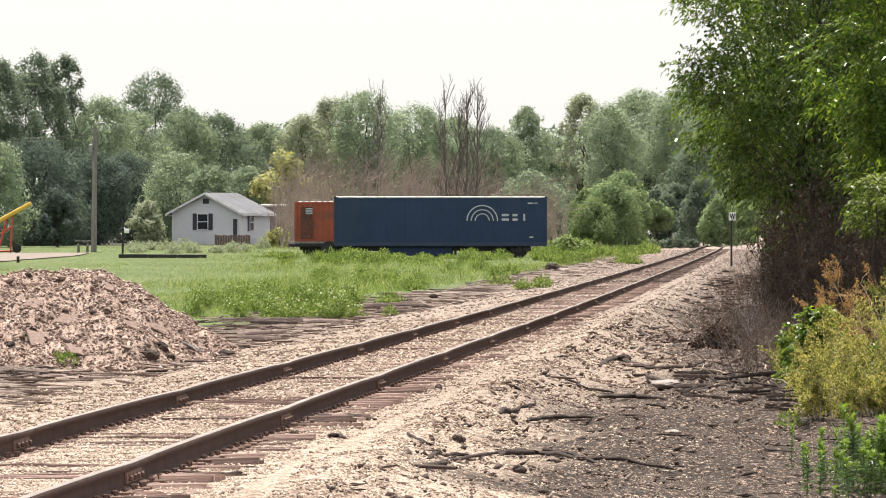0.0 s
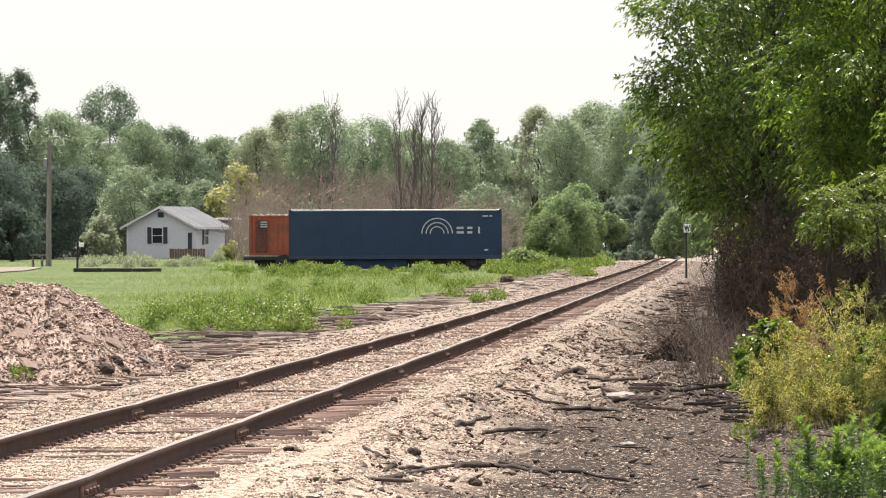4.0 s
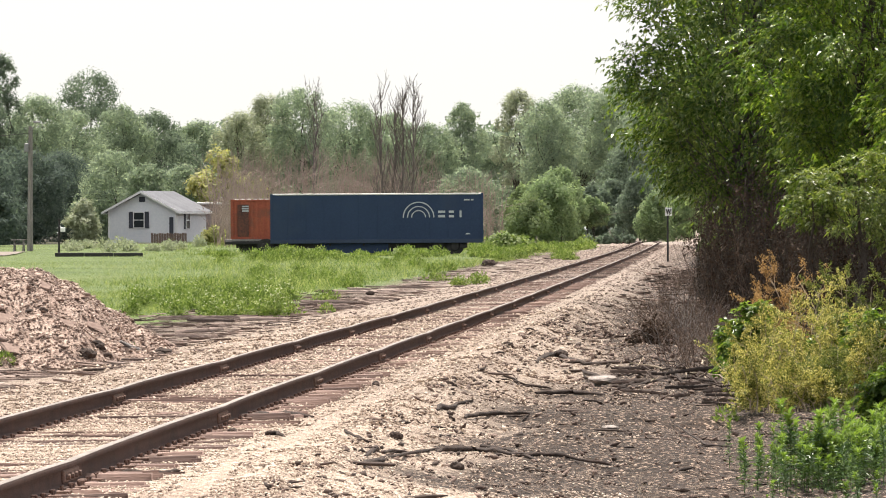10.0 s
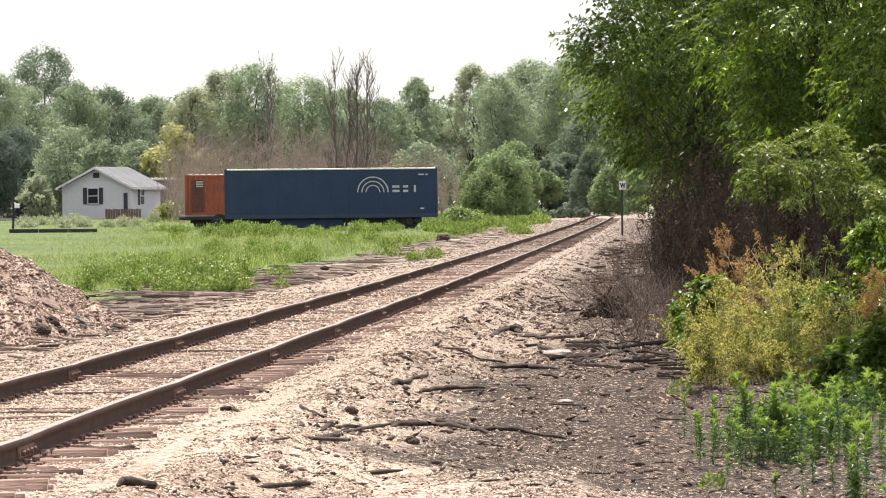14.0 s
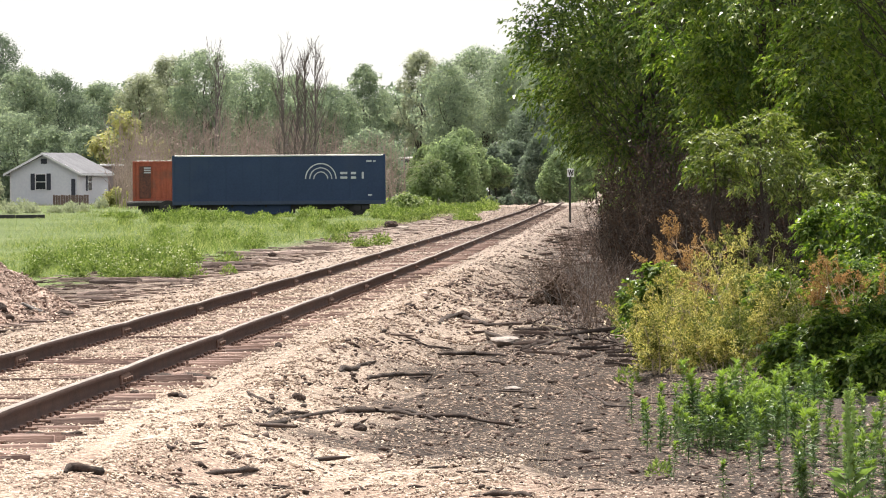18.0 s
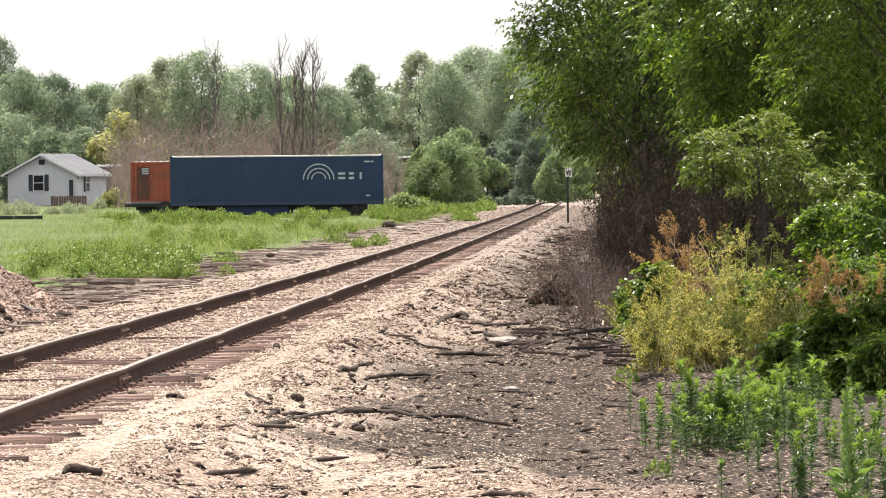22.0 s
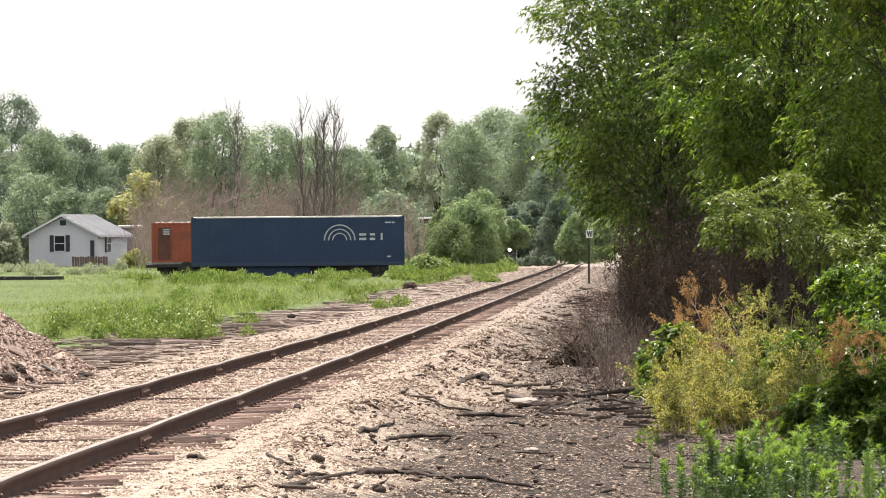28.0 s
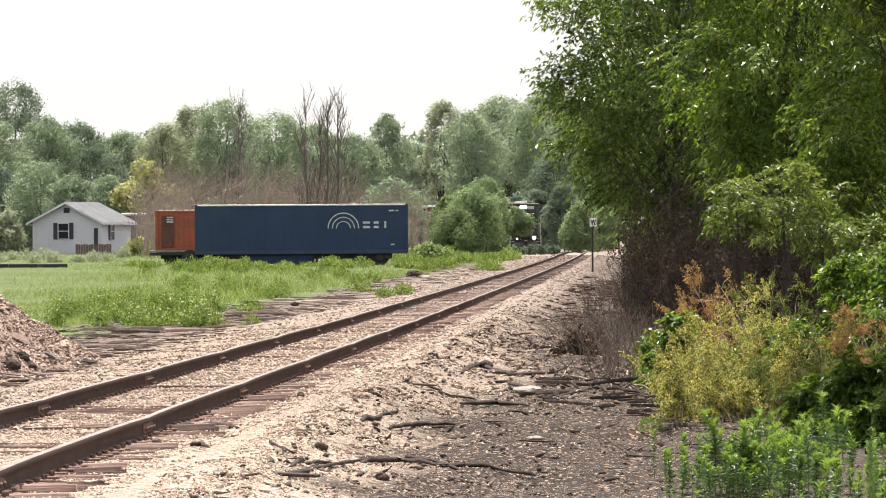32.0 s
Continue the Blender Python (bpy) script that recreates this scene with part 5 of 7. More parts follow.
def build_pile():
    xs, ys = np.arange(-11.5, -2.2, 0.09), np.arange(83, 102, 0.16)
    X, Y = np.meshgrid(xs, ys)
    Z = ground_z(X, Y) + pile_h(X, Y) - 0.02
    k = len(xs)
    i = (np.arange(len(ys) - 1)[:, None] * k + np.arange(k - 1)[None]).ravel()
    heap = tagged(new("rubble_heap"), "heap of reddish-brown broken rubble and wood chips", "rubble heap")
    ob_np("core", np.stack([X, Y, Z], -1).reshape(-1, 3), np.stack([i, i + 1, i + k + 1, i + k], 1), M_HEAP, heap)
    r = np.random.default_rng(21)
    n = 30000
    x, y = r.uniform(-7.6, -2.6, n), r.uniform(83.5, 95, n)
    h = pile_h(x, y)
    keep = h > 0.02
    x, y = x[keep], y[keep]
    z = ground_z(x, y) + pile_h(x, y)
    size = 0.0118 * r.uniform(0.5, 1.7, (len(x), 1)) ** 1.8 * r.uniform([0.8, 0.8, 0.3], [2.0, 1.4, 0.8], (len(x), 3))
    V, Fc = scatter(OCT, OCT_F, np.stack([x, y, z], 1), size, turns(len(x), r, 0.5), 0.3, r)
    ob = ob_np("loose_rubble", V, Fc, M_RUBBLE, heap)
    pick = r.choice(len(x), 110, replace=False)
    size = np.stack([r.uniform(0.03, 0.09, 110), r.uniform(0.025, 0.06, 110), r.uniform(0.008, 0.02, 110)], 1)
    V, Fc = scatter(CUBE, CUBE_F, np.stack([x[pick], y[pick], z[pick]], 1), size, turns(110, r, 0.35), 0.3, r)
    ob_np("slab_litter", V, Fc, M_SLAB, heap, "flat reddish-brown chunks")["kind"] = "stuff"
    ob["kind"] = "stuff"
    # large dark lumps on and beside the heap
    for u, v, s in ((400, 628, 0.17), (262, 632, 0.22), (285, 615, 0.16), (190, 552, 0.1), (292, 588, 0.1), (50, 488, 0.08), (165, 553, 0.08), (395, 634, 0.12), (300, 634, 0.1), (20, 612, 0.1)):
        ds = np.arange(82.0, 96.0, 0.05)
        xs = at(u, 1.0) * ds
        i = int(np.argmax(ground_z(xs, ds) + np.maximum(pile_h(xs, ds), 0) >= up(v, ds)))
        x, d, zz = float(xs[i]), float(ds[i]), float(up(v, ds[i]))
        bm = bmesh.new()
        bmesh.ops.create_icosphere(bm, subdivisions=3, radius=s * 0.7)
        for w in bm.verts:
            w.co = w.co * (1 + 0.7 * noise.noise(w.co * 7 + Vector((u, v, 0))) + 0.3 * noise.noise(w.co * 19 + Vector((v, u, 0))))
            w.co.z *= 0.7
        bmesh.ops.transform(bm, matrix=Matrix.Translation((x, d, zz)), verts=bm.verts)
        part("lump", bm, M_LUMP, heap, "dark broken lump")


def heap_slab(u, v, L, W, turn, tilt, mat, label):
    """A flat broken piece lying on the heap's slope."""
    ds = np.arange(82.0, 96.0, 0.05)
    xs = at(u, 1.0) * ds
    i = int(np.argmax(ground_z(xs, ds) + np.maximum(pile_h(xs, ds), 0) >= up(v, ds)))
    bm = box(-L / 2, -W / 2, -0.018, L / 2, W / 2, 0.018, 0.008)
    bmesh.ops.subdivide_edges(bm, edges=bm.edges, cuts=2)
    for w in bm.verts:
        w.co += Vector((noise.noise(w.co * 9 + Vector((u, 0, 0))), noise.noise(w.co * 9 + Vector((0, v, 0))), 0.25 * noise.noise(w.co * 14))) * 0.05
    ob = part("slab" if W > 0.1 else "plank", bm, mat)
    ob.matrix_basis = pose(float(xs[i]), float(ds[i]), float(up(v, ds[i])) + 0.015, 28, tilt, turn)
    tagged(ob, label, "rubble")


M_SLAB = island_mat("broken_slab", [(0.2, (0.1, 0.062, 0.05)), (0.5, (0.2, 0.136, 0.112)), (0.8, (0.36, 0.265, 0.22))], fine=20.0)
M_HEAP = surface("heap_soil", (0.12, 0.08, 0.063), (0.33, 0.238, 0.195), 2.5, 48.0, 0.95, 0, 1.0, c=(0.54, 0.425, 0.36))
M_LUMP = surface("dark_lump", (0.02, 0.0135, 0.011), (0.075, 0.05, 0.04), 5.0, 40.0, 0.95, 0, 0.8)
build_pile()
for u, v, L, W, turn, tilt in ((75, 606, 0.42, 0.5, 20, 14), (120, 570, 0.34, 0.3, -10, 18), (232, 578, 0.26, 0.2, 15, 20), (282, 584, 0.3, 0.18, 10, 24), (135, 622, 0.3, 0.3, 30, 10), (60, 540, 0.24, 0.25, -20, 12), (190, 510, 0.2, 0.2, 0, 15)):
    heap_slab(u, v, L, W, turn, tilt, M_SLAB, "flat reddish-brown slab lying on the rubble heap")
heap_slab(345, 618, 0.36, 0.035, 5, 22, M_GREYWOOD, "pale thin plank lying on the rubble heap")
build_ties()
build_fastenings()


# ---- old ties and splintered wood ----
def splinters(n, y0, y1, c0, c1, L, thick, r, across=0.5):
    y = y0 + (y1 - y0) * r.random(n)
    c = r.uniform(c0, c1, n)
    x = track_x(y) + c
    size = np.stack([L * r.uniform(0.25, 1.0, n) ** 1.4, thick * r.uniform(0.5, 1.4, n), thick * r.uniform(0.4, 1.2, n)], 1)
    a = r.normal(0, across, n)
    t = r.normal(0, 0.05, n)
    ca, sa, ct, st, o, i = np.cos(a), np.sin(a), np.cos(t), np.sin(t), np.zeros(n), np.ones(n)
    rz = np.stack([ca, -sa, o, sa, ca, o, o, o, i], 1).reshape(n, 3, 3)
    ry = np.stack([ct, o, st, o, i, o, -st, o, ct], 1).reshape(n, 3, 3)
    z = ground_z(x, y) + size[:, 2] * 0.7
    return scatter(CUBE, CUBE_F, np.stack([x, y, z], 1), size, rz @ ry, 0.5, r)


def build_splinters():
    r = np.random.default_rng(31)
    left = ((900, 95, 175, -7.6, -3.2, 0.45, 0.011), (1300, 92, 150, -7.6, -2.8, 0.2, 0.011), (380, 175, 330, -6.2, -2.6, 0.35, 0.016), (900, 58, 88, -6.0, -2.4, 0.42, 0.012))
    right = ((240, 74, 130, 2.6, 7.0, 0.22, 0.016), (300, 130, 260, 2.4, 5.0, 0.35, 0.025))
    for rows, mat, label in ((left, M_SPLINTER_PALE, "weathered grey-brown splinters of rotten railway ties"), (right, M_SPLINTER, "distant dark splinters of rotten railway ties")):
        base, V, Fs = 0, [], []
        for args in rows:
            v, f = splinters(*args, r)
            V.append(v), Fs.append(f + base)
            base += len(v)
        tagged(ob_np("wood_splinters", np.concatenate(V), np.concatenate(Fs), mat), label, "wood debris", kind="stuff")
    # single splinters lying near on the cinders
    chips = []
    for i in range(14):
        xs = np.linspace(-1, 1, 6) + r.normal(0, 0.06, 6)
        rad = r.uniform(0.05, 0.12, 6)
        rad[[0, -1]] = r.uniform(0.01, 0.06, 2)
        v, f = tubes([[(np.array([xs[k], r.normal(0, 0.03), 0.0]), rad[k]) for k in range(6)]], 4)
        v[:, 2] *= 0.7
        me = mesh_np("splinter", v, f)
        me.materials.append(M_BOARD)
        chips.append(me)
    for i in range(290):
        y = 34.5 + 41 * r.random() ** 1.2
        c = 2.2 + 4.6 * r.random() ** 1.3
        x = float(track_x(y)) + c
        L = r.uniform(0.03, 0.14) * (2.0 if r.random() < 0.12 else 1.0)
        ob = new("splinter", chips[i % 14])
        ob.matrix_basis = pose(x, y, gz(x, y) + 0.05 * L, 0, r.normal(0, 3), r.normal(0, 28)) @ Matrix.Scale(L, 4)
        tagged(ob, "dark splinter of rotten wood lying on cinders", "splinter", group="splinters beside the track")
    # a heap of broken boards beside the weeds
    boards = [tie_mesh(r, M_BOARD, 1.1, 0.4, 0.07) for i in range(6)]
    for i in range(18):
        y = r.uniform(63, 74)
        x = at(r.uniform(1215, 1400), y)
        k = r.uniform(0.3, 1.0)
        ob = new("broken_board", boards[i % 6])
        ob.matrix_basis = pose(x, y, gz(x, y) + 0.02 + r.uniform(0, 0.08), r.normal(0, 8), r.normal(0, 5), r.normal(0, 30)) @ Matrix.Diagonal((k * 0.8, 0.28, 0.5, 1))
        tagged(ob, "broken dark board lying on cinders beside weeds", "board", group="broken boards beside the weeds")
    # whole discarded ties
    shapes = [tie_mesh(r, M_OLDTIE, 2.2, 0.3, 0.13) for i in range(8)]
    for i in range(30):
        y = r.uniform(92, 190)
        c = r.uniform(-7.4, -3.8)
        x = float(track_x(y)) + c
        k = r.uniform(0.25, 0.9)
        ob = new("old_tie", shapes[i % 8])
        ob.matrix_basis = pose(x, y, gz(x, y) + 0.02 + r.uniform(0, 0.05), r.normal(0, 6), r.normal(0, 2), r.normal(0, 14)) @ Matrix.Diagonal((k, 0.5, 0.5, 1))
        tagged(ob, "rotten dark wooden railway tie lying discarded beside the track", "railway tie", group="discarded ties beside the track")


M_BOARD = object_mat("rotten_board_wood", [(0.2, (0.016, 0.01, 0.008)), (0.55, (0.05, 0.032, 0.025)), (0.85, (0.16, 0.11, 0.09))], stretch=(1.5, 12, 12), fine=5.0)
M_OLDTIE = object_mat("old_tie_wood", [(0.2, (0.05, 0.035, 0.03)), (0.5, (0.18, 0.13, 0.112)), (0.8, (0.4, 0.31, 0.27))], stretch=(1.5, 12, 12), fine=5.0)
build_splinters()


def build_grit():
    r = np.random.default_rng(35)
    n = 27000
    y = 33 + 90 * r.random(n) ** 1.9
    c = 2.2 + 6.2 * r.random(n) ** 1.2
    x = track_x(y) + c
    s = (0.004 + 0.00009 * y)[:, None] * r.uniform(0.4, 1.5, (n, 1)) ** 1.5
    size = s * r.uniform([0.8, 0.7, 0.3], [2.4, 1.2, 0.8], (n, 3))
    z = ground_z(x, y) + size[:, 2] * 0.3
    V, Fc = scatter(OCT, OCT_F, np.stack([x, y, z], 1), size, turns(n, r, 0.4), 0.3, r)
    tagged(ob_np("cinder_grit", V, Fc, M_CHIP), "coarse brown cinder grit with pale chips", "gravel", kind="stuff")
    n = 4200
    y = 34 + 78 * r.random(n) ** 1.3
    c = 2.1 + 5.0 * r.random(n) ** 1.3
    x = track_x(y) + c
    size = (0.007 + 0.00024 * y)[:, None] * r.uniform(0.35, 1.6, (n, 1)) ** 1.4 * r.uniform([0.9, 0.6, 0.35], [2.6, 1.1, 0.8], (n, 3))
    V, Fc = scatter(OCT, OCT_F, np.stack([x, y, ground_z(x, y) + size[:, 2] * 0.4], 1), size, turns(n, r, 0.4), 0.35, r)
    tagged(ob_np("dark_clods", V, Fc, M_SPLINTER), "dark clods of rotten wood and earth", "debris", kind="stuff")


build_grit()


def lying_branch(points, r0, r1, label, seed, material=None, name="branch"):
    """A fallen branch through bearings (see at), resting on the ground."""
    r = np.random.default_rng(seed)
    spine = np.array([ground_hit(u, v) for u, v in points])
    k = 5 * (len(points) - 1) + 1
    t = np.linspace(0, 1, k)
    knots = np.linspace(0, 1, len(points))
    x, y = (np.interp(t, knots, spine[:, c]) + r.normal(0, 0.6 * r0, k) for c in (0, 1))
    z = np.maximum(ground_z(x, y), np.interp(t, knots, spine[:, 2]))
    rad = (r0 + (r1 - r0) * t) * r.uniform(0.7, 1.2, k)
    rad[[0, -1]] *= 0.4
    path = [(np.array([x[i], y[i], z[i] + rad[i] * 0.8]), rad[i]) for i in range(k)]
    V, Fc = tubes([path], 5)
    tagged(ob_np(name, V, Fc, material or M_LUMP), label, "branch")


FALLEN = [
    ([(752, 836), (790, 822), (850, 808), (905, 800)], 0.034, 0.018), ([(760, 815), (800, 808), (830, 812)], 0.03, 0.02),
    ([(880, 806), (960, 806), (1050, 818), (1120, 822), (1195, 833)], 0.035, 0.02), ([(960, 800), (1010, 806), (1060, 826)], 0.03, 0.015),
    ([(885, 735), (915, 730), (950, 715)], 0.045, 0.02), ([(930, 748), (980, 742), (1050, 748)], 0.035, 0.025),
    ([(720, 772), (750, 786), (765, 793)], 0.025, 0.012), ([(1060, 705), (1120, 706), (1180, 712)], 0.045, 0.03),
    ([(1140, 668), (1200, 690), (1290, 688)], 0.04, 0.02), ([(1230, 695), (1300, 680), (1390, 690)], 0.04, 0.02),
    ([(1100, 640), (1150, 655), (1230, 650)], 0.05, 0.03), ([(520, 750), (600, 742), (660, 745)], 0.045, 0.04),
    ([(580, 776), (600, 774), (616, 780)], 0.03, 0.02), ([(1270, 660), (1330, 700), (1400, 700)], 0.035, 0.015),
    ([(330, 840), (380, 846), (430, 838)], 0.03, 0.02), ([(400, 910), (470, 922)], 0.04, 0.03), ([(640, 915), (740, 912)], 0.03, 0.03),
    ([(1140, 955), (1230, 965)], 0.03, 0.025), ([(880, 812), (900, 806), (935, 800)], 0.03, 0.03), ([(1060, 650), (1095, 636), (1115, 634)], 0.06, 0.04),
    ([(1300, 760), (1360, 800), (1410, 802)], 0.018, 0.012), ([(990, 665), (1040, 690), (1085, 700)], 0.03, 0.02),
]
for i, (pts, r0, r1) in enumerate(FALLEN):
    lying_branch(pts, r0 * 0.7, r1 * 0.7, "dark rotten branch lying on the gravel", 500 + i)


def twig_litter():
    """Thin crooked twigs heaped among the broken boards."""
    r = np.random.default_rng(541)
    for i in range(48):
        u, v = r.uniform(1225, 1410), r.uniform(648, 700)
        x, y, z = ground_hit(u, v)
        a, L = r.uniform(0, math.pi), r.uniform(0.15, 0.55)
        p = np.array([x, y, z + 0.02])
        e = p + np.array([math.cos(a) * L, math.sin(a) * L * 1.5, r.uniform(0.0, 0.16)])
        main = branch_path(p, e, r.uniform(0.007, 0.02), 0.004, r, 5, 0.14)
        side = branch_path(main[2][0], main[2][0] + np.array([r.normal(0, 0.1), r.normal(0, 0.1), r.uniform(0.02, 0.1)]), 0.004, 0.002, r, 3, 0.1)
        V, Fc = tubes([main, side], 5)
        tagged(ob_np("twig", V, Fc, M_LUMP if i % 3 else M_PALETWIG), "thin crooked twig among broken boards" if i % 3 else "pale thin crooked twig among broken boards", "twig", group="twigs among the boards")


twig_litter()


def rock(u, v, s, material, label, seed, flat=0.6, name="rock", category="rock"):
    x, y, z = ground_hit(u, v)
    bm = bmesh.new()
    bmesh.ops.create_icosphere(bm, subdivisions=3, radius=s)
    for w in bm.verts:
        w.co *= 1 + 0.5 * noise.noise(w.co * (1.2 / s) * 0.6 + Vector((seed, 0, 0))) + 0.2 * noise.noise(w.co * (3 / s) + Vector((0, seed, 0)))
        w.co.z *= flat
    ob = part(name, bm, material)
    ob.location = (x, y, z + s * flat * 0.45)
    tagged(ob, label, category)


M_GREYROCK = surface("grey_rock", (0.2, 0.17, 0.155), (0.38, 0.33, 0.3), 4.0, 30.0, 0.9, 0, 0.6)
for i, (u, v, s, m, label) in enumerate([
        (918, 838, 0.09, M_LUMP, "dark clod of tie wood on the gravel"), (1190, 768, 0.12, M_GREYROCK, "grey flat rock on dark cinders"),
        (812, 786, 0.09, M_LUMP, "dark clod of earth on the gravel"), (977, 478, 0.46, M_LUMP, "dark stump beside a pale slab in the grass"),
        (998, 480, 0.42, M_CONCRETE, "pale broken slab in the grass"),
        (1350, 668, 0.14, M_LUMP, "dark lump among fallen branches"), (1222, 668, 0.13, M_LUMP, "dark lump among fallen branches"),
        (1105, 640, 0.17, M_LUMP, "dark clod of earth on the gravel"), (1180, 685, 0.3, M_GREYROCK, "grey flat rock on dark cinders"),
        (767, 528, 0.2, M_LUMP, "small dark stump beside discarded ties"), (905, 742, 0.06, M_LUMP, "dark clod of tie wood on the gravel"),
        (520, 772, 0.07, M_LUMP, "dark clod of tie wood on the gravel"), (775, 690, 0.08, M_LUMP, "dark clod of tie wood on the gravel")]):
    rock(u, v, s * 0.6, m, label, i * 3.1, 0.3 if m in (M_GREYROCK, M_CONCRETE) else 0.75)


# ---- trees and undergrowth beside the track ----
UP = np.array([0, 0, 1.0])


def sprays(cen, rad, out, twigs, per, r, droop):
    """Leafy twigs round the ends of boughs: leaf places, runs and upper sides, and the twigs' lines."""
    k = len(cen)
    h = out[:, None] * 0.75 + r.normal(0, 0.6, (k, twigs, 3))
    h[..., 2] = h[..., 2] * 0.45 + 0.12
    h /= np.linalg.norm(h, axis=2)[..., None] + 1e-9
    p = cen[:, None] + sphere_points(k * twigs, r).reshape(k, twigs, 3) * (rad[:, None, None] * np.array([0.55, 0.55, 0.32]))
    L = rad[:, None, None] * r.uniform(0.5, 1.05, (k, twigs, 1))
    tt = np.sort(r.uniform(0.12, 1.0, (k, twigs, per)), 2)[..., None]
    pos = p[:, :, None] + h[:, :, None] * L[:, :, None] * tt - UP * droop * L[:, :, None] * tt ** 2
    run = h[:, :, None] - UP * 2 * droop * tt
    side = np.cross(h, UP)
    side /= np.linalg.norm(side, axis=2)[..., None] + 1e-6
    flip = np.where(np.arange(per) % 2, 1.0, -1.0)[None, None, :, None]
    way = run * 0.7 + side[:, :, None] * flip * (0.95 - 0.6 * tt) - UP * 0.1 + r.normal(0, 0.3, pos.shape)
    face = UP + out[:, None, None] * 0.5 + r.normal(0, 0.55, pos.shape)
    ends = p + h * L * 0.85 - UP * droop * L * 0.7
    return pos.reshape(-1, 3), way.reshape(-1, 3), face.reshape(-1, 3), p, ends


def leafy(name, category, u, d, top, radius, material, label, seed, low, pads, pad, twigs, per, leaf, width=0.4, droop=0.36, core=0.22, deep=1.1, core_leaf=1.25, bark=None):
    """A tree or bush whose leaves hang in sprays at the ends of its boughs, with dark gaps between them."""
    r = np.random.default_rng(seed)
    x = at(u, d)
    z = gz(x, d) - 0.1
    height = up(top, d) - z
    tree = tagged(new(name), label, category)
    tree.location = (x, d, z)
    half, mid = height * (1 - low) / 2, height * (1 + low) / 2
    shape = np.array([radius, radius * deep, half])
    q = sphere_points(pads, r)
    cen = q * r.uniform(0.62, 1.0, (pads, 1)) ** 0.7 * (shape - pad * np.array([0.6, 0.6, 0.2]))
    cen[:, 2] += mid
    if low < 0.15:
        cen[:, 2] = np.maximum(cen[:, 2], pad * 0.35)
    rad = pad * r.uniform(0.6, 1.4, pads)
    tip = np.array([r.normal(0, 0.05 * radius), r.normal(0, 0.05 * radius), height * 0.85])
    tr = 0.012 * height
    trunk = [branch_path((0, 0, 0), tip, tr * 1.2, tr * 0.3, r, 8, 0.05)]
    limbs = []
    for c in cen:
        t = np.clip(c[2] / height * r.uniform(0.5, 0.8), 0.06, 0.8)
        limbs.append(branch_path(tip * t, c, tr * 0.1, tr * 0.03, r, 5))
    pos, way, face, p, e = sprays(cen, rad, q, twigs, per, r, droop)
    for i in range(pads):
        for j in range(0, twigs, 5):
            limbs.append(branch_path(p[i, j], e[i, j], leaf * 0.05, leaf * 0.025, r, 3, 0.04))
    V, Fc = tubes(trunk, 7)
    ob_np("trunk", V, Fc, bark or M_BARK, tree, smooth=True)
    V, Fc = tubes(limbs, 4)
    ob_np("branchwork", V, Fc, bark or M_BARK, tree, smooth=True)
    V, Fc = blades(pos, way, face, leaf, leaf * width, r)
    n = int(len(pos) * core)
    qi = sphere_points(n, r)
    inner = qi * r.uniform(0.1, 1.0, (n, 1)) ** 0.4 * shape * 0.74
    inner[:, 2] += mid
    if low < 0.15:
        inner[:, 2] = np.maximum(inner[:, 2], 0.05)
    V2, F2 = blades(inner, sphere_points(n, r), UP + r.normal(0, 0.7, (n, 3)), leaf * core_leaf, leaf * core_leaf * 0.5, r)
    ob_np("crown", np.concatenate([V, V2]), np.concatenate([Fc, F2 + len(V)]), material, tree)["kind"] = "stuff"
    return tree


T_NEAR = "dense leafy green tree overhanging the track side"
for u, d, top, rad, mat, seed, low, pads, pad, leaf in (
        (1440, 112, -260, 2.9, M_LEAF_NEAR_SHADED, 601, 0.24, 150, 0.6, 0.105), (1665, 96, -330, 2.4, M_LEAF_NEAR, 602, 0.22, 130, 0.52, 0.1),
        # 615 and 604: mostly unseen crowns, added to shade the foliage below them.
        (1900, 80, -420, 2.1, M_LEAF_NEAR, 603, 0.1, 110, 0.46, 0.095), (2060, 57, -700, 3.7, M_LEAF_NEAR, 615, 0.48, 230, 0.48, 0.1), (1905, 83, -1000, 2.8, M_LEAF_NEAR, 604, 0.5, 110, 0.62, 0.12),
        (1395, 165, 70, 2.2, M_LEAF_NEAR_SHADED, 605, 0.4, 80, 0.6, 0.12), (1480, 135, -120, 3.0, M_LEAF_NEAR_SHADED, 613, 0.2, 90, 0.75, 0.14),
        (1580, 140, -120, 3.4, M_LEAF_NEAR, 614, 0.1, 64, 0.8, 0.17), (1412, 215, 60, 2.8, M_LEAF_MID, 606, 0.3, 70, 0.8, 0.2),
        (1460, 250, 60, 3.2, M_LEAF_MID, 607, 0.1, 60, 0.9, 0.24), (1415, 300, 130, 2.8, M_LEAF_MID, 608, 0.06, 60, 0.9, 0.24),
        (1385, 350, 170, 2.8, M_LEAF_MID, 609, 0.05, 60, 0.9, 0.26), (1660, 150, -60, 3.4, M_LEAF_NEAR, 610, 0.05, 40, 1.0, 0.22),
        (1780, 130, -150, 3.2, M_LEAF_NEAR, 611, 0.05, 40, 1.0, 0.22), (1900, 120, -150, 3.2, M_LEAF_NEAR, 612, 0.05, 36, 1.0, 0.22)):
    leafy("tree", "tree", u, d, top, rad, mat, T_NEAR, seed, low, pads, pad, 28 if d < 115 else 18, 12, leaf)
T_SAP = "light green willow sapling standing in the sun"
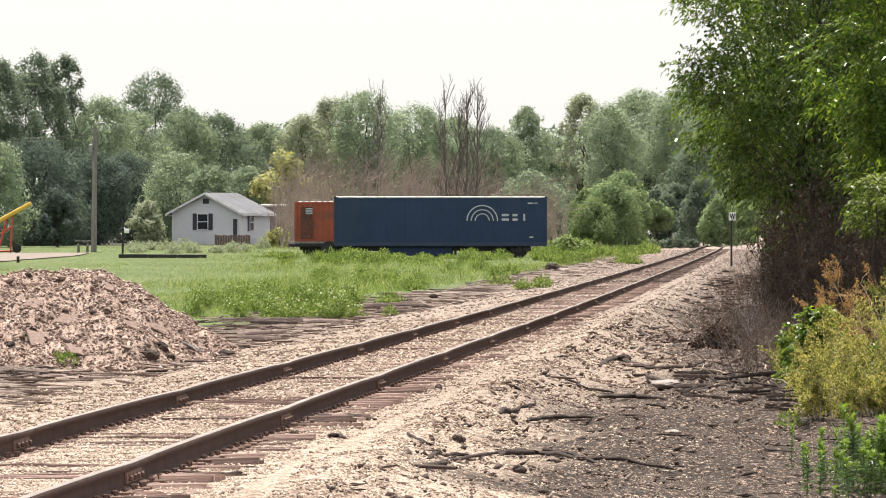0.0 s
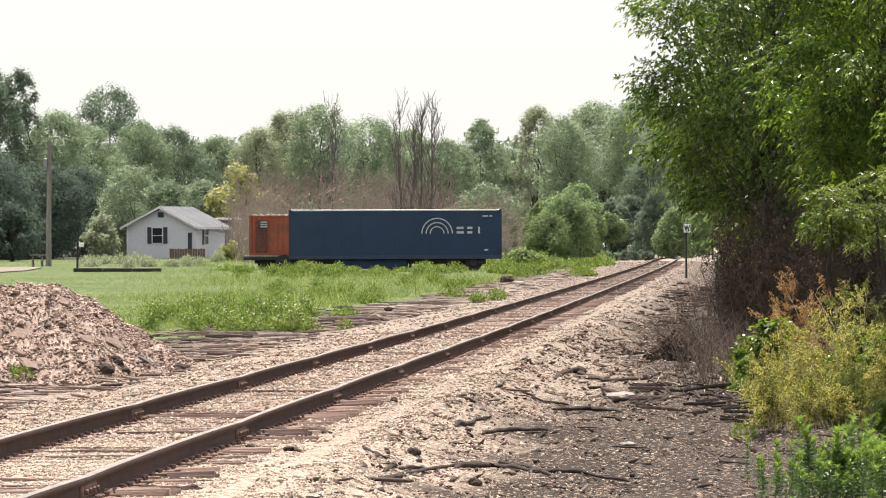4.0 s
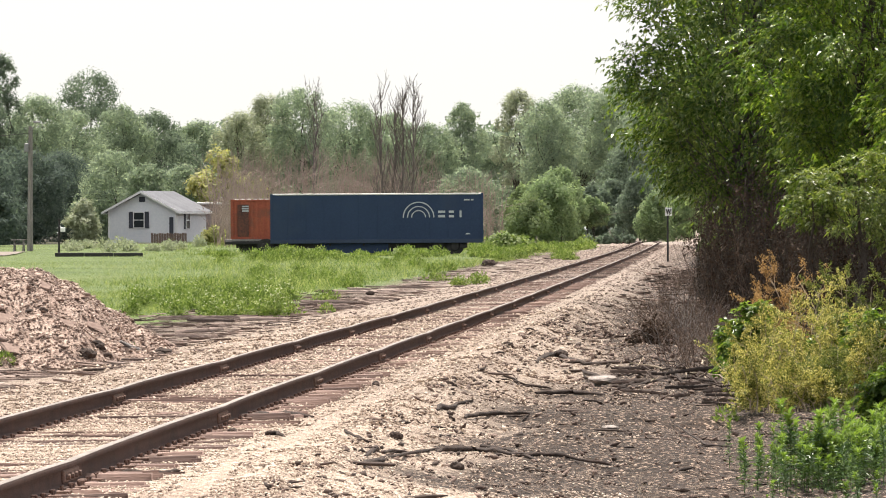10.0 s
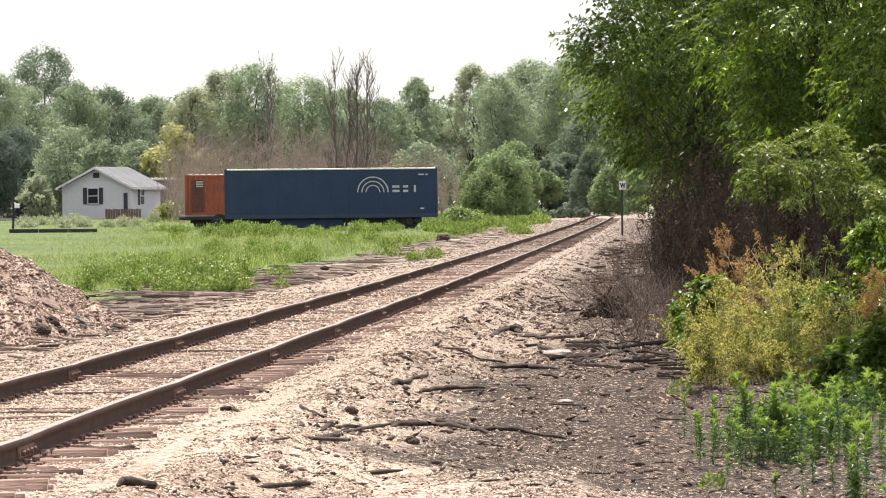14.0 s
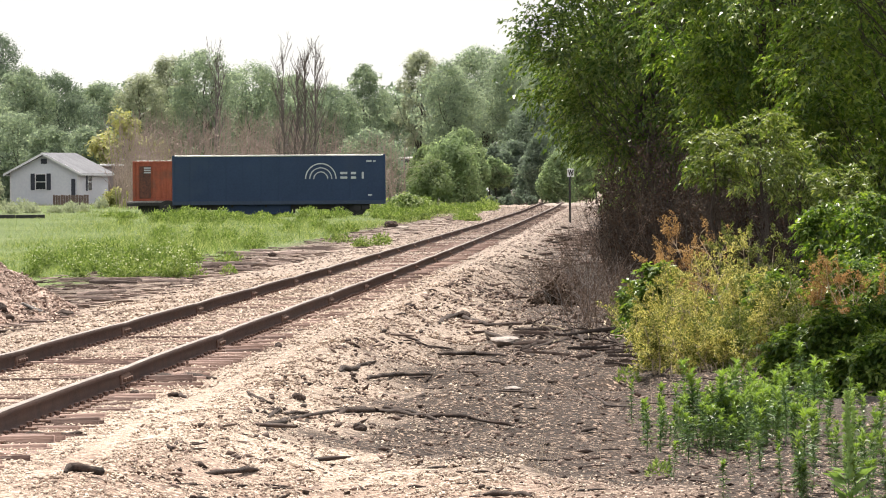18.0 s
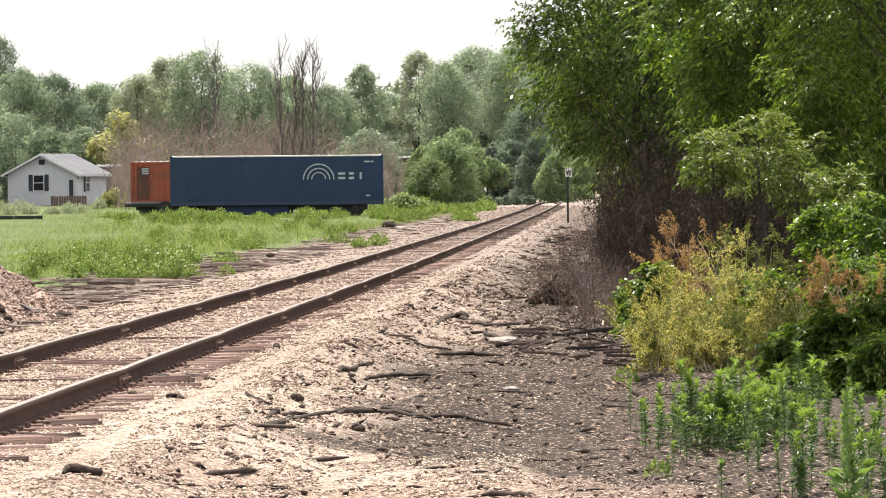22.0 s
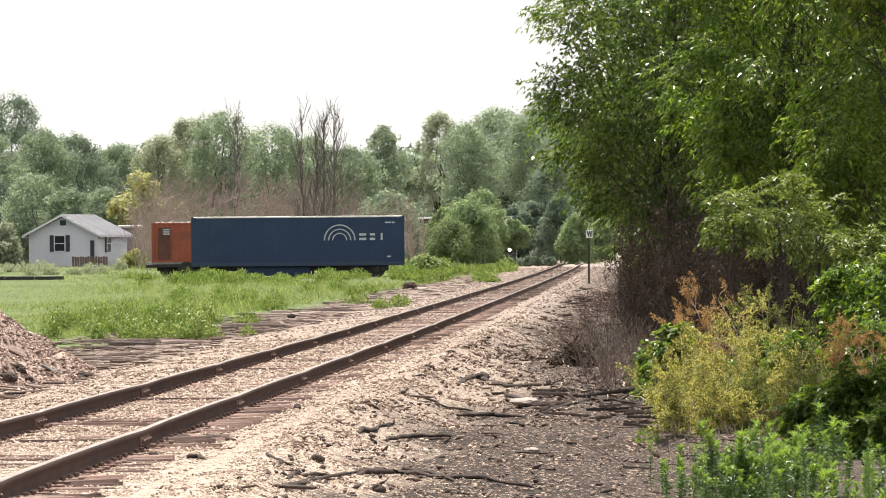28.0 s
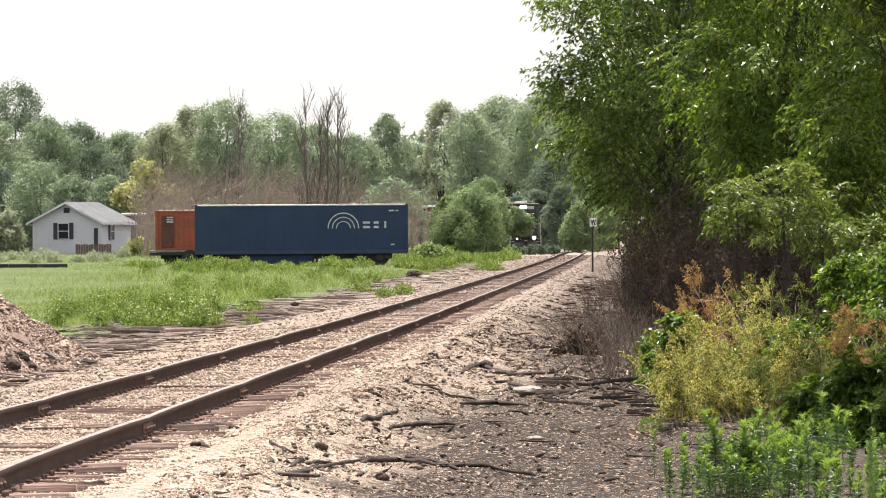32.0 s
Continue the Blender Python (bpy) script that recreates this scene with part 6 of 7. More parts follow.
for u, d, top, rad, low, seed in ((1550, 77, 305, 0.48, 0.68, 620), (1635, 76, 268, 0.58, 0.64, 621), (1700, 77, 300, 0.5, 0.58, 622), (1775, 72, 372, 0.5, 0.35, 623)):
    leafy("sapling", "sapling", u, d, top, rad, M_LEAF_WILLOW, T_SAP, seed, low, 26, 0.19, 11, 9, 0.075, 0.32, 0.25, 0.05)
S_UND = "dense dark undergrowth below the trees"
for i, (u, d, top) in enumerate(((1460, 160, 320), (1510, 150, 310), (1560, 128, 290), (1630, 122, 280), (1700, 112, 270), (1780, 104, 260), (1860, 98, 250), (1480, 190, 300))):
    leafy("bush", "bush", u, d, top, 62 / F * d * 1.3, M_LEAF_NEAR, S_UND, 650 + i, 0.02, 26, 0.36, 12, 10, 0.13)
S_GRN = "dense dark green shrub at the wood edge"
for i, (u, d, top, hw) in enumerate(((1440, 70, 540, 40), (1412, 72, 572, 30), (1655, 65, 560, 48), (1530, 66, 600, 60), (1470, 65, 640, 34), (1600, 67, 560, 44), (1700, 57, 655, 62), (1770, 56, 625, 75), (1850, 57, 600, 75), (1810, 54, 690, 60), (1880, 54, 660, 70),
                                     (1760, 70, 420, 80), (1830, 68, 430, 90), (1800, 66, 520, 80), (1880, 64, 540, 80))):
    leafy("bush", "bush", u, d, top, hw / F * d, M_LEAF_NEAR, S_GRN, 680 + i, 0.02, 46, 0.17, 14, 10, 0.07, 0.45)


def dead_thicket(u, d, top, hw, seed, stems=60):
    """Shaded dead brush: many thin crooked stems with withered leaves on them."""
    r = np.random.default_rng(seed)
    x0 = at(u, d)
    z0 = gz(x0, d) - 0.03
    h, w = up(top, d) - z0, hw / F * d
    t = tagged(new("shrub"), "dead brown brush in the shade under trees", "shrub")
    t.location = (x0, d, z0)
    paths, P = [], []
    for i in range(stems):
        a = np.array([r.uniform(-0.8, 0.8) * w, r.uniform(-1.2, 1.2) * w, 0])
        b = np.array([a[0] * 1.2 + r.normal(0, 0.45 * w), a[1] + r.normal(0, 0.3 * w), h * r.uniform(0.3, 1.0)])
        path = branch_path(a, b, 0.009, 0.004, r, 5, 0.16)
        paths.append(path)
        for j in range(4):
            q = path[1 + j % 4][0]
            e = q + np.array([r.normal(0, 0.3 * w), r.normal(0, 0.3 * w), r.uniform(-0.05, 0.25) * h])
            paths.append(branch_path(q, e, 0.005, 0.002, r, 4, 0.15))
            P.append(q + (e - q) * r.uniform(0.1, 1.0, (14, 1)) + r.normal(0, 0.05, (14, 3)))
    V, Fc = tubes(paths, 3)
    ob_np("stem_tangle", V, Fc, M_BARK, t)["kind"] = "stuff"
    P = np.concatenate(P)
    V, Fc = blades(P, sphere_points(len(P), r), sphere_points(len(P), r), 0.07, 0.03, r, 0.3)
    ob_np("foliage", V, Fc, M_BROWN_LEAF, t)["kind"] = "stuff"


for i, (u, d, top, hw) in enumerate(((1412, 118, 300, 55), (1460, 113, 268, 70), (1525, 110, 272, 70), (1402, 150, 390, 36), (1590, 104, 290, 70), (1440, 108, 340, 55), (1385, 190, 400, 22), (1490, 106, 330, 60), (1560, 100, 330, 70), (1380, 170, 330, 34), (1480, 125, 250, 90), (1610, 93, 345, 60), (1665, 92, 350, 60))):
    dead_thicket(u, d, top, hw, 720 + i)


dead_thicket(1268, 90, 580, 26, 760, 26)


def plume_shrub(u, d, top, hw, material, label, seed, stems, forks, needle, bushy, lean=0.0, dense=30, thick=0.009):
    """A weed of forking pale stems whose tips carry feathery plumes of tiny leaves."""
    r = np.random.default_rng(seed)
    x0 = at(u, d)
    z0 = gz(x0, d) - 0.03
    h, w = up(top, d) - z0, hw / F * d
    t = tagged(new("shrub"), label, "shrub")
    t.location = (x0, d, z0)
    paths, P, D = [], [], []
    for i in range(stems):
        a = np.array([r.uniform(-0.5, 0.5) * w + 0.5 * lean * w, r.uniform(-0.7, 0.7) * w, 0])
        e = np.array([a[0] * 1.4 + r.normal(0, 0.35 * w) - lean * w, a[1] * 1.2 + r.normal(0, 0.3 * w), 0])
        e[2] = h * r.uniform(0.3, 1.0) ** 0.6 * max(0.4, 1 - 0.4 * (e[0] / w) ** 2)
        main = branch_path(a, e, thick, thick * 0.4, r, 6, 0.2)
        paths.append(main)
        for f in range(forks):
            q = main[int(r.integers(1, 6))][0]
            b = q + np.array([r.normal(-0.08 * lean, 0.26 * w), r.normal(0, 0.22 * w), r.uniform(-0.02, 0.26) * h])
            twig = branch_path(q, b, thick * 0.5, thick * 0.18, r, 4, 0.15)
            paths.append(twig)
            for g in range(bushy):
                s0 = twig[int(r.integers(1, 4))][0]
                ax = (b - q) / (np.linalg.norm(b - q) + 1e-6) + r.normal(0, 0.5, 3) + np.array([-0.4 * lean, 0, 0.15])
                ax /= np.linalg.norm(ax)
                L = 0.17 * r.uniform(0.5, 1.4)
                k = dense
                tt = r.uniform(0, 1, (k, 1))
                P.append(s0 + ax * L * tt + r.normal(0, 0.022, (k, 3)) * (1.2 - tt))
                D.append(ax * 0.6 + r.normal(0, 0.7, (k, 3)))
    V, Fc = tubes(paths, 4)
    ob_np("stem_tangle", V, Fc, M_PALETWIG, t, "pale dry forking stems")["kind"] = "stuff"
    P, D = np.concatenate(P), np.concatenate(D)
    V, Fc = blades(P, D, UP + r.normal(0, 0.5, P.shape), needle, needle * 0.36, r, 0.1)
    ob_np("foliage", V, Fc, material, t)["kind"] = "stuff"
    return t


S_YEL = "yellowing feathery weeds with thin dry stems"
S_ORG = "dried orange-brown weeds with pale forking stems"
S_LIM = "feathery green weeds with thin pale stems"
for i, (u, d, top, hw, mat, lab, stems, forks, bushy, lean) in enumerate([
        (1478, 62, 575, 62, M_SICK, S_YEL, 9, 6, 3, 0.4), (1540, 64, 548, 66, M_SICK, S_YEL, 10, 6, 3, 0.4), (1600, 65, 560, 60, M_SICK, S_YEL, 8, 6, 3, 0.3),
        (1450, 59, 630, 40, M_SICK, S_YEL, 6, 5, 3, 0.3), (1520, 60, 625, 60, M_SICK, S_YEL, 8, 6, 3, 0.3), (1585, 61, 640, 50, M_LIME, S_LIM, 9, 6, 4, 0.1),
        (1492, 74, 508, 58, M_ORANGE_WEED, S_ORG, 10, 5, 5, 0.9), (1540, 75, 488, 58, M_ORANGE_WEED, S_ORG, 9, 4, 1, 0.9), (1590, 73, 505, 55, M_LIME, S_LIM, 8, 5, 3, 0.4),
        (1640, 70, 530, 55, M_LIME, S_LIM, 8, 5, 3, 0.3), (1740, 63, 520, 50, M_ORANGE_WEED, S_ORG, 8, 5, 4, 0.2), (1815, 63, 540, 45, M_ORANGE_WEED, S_ORG, 5, 4, 3, 0.2), (1690, 62, 580, 50, M_LIME, S_LIM, 8, 5, 3, 0.2),
        (1395, 74, 620, 30, M_LIME, S_LIM, 6, 4, 2, 0.2), (1640, 63, 590, 52, M_SICK, S_YEL, 8, 6, 3, 0.3), (1590, 70, 520, 50, M_SICK, S_YEL, 6, 5, 2, 0.4)]):
    plume_shrub(u, d, top, hw, mat, lab, 740 + i, stems, forks, 0.027 if mat is M_ORANGE_WEED else 0.034, bushy + 1, lean, 52)

make_brush("pale_twigs", 1690, 1880, 62, 66, 520, 10, M_PALETWIG, "pale bare crooked twigs among dried weeds", 436, 0.9, 0.007, 5)
make_brush("dead_stalks", 1285, 1430, 72, 125, 535, 380, M_DRYSTALK, "tangle of dead grey-brown stalks on the ground", 435, 1.6, 0.007, 4)
make_brush("dead_stalks", 1235, 1385, 98, 140, 528, 260, M_DRYSTALK, "dead brown stalks beside the ballast", 440, 1.4, 0.007, 4)
make_brush("dead_stalks", 1275, 1390, 140, 230, 482, 260, M_DRYSTALK, "dead brown stalks beside the ballast", 441, 1.0, 0.01, 4)
make_brush("dry_stems", 1285, 1400, 74, 120, 510, 60, M_GREYWOOD, "thin grey dry stems beside the track", 431, 0.6, 0.006, 4)
make_brush("dry_stems", 1340, 1560, 100, 112, 330, 60, M_DRYSTALK, "thin dead brown stems under the trees", 432, 1.2, 0.007, 4)
make_brush("dry_stems", 1340, 1400, 130, 240, 455, 160, M_BARK, "thin dead brown stems beside the track", 433, 0.5, 0.012, 3)


make_brush("dry_stems", 1205, 1300, 37.5, 42, 790, 9, M_PALETWIG, "thin pale dry stems on bare gravel", 438, 1.3, 0.0025, 4)
make_brush("dry_stems", 1410, 1470, 46, 52, 700, 10, M_PALETWIG, "thin pale dry stems beside green weeds", 439, 0.9, 0.003, 3)


def horseweed_mesh(seed, h, whorls):
    r = np.random.default_rng(seed)
    n = whorls * 7
    t = np.sort(r.uniform(0.05, 1.0, n) ** 0.75)
    a = np.arange(n) * 2.4 + r.normal(0, 0.3, n)
    pos = np.stack([0.012 * np.sin(t * 5), 0.012 * np.cos(t * 4), t * h], 1)
    rise = 0.35 + 1.1 * t ** 3
    out = np.stack([np.cos(a), np.sin(a), rise], 1) + r.normal(0, 0.15, (n, 3))
    V, Fc = blades(pos, out, UP + r.normal(0, 0.3, (n, 3)), 0.12, 0.026, r, 0.3)
    V2, F2 = tubes([[(np.array([0.012 * math.sin(k / 5 * 5), 0.012 * math.cos(k / 5 * 4), k / 5 * h]), 0.006 * (1.2 - k / 6)) for k in range(6)]], 5)
    return (V, Fc), (V2, F2), int((t < 0.82).sum())


def build_horseweed():
    r = np.random.default_rng(61)
    protos = []
    for i in range(6):
        (V, Fc), (V2, F2), k = horseweed_mesh(60 + i, 0.55 + 0.07 * i, 13 + i)
        p = tagged(new("horseweed"), "bright green upright horseweed with narrow leaves", "weed", group="green weeds at the track side")
        ob_np("leaves", V[:k * 4], Fc[:k], M_HORSEWEED, p)["kind"] = "stuff"
        ob_np("young_leaves", V[k * 4:], Fc[k:] - k * 4, M_SHOOT, p, "light green young leaves")["kind"] = "stuff"
        ob_np("stem", V2, F2, M_HORSEWEED, p)
        protos.append(p)
    spots = []
    for i in range(60):
        v = r.uniform(880, 985)
        spots.append((r.uniform(np.interp(v, [880, 985], [1540, 1640]), 1900), v))
    spots += [(1590 + r.normal(0, 75), r.uniform(835, 885)) for _ in range(150)]
    spots += [(r.uniform(1445, 1760), r.uniform(830, 880)) for _ in range(40)]
    spots += [(r.uniform(1540, 1740), r.uniform(800, 840)) for _ in range(40)]
    spots += [(1470, 925), (1475, 930), (1700, 960), (1710, 965), (1690, 965), (1500, 895), (1520, 900), (1560, 980), (1845, 880), (1835, 900)]
    for i, (u, v) in enumerate(spots):
        x, y, z = ground_hit(u, v)
        m = Matrix.Translation((x, y, z - 0.02)) @ Matrix.Rotation(r.uniform(0, 6.28), 4, "Z") @ Matrix.Rotation(r.normal(0, 0.06), 4, "X") @ Matrix.Scale(r.uniform(0.55, 0.88) * (0.45 if 1465 <= u <= 1476 else 1), 4)
        if i < 6:
            protos[i].matrix_basis = m
        else:
            copy_thing(protos[int(r.integers(6))], m)


build_horseweed()


def build_mullein():
    r = np.random.default_rng(71)
    x, y, z = ground_hit(1787, 984)
    m = tagged(new("mullein"), "tall pale green mullein flower spike with felted leaves", "weed")
    m.location = (x, y, z)
    h = 0.70
    V, Fc = tubes([[(np.array([0.01 * math.sin(k), 0, h * (0.25 + 0.75 * k / 6)]), 0.020 * (1.15 - 0.1 * k)) for k in range(7)]], 9)
    ob_np("flower_spike", V, Fc, M_MULLEIN, m, "knobbly pale green spike", smooth=True)
    n = 420
    t, a = r.uniform(0.28, 1.0, n), r.uniform(0, 6.28, n)
    pos = np.stack([np.cos(a) * 0.02, np.sin(a) * 0.02, t * h], 1)
    V, Fc = leaf_quads(pos, np.stack([np.cos(a), np.sin(a), 0.5 + 0 * a], 1), 0.022, 0.014, r, 0, 0.3)
    ob_np("bud_cover", V, Fc, M_MULLEIN, m)["kind"] = "stuff"
    n = 30
    t, a = r.uniform(0.0, 0.3, n), r.uniform(0, 6.28, n)
    pos = np.stack([np.cos(a) * 0.015, np.sin(a) * 0.015, t * h], 1)
    V, Fc = leaf_quads(pos, np.stack([np.cos(a), np.sin(a), 0.7 + 0 * a], 1), 0.13, 0.04, r, 0, 0.25)
    ob_np("leaves", V, Fc, M_MULLEIN, m)["kind"] = "stuff"


M_MULLEIN = leaf_mat("mullein_felt", [(0.2, (0.16, 0.25, 0.08)), (0.5, (0.23, 0.34, 0.12)), (0.8, (0.33, 0.43, 0.18))], 0.8, 0.3, patch=8.0)
build_mullein()


# ---- grass field ----
def build_grass():
    r = np.random.default_rng(81)
    P, H = [], []
    for n, y0, y1, h in ((7000, 112, 170, 0.27), (16000, 165, 345, 0.31), (4500, 345, 470, 0.36)):
        y = y0 + (y1 - y0) * r.random(n)
        lo, hi = at(-40, 1.0) * y, track_x(y) - np.interp(y, [110, 160, 257, 380, 410], [8.4, 7.4, 5.6, 3.6, 4])
        x = lo + (hi - lo) * r.random(n)
        yard = (x < np.interp(y, [296, 325, 345, 366, 370], [at(-6, 300), at(70, 325), at(135, 345), at(160, 366), -99])) & (y > 298) & (y < 368)
        keep = ~yard
        x, y = x[keep], y[keep]
        P.append(np.stack([x, y, ground_z(x, y) - 0.02], 1))
        H.append(h * (0.55 + 0.9 * np.clip(lat1(x * 0.25, y * 0.12) + 0.5, 0, 1)) * r.uniform(0.5, 1.2, len(x)) * np.where((y > 290) & (y < 336), 0.65, 1.0) * np.interp(x / y + 0.004 * lat2(x * 0.2, y * 0.05), [at(230, 1.0), at(480, 1.0)], [0.38, 1.0]))
    P, H = np.concatenate(P), np.concatenate(H)
    k = 5
    pos = np.repeat(P, k, 0) + r.normal(0, 0.13, (len(P) * k, 3)) * np.array([1, 1, 0])
    hh = np.repeat(H, k) * r.uniform(0.6, 1.2, len(pos))
    out = np.stack([r.normal(0, 0.65, len(pos)), r.normal(0, 0.65, len(pos)), np.ones(len(pos))], 1)
    V, Fc = leaf_quads(pos, out, 1.0, 0.05, r, 0, 0.05)
    V = V.reshape(-1, 4, 3)
    V = pos[:, None] + (V - pos[:, None]) * np.stack([hh, hh, hh], 1)[:, None] * np.array([1, 1, 1])
    ob = ob_np("meadow_grass", V.reshape(-1, 3), Fc, M_GRASS)
    tagged(ob, "bright green unmown meadow grass", "grass", kind="stuff")


build_grass()


def build_weeds():
    """Leafy weeds along the field's edge, and on the dirt."""
    r = np.random.default_rng(91)
    lab = "leafy bright green weed clump at the field edge"
    lab_fl = "leafy green weed clump dotted with whitish flowers"
    spots = [(r.uniform(335, 640), r.uniform(535, 566), r.uniform(16, 46), r.uniform(18, 34)) for _ in range(42)]
    flowering = len(spots)
    spots += [(r.uniform(300, 700), r.uniform(530, 545), r.uniform(20, 40), r.uniform(20, 34)) for _ in range(14)]
    spots += [(r.uniform(560, 1000), r.uniform(478, 520), r.uniform(15, 28), r.uniform(16, 30)) for _ in range(24)]
    spots += [(r.uniform(820, 1160), r.uniform(446, 470), r.uniform(10, 26), r.uniform(16, 26)) for _ in range(30)]
    spots += [(r.uniform(470, 830), r.uniform(455, 470), r.uniform(6, 13), r.uniform(14, 24)) for _ in range(26)]
    spots += [(r.uniform(230, 470), r.uniform(440, 452), r.uniform(10, 24), r.uniform(12, 20)) for _ in range(16)]
    spots += [(r.uniform(556, 700), r.uniform(462, 470), r.uniform(16, 27), r.uniform(12, 20)) for _ in range(16)]
    for k in np.linspace(0, 1, 30):
        spots.append((950 + 206 * k + r.uniform(-6, 6), 462 - 14 * k + r.uniform(-4, 3), r.uniform(13, 20) * (1 - 0.3 * k), r.uniform(11, 18)))
    for i, (u, v, hpx, wpx) in enumerate(spots):
        x, y, z = ground_hit(u, v)
        hgt, w = hpx / F * y, wpx / F * y
        n = 420
        q = sphere_points(n, r) * r.uniform(0.3, 1, (n, 1))
        q[:, 2] = np.abs(q[:, 2])
        pos = q * np.array([w, w, hgt])
        V, Fc = leaf_quads(pos, q + np.array([0, 0, 0.5]), 0.046 * y / 130 + 0.03, 0.02 * y / 130 + 0.014, r, 0, 0.7)
        t = tagged(new("weed_clump"), lab_fl if i < flowering else lab, "weed", group="weeds along the field edge")
        t.location = (x, y, z)
        ob_np("leaves", V, Fc, M_LEAF_GREY if v < 453 and u < 480 else M_WEED, t)["kind"] = "stuff"
        if i < flowering:
            top = pos[np.argsort(-pos[:, 2] + r.normal(0, 0.5 * hgt, n))[:18]]
            V, Fc = blades(top + UP * 0.04, sphere_points(len(top), r), UP + r.normal(0, 0.4, top.shape), 0.06, 0.055, r, 0.0)
            ob_np("blossom", V, Fc, M_FLOWER, t, "tiny whitish flower heads")["kind"] = "stuff"
        sp = [branch_path((r.normal(0, 0.1 * w), 0, -0.03), p, 0.008, 0.004, r, 3) for p in pos[:14]]
        V, Fc = tubes(sp, 3)
        ob_np("stem_tangle", V, Fc, M_WEED, t)["kind"] = "stuff"
    for u, v in ((105, 650), (120, 652), (212, 648), (220, 645), (345, 640), (690, 560), (1395, 760), (1450, 925)):
        x, y, z = ground_hit(u, v)
        n = 120
        k = min(1.0, y / 75)
        q = sphere_points(n, r) * np.array([0.14, 0.14, 0.18]) * k
        q[:, 2] = np.abs(q[:, 2])
        V, Fc = leaf_quads(q, q * 5 + np.array([0, 0, 0.5]), 0.08 * k, 0.026 * k, r, 0, 0.5)
        t = tagged(ob_np("weed", V, Fc, M_WEED), "small green weed sprouting in the rubble", "weed")
        t.location = (x, y, z)


build_weeds()


# ---- the train ----
def build_locomotive():
    """Front at y = 0, facing -y; the rail's top is z = 0."""
    t = tagged(new("locomotive"), "dark diesel locomotive with lit headlight and ditch lights", "locomotive")
    part("underframe", box(-1.5, 0.6, 1.05, 1.5, 17.5, 1.35, 0.03), M_BLACK, t)
    part("walkway", box(-1.55, 0.3, 1.353, 1.55, 17.6, 1.42, 0.01), M_LOCO, t)
    part("pilot", box(-1.45, 0.35, 0.35, 1.45, 0.55, 1.05, 0.03), M_BLACK, t)
    bm = bmesh.new()
    for s in (-1, 1):
        vs = [bm.verts.new(p) for p in ((0, -0.15, 0.12), (s * 1.35, 0.3, 0.12), (s * 1.35, 0.34, 0.8), (0, 0.2, 0.8), (0, 0.33, 0.12), (0, 0.33, 0.8))]
        bm.faces.new((vs[0], vs[1], vs[2], vs[3])), bm.faces.new((vs[4], vs[5], vs[2], vs[1]))
        bm.faces.new((vs[3], vs[2], vs[5])), bm.faces.new((vs[0], vs[4], vs[1]))
    part("snow_plough", bm, M_BLACK, t)
    part("coupler", box(-0.14, -0.45, 0.75, 0.14, 0.4, 1.02, 0.05), M_BLACK, t)
    part("short_hood", box(-0.85, 1.3, 1.42, 0.85, 3.0, 2.75, 0.16), M_LOCO, t)
    part("cab", box(-1.5, 3.0, 1.42, 1.5, 5.2, 4.45, 0.12), M_LOCO, t)
    part("cab_roof", box(-1.55, 2.9, 4.40, 1.55, 5.3, 4.58, 0.08), M_LOCO, t)
    for x0, x1 in ((-1.3, -0.72), (-0.62, -0.08), (0.08, 0.62), (0.72, 1.3)):
        part("windshield", box(x0, 2.96, 3.05, x1, 2.993, 3.75, 0.02), M_GLASS, t)
    for s in (-1, 1):
        part("side_window", box(s * 1.5 - 0.03, 3.5, 3.0, s * 1.5 + 0.03, 4.7, 3.8, 0.02), M_GLASS, t)
        part("number_board", box(s * 0.72 - 0.32, 2.93, 4.0, s * 0.72 + 0.32, 2.99, 4.28, 0.01), M_LOCO_WHITE, t)
        part("handrail", rod((s * 1.45, 0.4, 1.42), (s * 1.45, 0.4, 2.5), 0.025), M_LOCO_WHITE, t)
        part("handrail", rod((s * 1.45, 0.4, 2.5), (s * 1.45, 2.9, 2.6), 0.025), M_LOCO_WHITE, t)
        for k in range(4):
            part("step", box(s * 1.25 - 0.2, 0.25, 0.3 + k * 0.28, s * 1.25 + 0.2, 0.6, 0.34 + k * 0.28), M_LOCO_WHITE, t)
        part("step_edge", box(s * 1.47 - 0.03, 0.25, 0.28, s * 1.47 + 0.03, 0.6, 1.42), M_LOCO_WHITE, t)
    part("headlight_box", box(-0.42, 2.86, 3.98, 0.42, 2.985, 4.36, 0.03), M_BLACK, t)
    lamps = [(-0.17, 2.84, 4.2, 0.16), (0.17, 2.84, 4.2, 0.16), (-0.82, 0.24, 1.25, 0.15), (0.82, 0.24, 1.25, 0.15)]
    for i, (x, y, z, r) in enumerate(lamps):
        part("headlight" if i < 2 else "ditch_light", rod((x, y, z), (x, y - 0.05, z), r, r, 16), M_LAMP, t, "glaring warm white lamp")
        part("lamp_housing", rod((x, y + 0.3 if i > 1 else y + 0.03, z), (x, y + 0.003, z), r + 0.04, r + 0.05, 16), M_BLACK, t)
    part("long_hood", box(-0.95, 5.2, 1.42, 0.95, 17.2, 4.35, 0.12), M_LOCO, t)
    for y in (12.0, 14.5):
        bm = bmesh.new()
        bmesh.ops.create_cone(bm, cap_ends=True, segments=20, radius1=0.6, radius2=0.55, depth=0.2)
        bmesh.ops.transform(bm, matrix=pose(0, y, 4.42), verts=bm.verts)
        part("roof_fan", bm, M_STEEL, t)
    part("exhaust_stack", box(-0.3, 9.0, 4.3, 0.3, 9.6, 4.65, 0.03), M_BLACK, t)
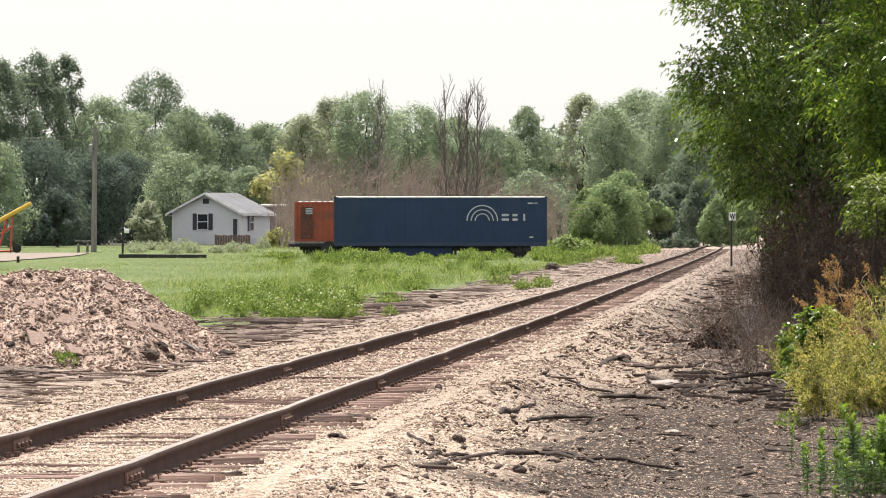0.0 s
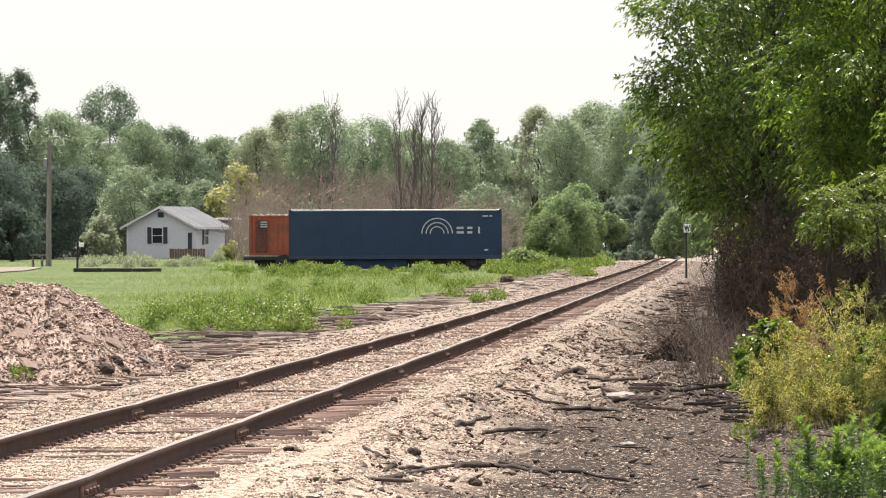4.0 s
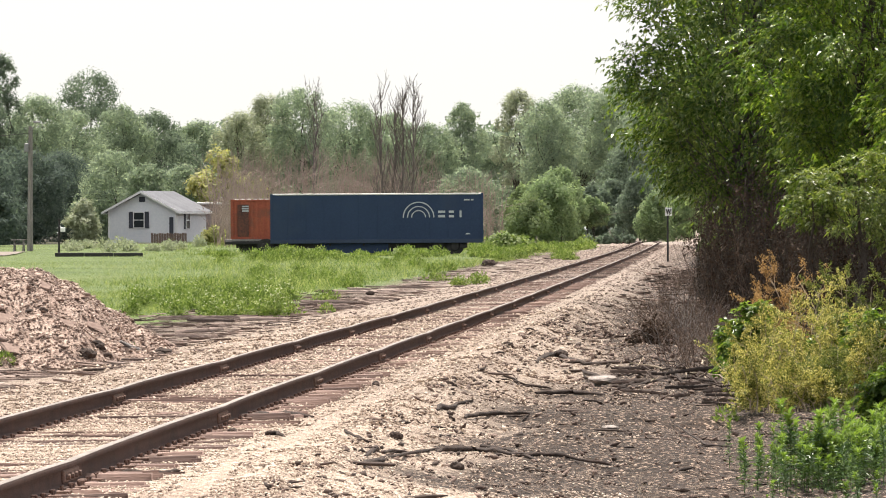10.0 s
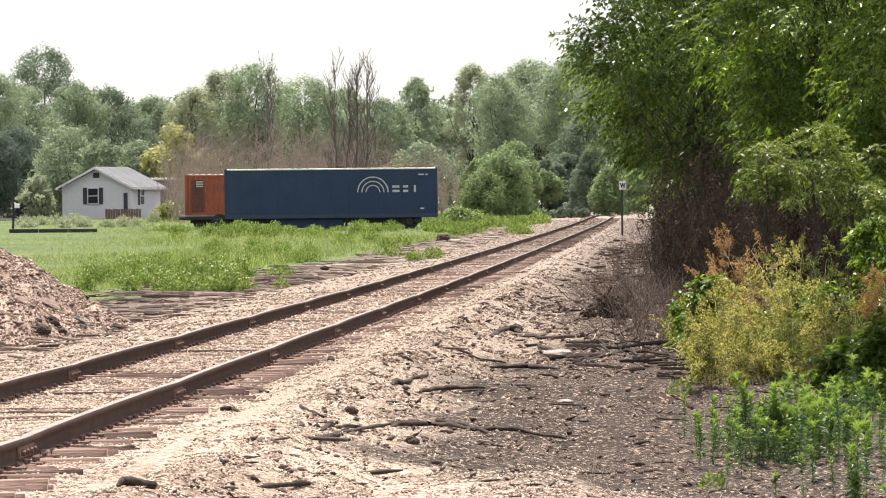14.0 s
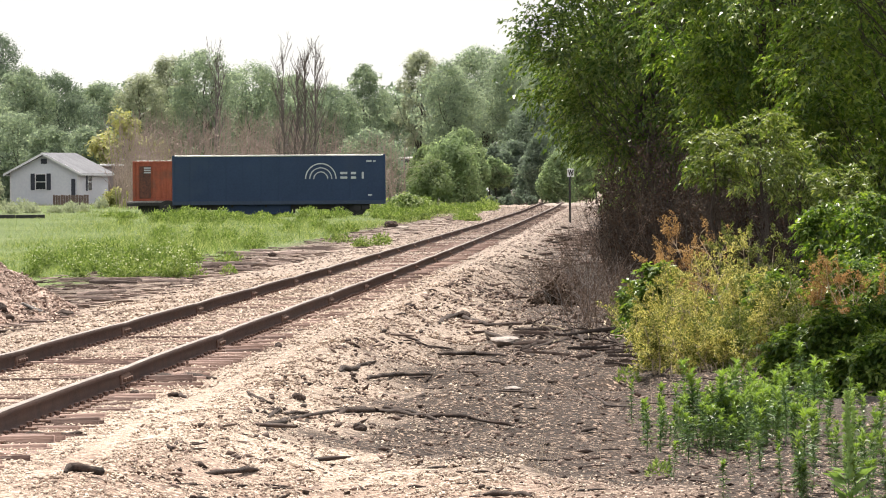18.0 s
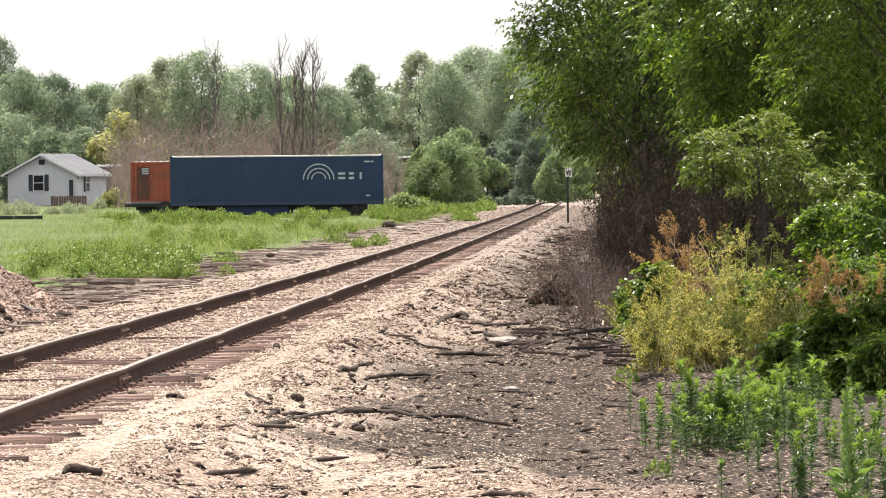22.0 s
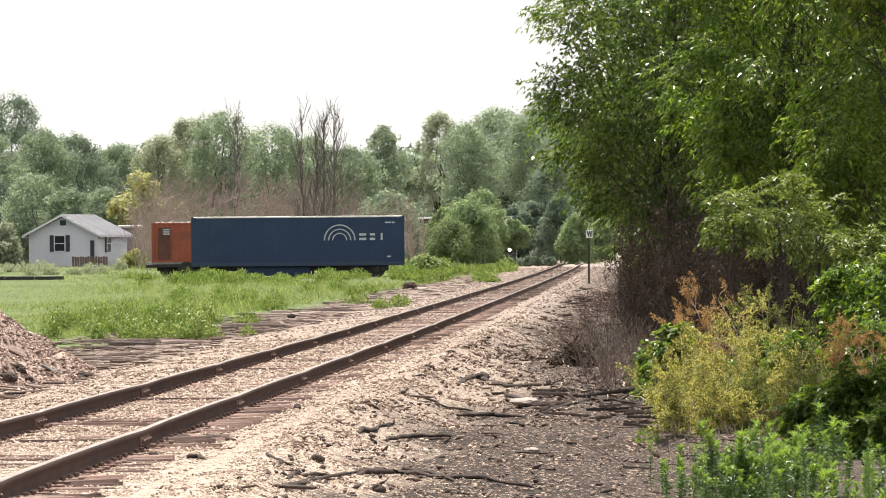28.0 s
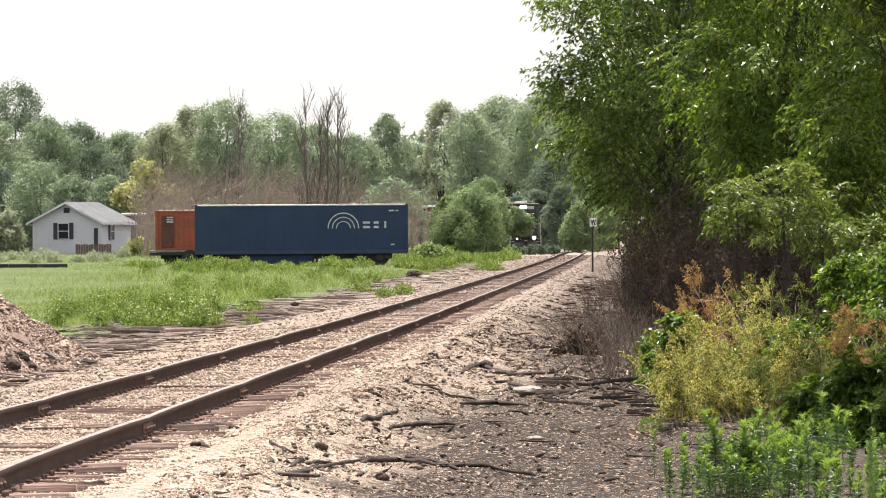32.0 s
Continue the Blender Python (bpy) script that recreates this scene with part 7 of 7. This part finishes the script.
    part("fuel_tank", box(-1.3, 7.2, 0.35, 1.3, 10.6, 1.05, 0.2), M_BLACK, t)
    for y in (3.4, 14.2):
        part("bogie_frame", box(-1.2, y - 1.7, 0.45, 1.2, y + 1.7, 0.85, 0.05), M_BLACK, t)
        for dy in (-1.3, 1.3):
            for s in (-1, 1):
                bm = bmesh.new()
                bmesh.ops.create_cone(bm, cap_ends=True, segments=24, radius1=0.5, radius2=0.5, depth=0.13)
                bmesh.ops.transform(bm, matrix=pose(s * 0.76, y + dy, 0.5, 0, 90, 0), verts=bm.verts)
                part("wheel", bm, M_STEEL, t)
    return t


locomotive = build_locomotive()


def build_freight_car():
    """A closed hopper car, front at y = 0; the rail's top is z = 0."""
    t = tagged(new("freight_car"), "dark freight car with a pale roof edge behind the locomotive", "freight car", group="cars of the train")
    part("underframe", box(-1.3, 0.3, 0.95, 1.3, 15.5, 1.2, 0.03), M_BLACK, t)
    part("body", box(-1.5, 0.9, 1.2, 1.5, 14.9, 4.7, 0.1), M_RUSTPANEL, t)
    for k in range(13):
        for s in (-1, 1):
            part("side_rib", box(s * 1.53 - 0.04, 1.2 + k * 1.1, 1.3, s * 1.53 + 0.04, 1.3 + k * 1.1, 4.6), M_RUSTPANEL, t)
    for s in (-1, 1):
        part("roof_edge", box(s * 1.45 - 0.14, 0.85, 4.703, s * 1.45 + 0.14, 14.95, 4.9, 0.03), M_WHITE, t, "pale painted edge")
        part("ladder_rail", rod((s * 1.3, 0.8, 1.2), (s * 1.3, 0.8, 4.7), 0.03), M_LOCO_WHITE, t)
    for k in range(9):
        part("rung", rod((-1.3, 0.8, 1.4 + k * 0.38), (-0.85, 0.8, 1.4 + k * 0.38), 0.02), M_LOCO_WHITE, t)
    part("roof_walk", box(-0.35, 0.9, 4.703, 0.35, 14.9, 4.82, 0.01), M_LOCO_WHITE, t)
    part("coupler", box(-0.14, -0.1, 0.75, 0.14, 0.5, 1.02, 0.04), M_BLACK, t)
    for y in (2.4, 13.4):
        part("bogie_frame", box(-1.15, y - 1.3, 0.45, 1.15, y + 1.3, 0.85, 0.05), M_BLACK, t)
        for dy in (-0.85, 0.85):
            for s in (-1, 1):
                bm = bmesh.new()
                bmesh.ops.create_cone(bm, cap_ends=True, segments=20, radius1=0.45, radius2=0.45, depth=0.13)
                bmesh.ops.transform(bm, matrix=pose(s * 0.76, y + dy, 0.45, 0, 90, 0), verts=bm.verts)
                part("wheel", bm, M_STEEL, t)
    return t


train = [(locomotive, 0.0)]
train.append((build_freight_car(), 17.2))
for k in range(1, 7):
    train.append((copy_thing(train[1][0], pose(0, 0, 0)), 17.2 + 15.0 * k))


def motions():
    for vehicle, behind in train:
        rows = []
        for i in range(33):
            y = 560.0 + 6.2 * (32 - i) + behind
            slope = (float(track_x(y + 12)) - float(track_x(y))) / 12
            rows.append((float(i), pose(float(track_x(y)), y, float(rail_z(y)), 0, 0, math.degrees(-math.atan(slope)))))
        walk(vehicle, rows)


motions()
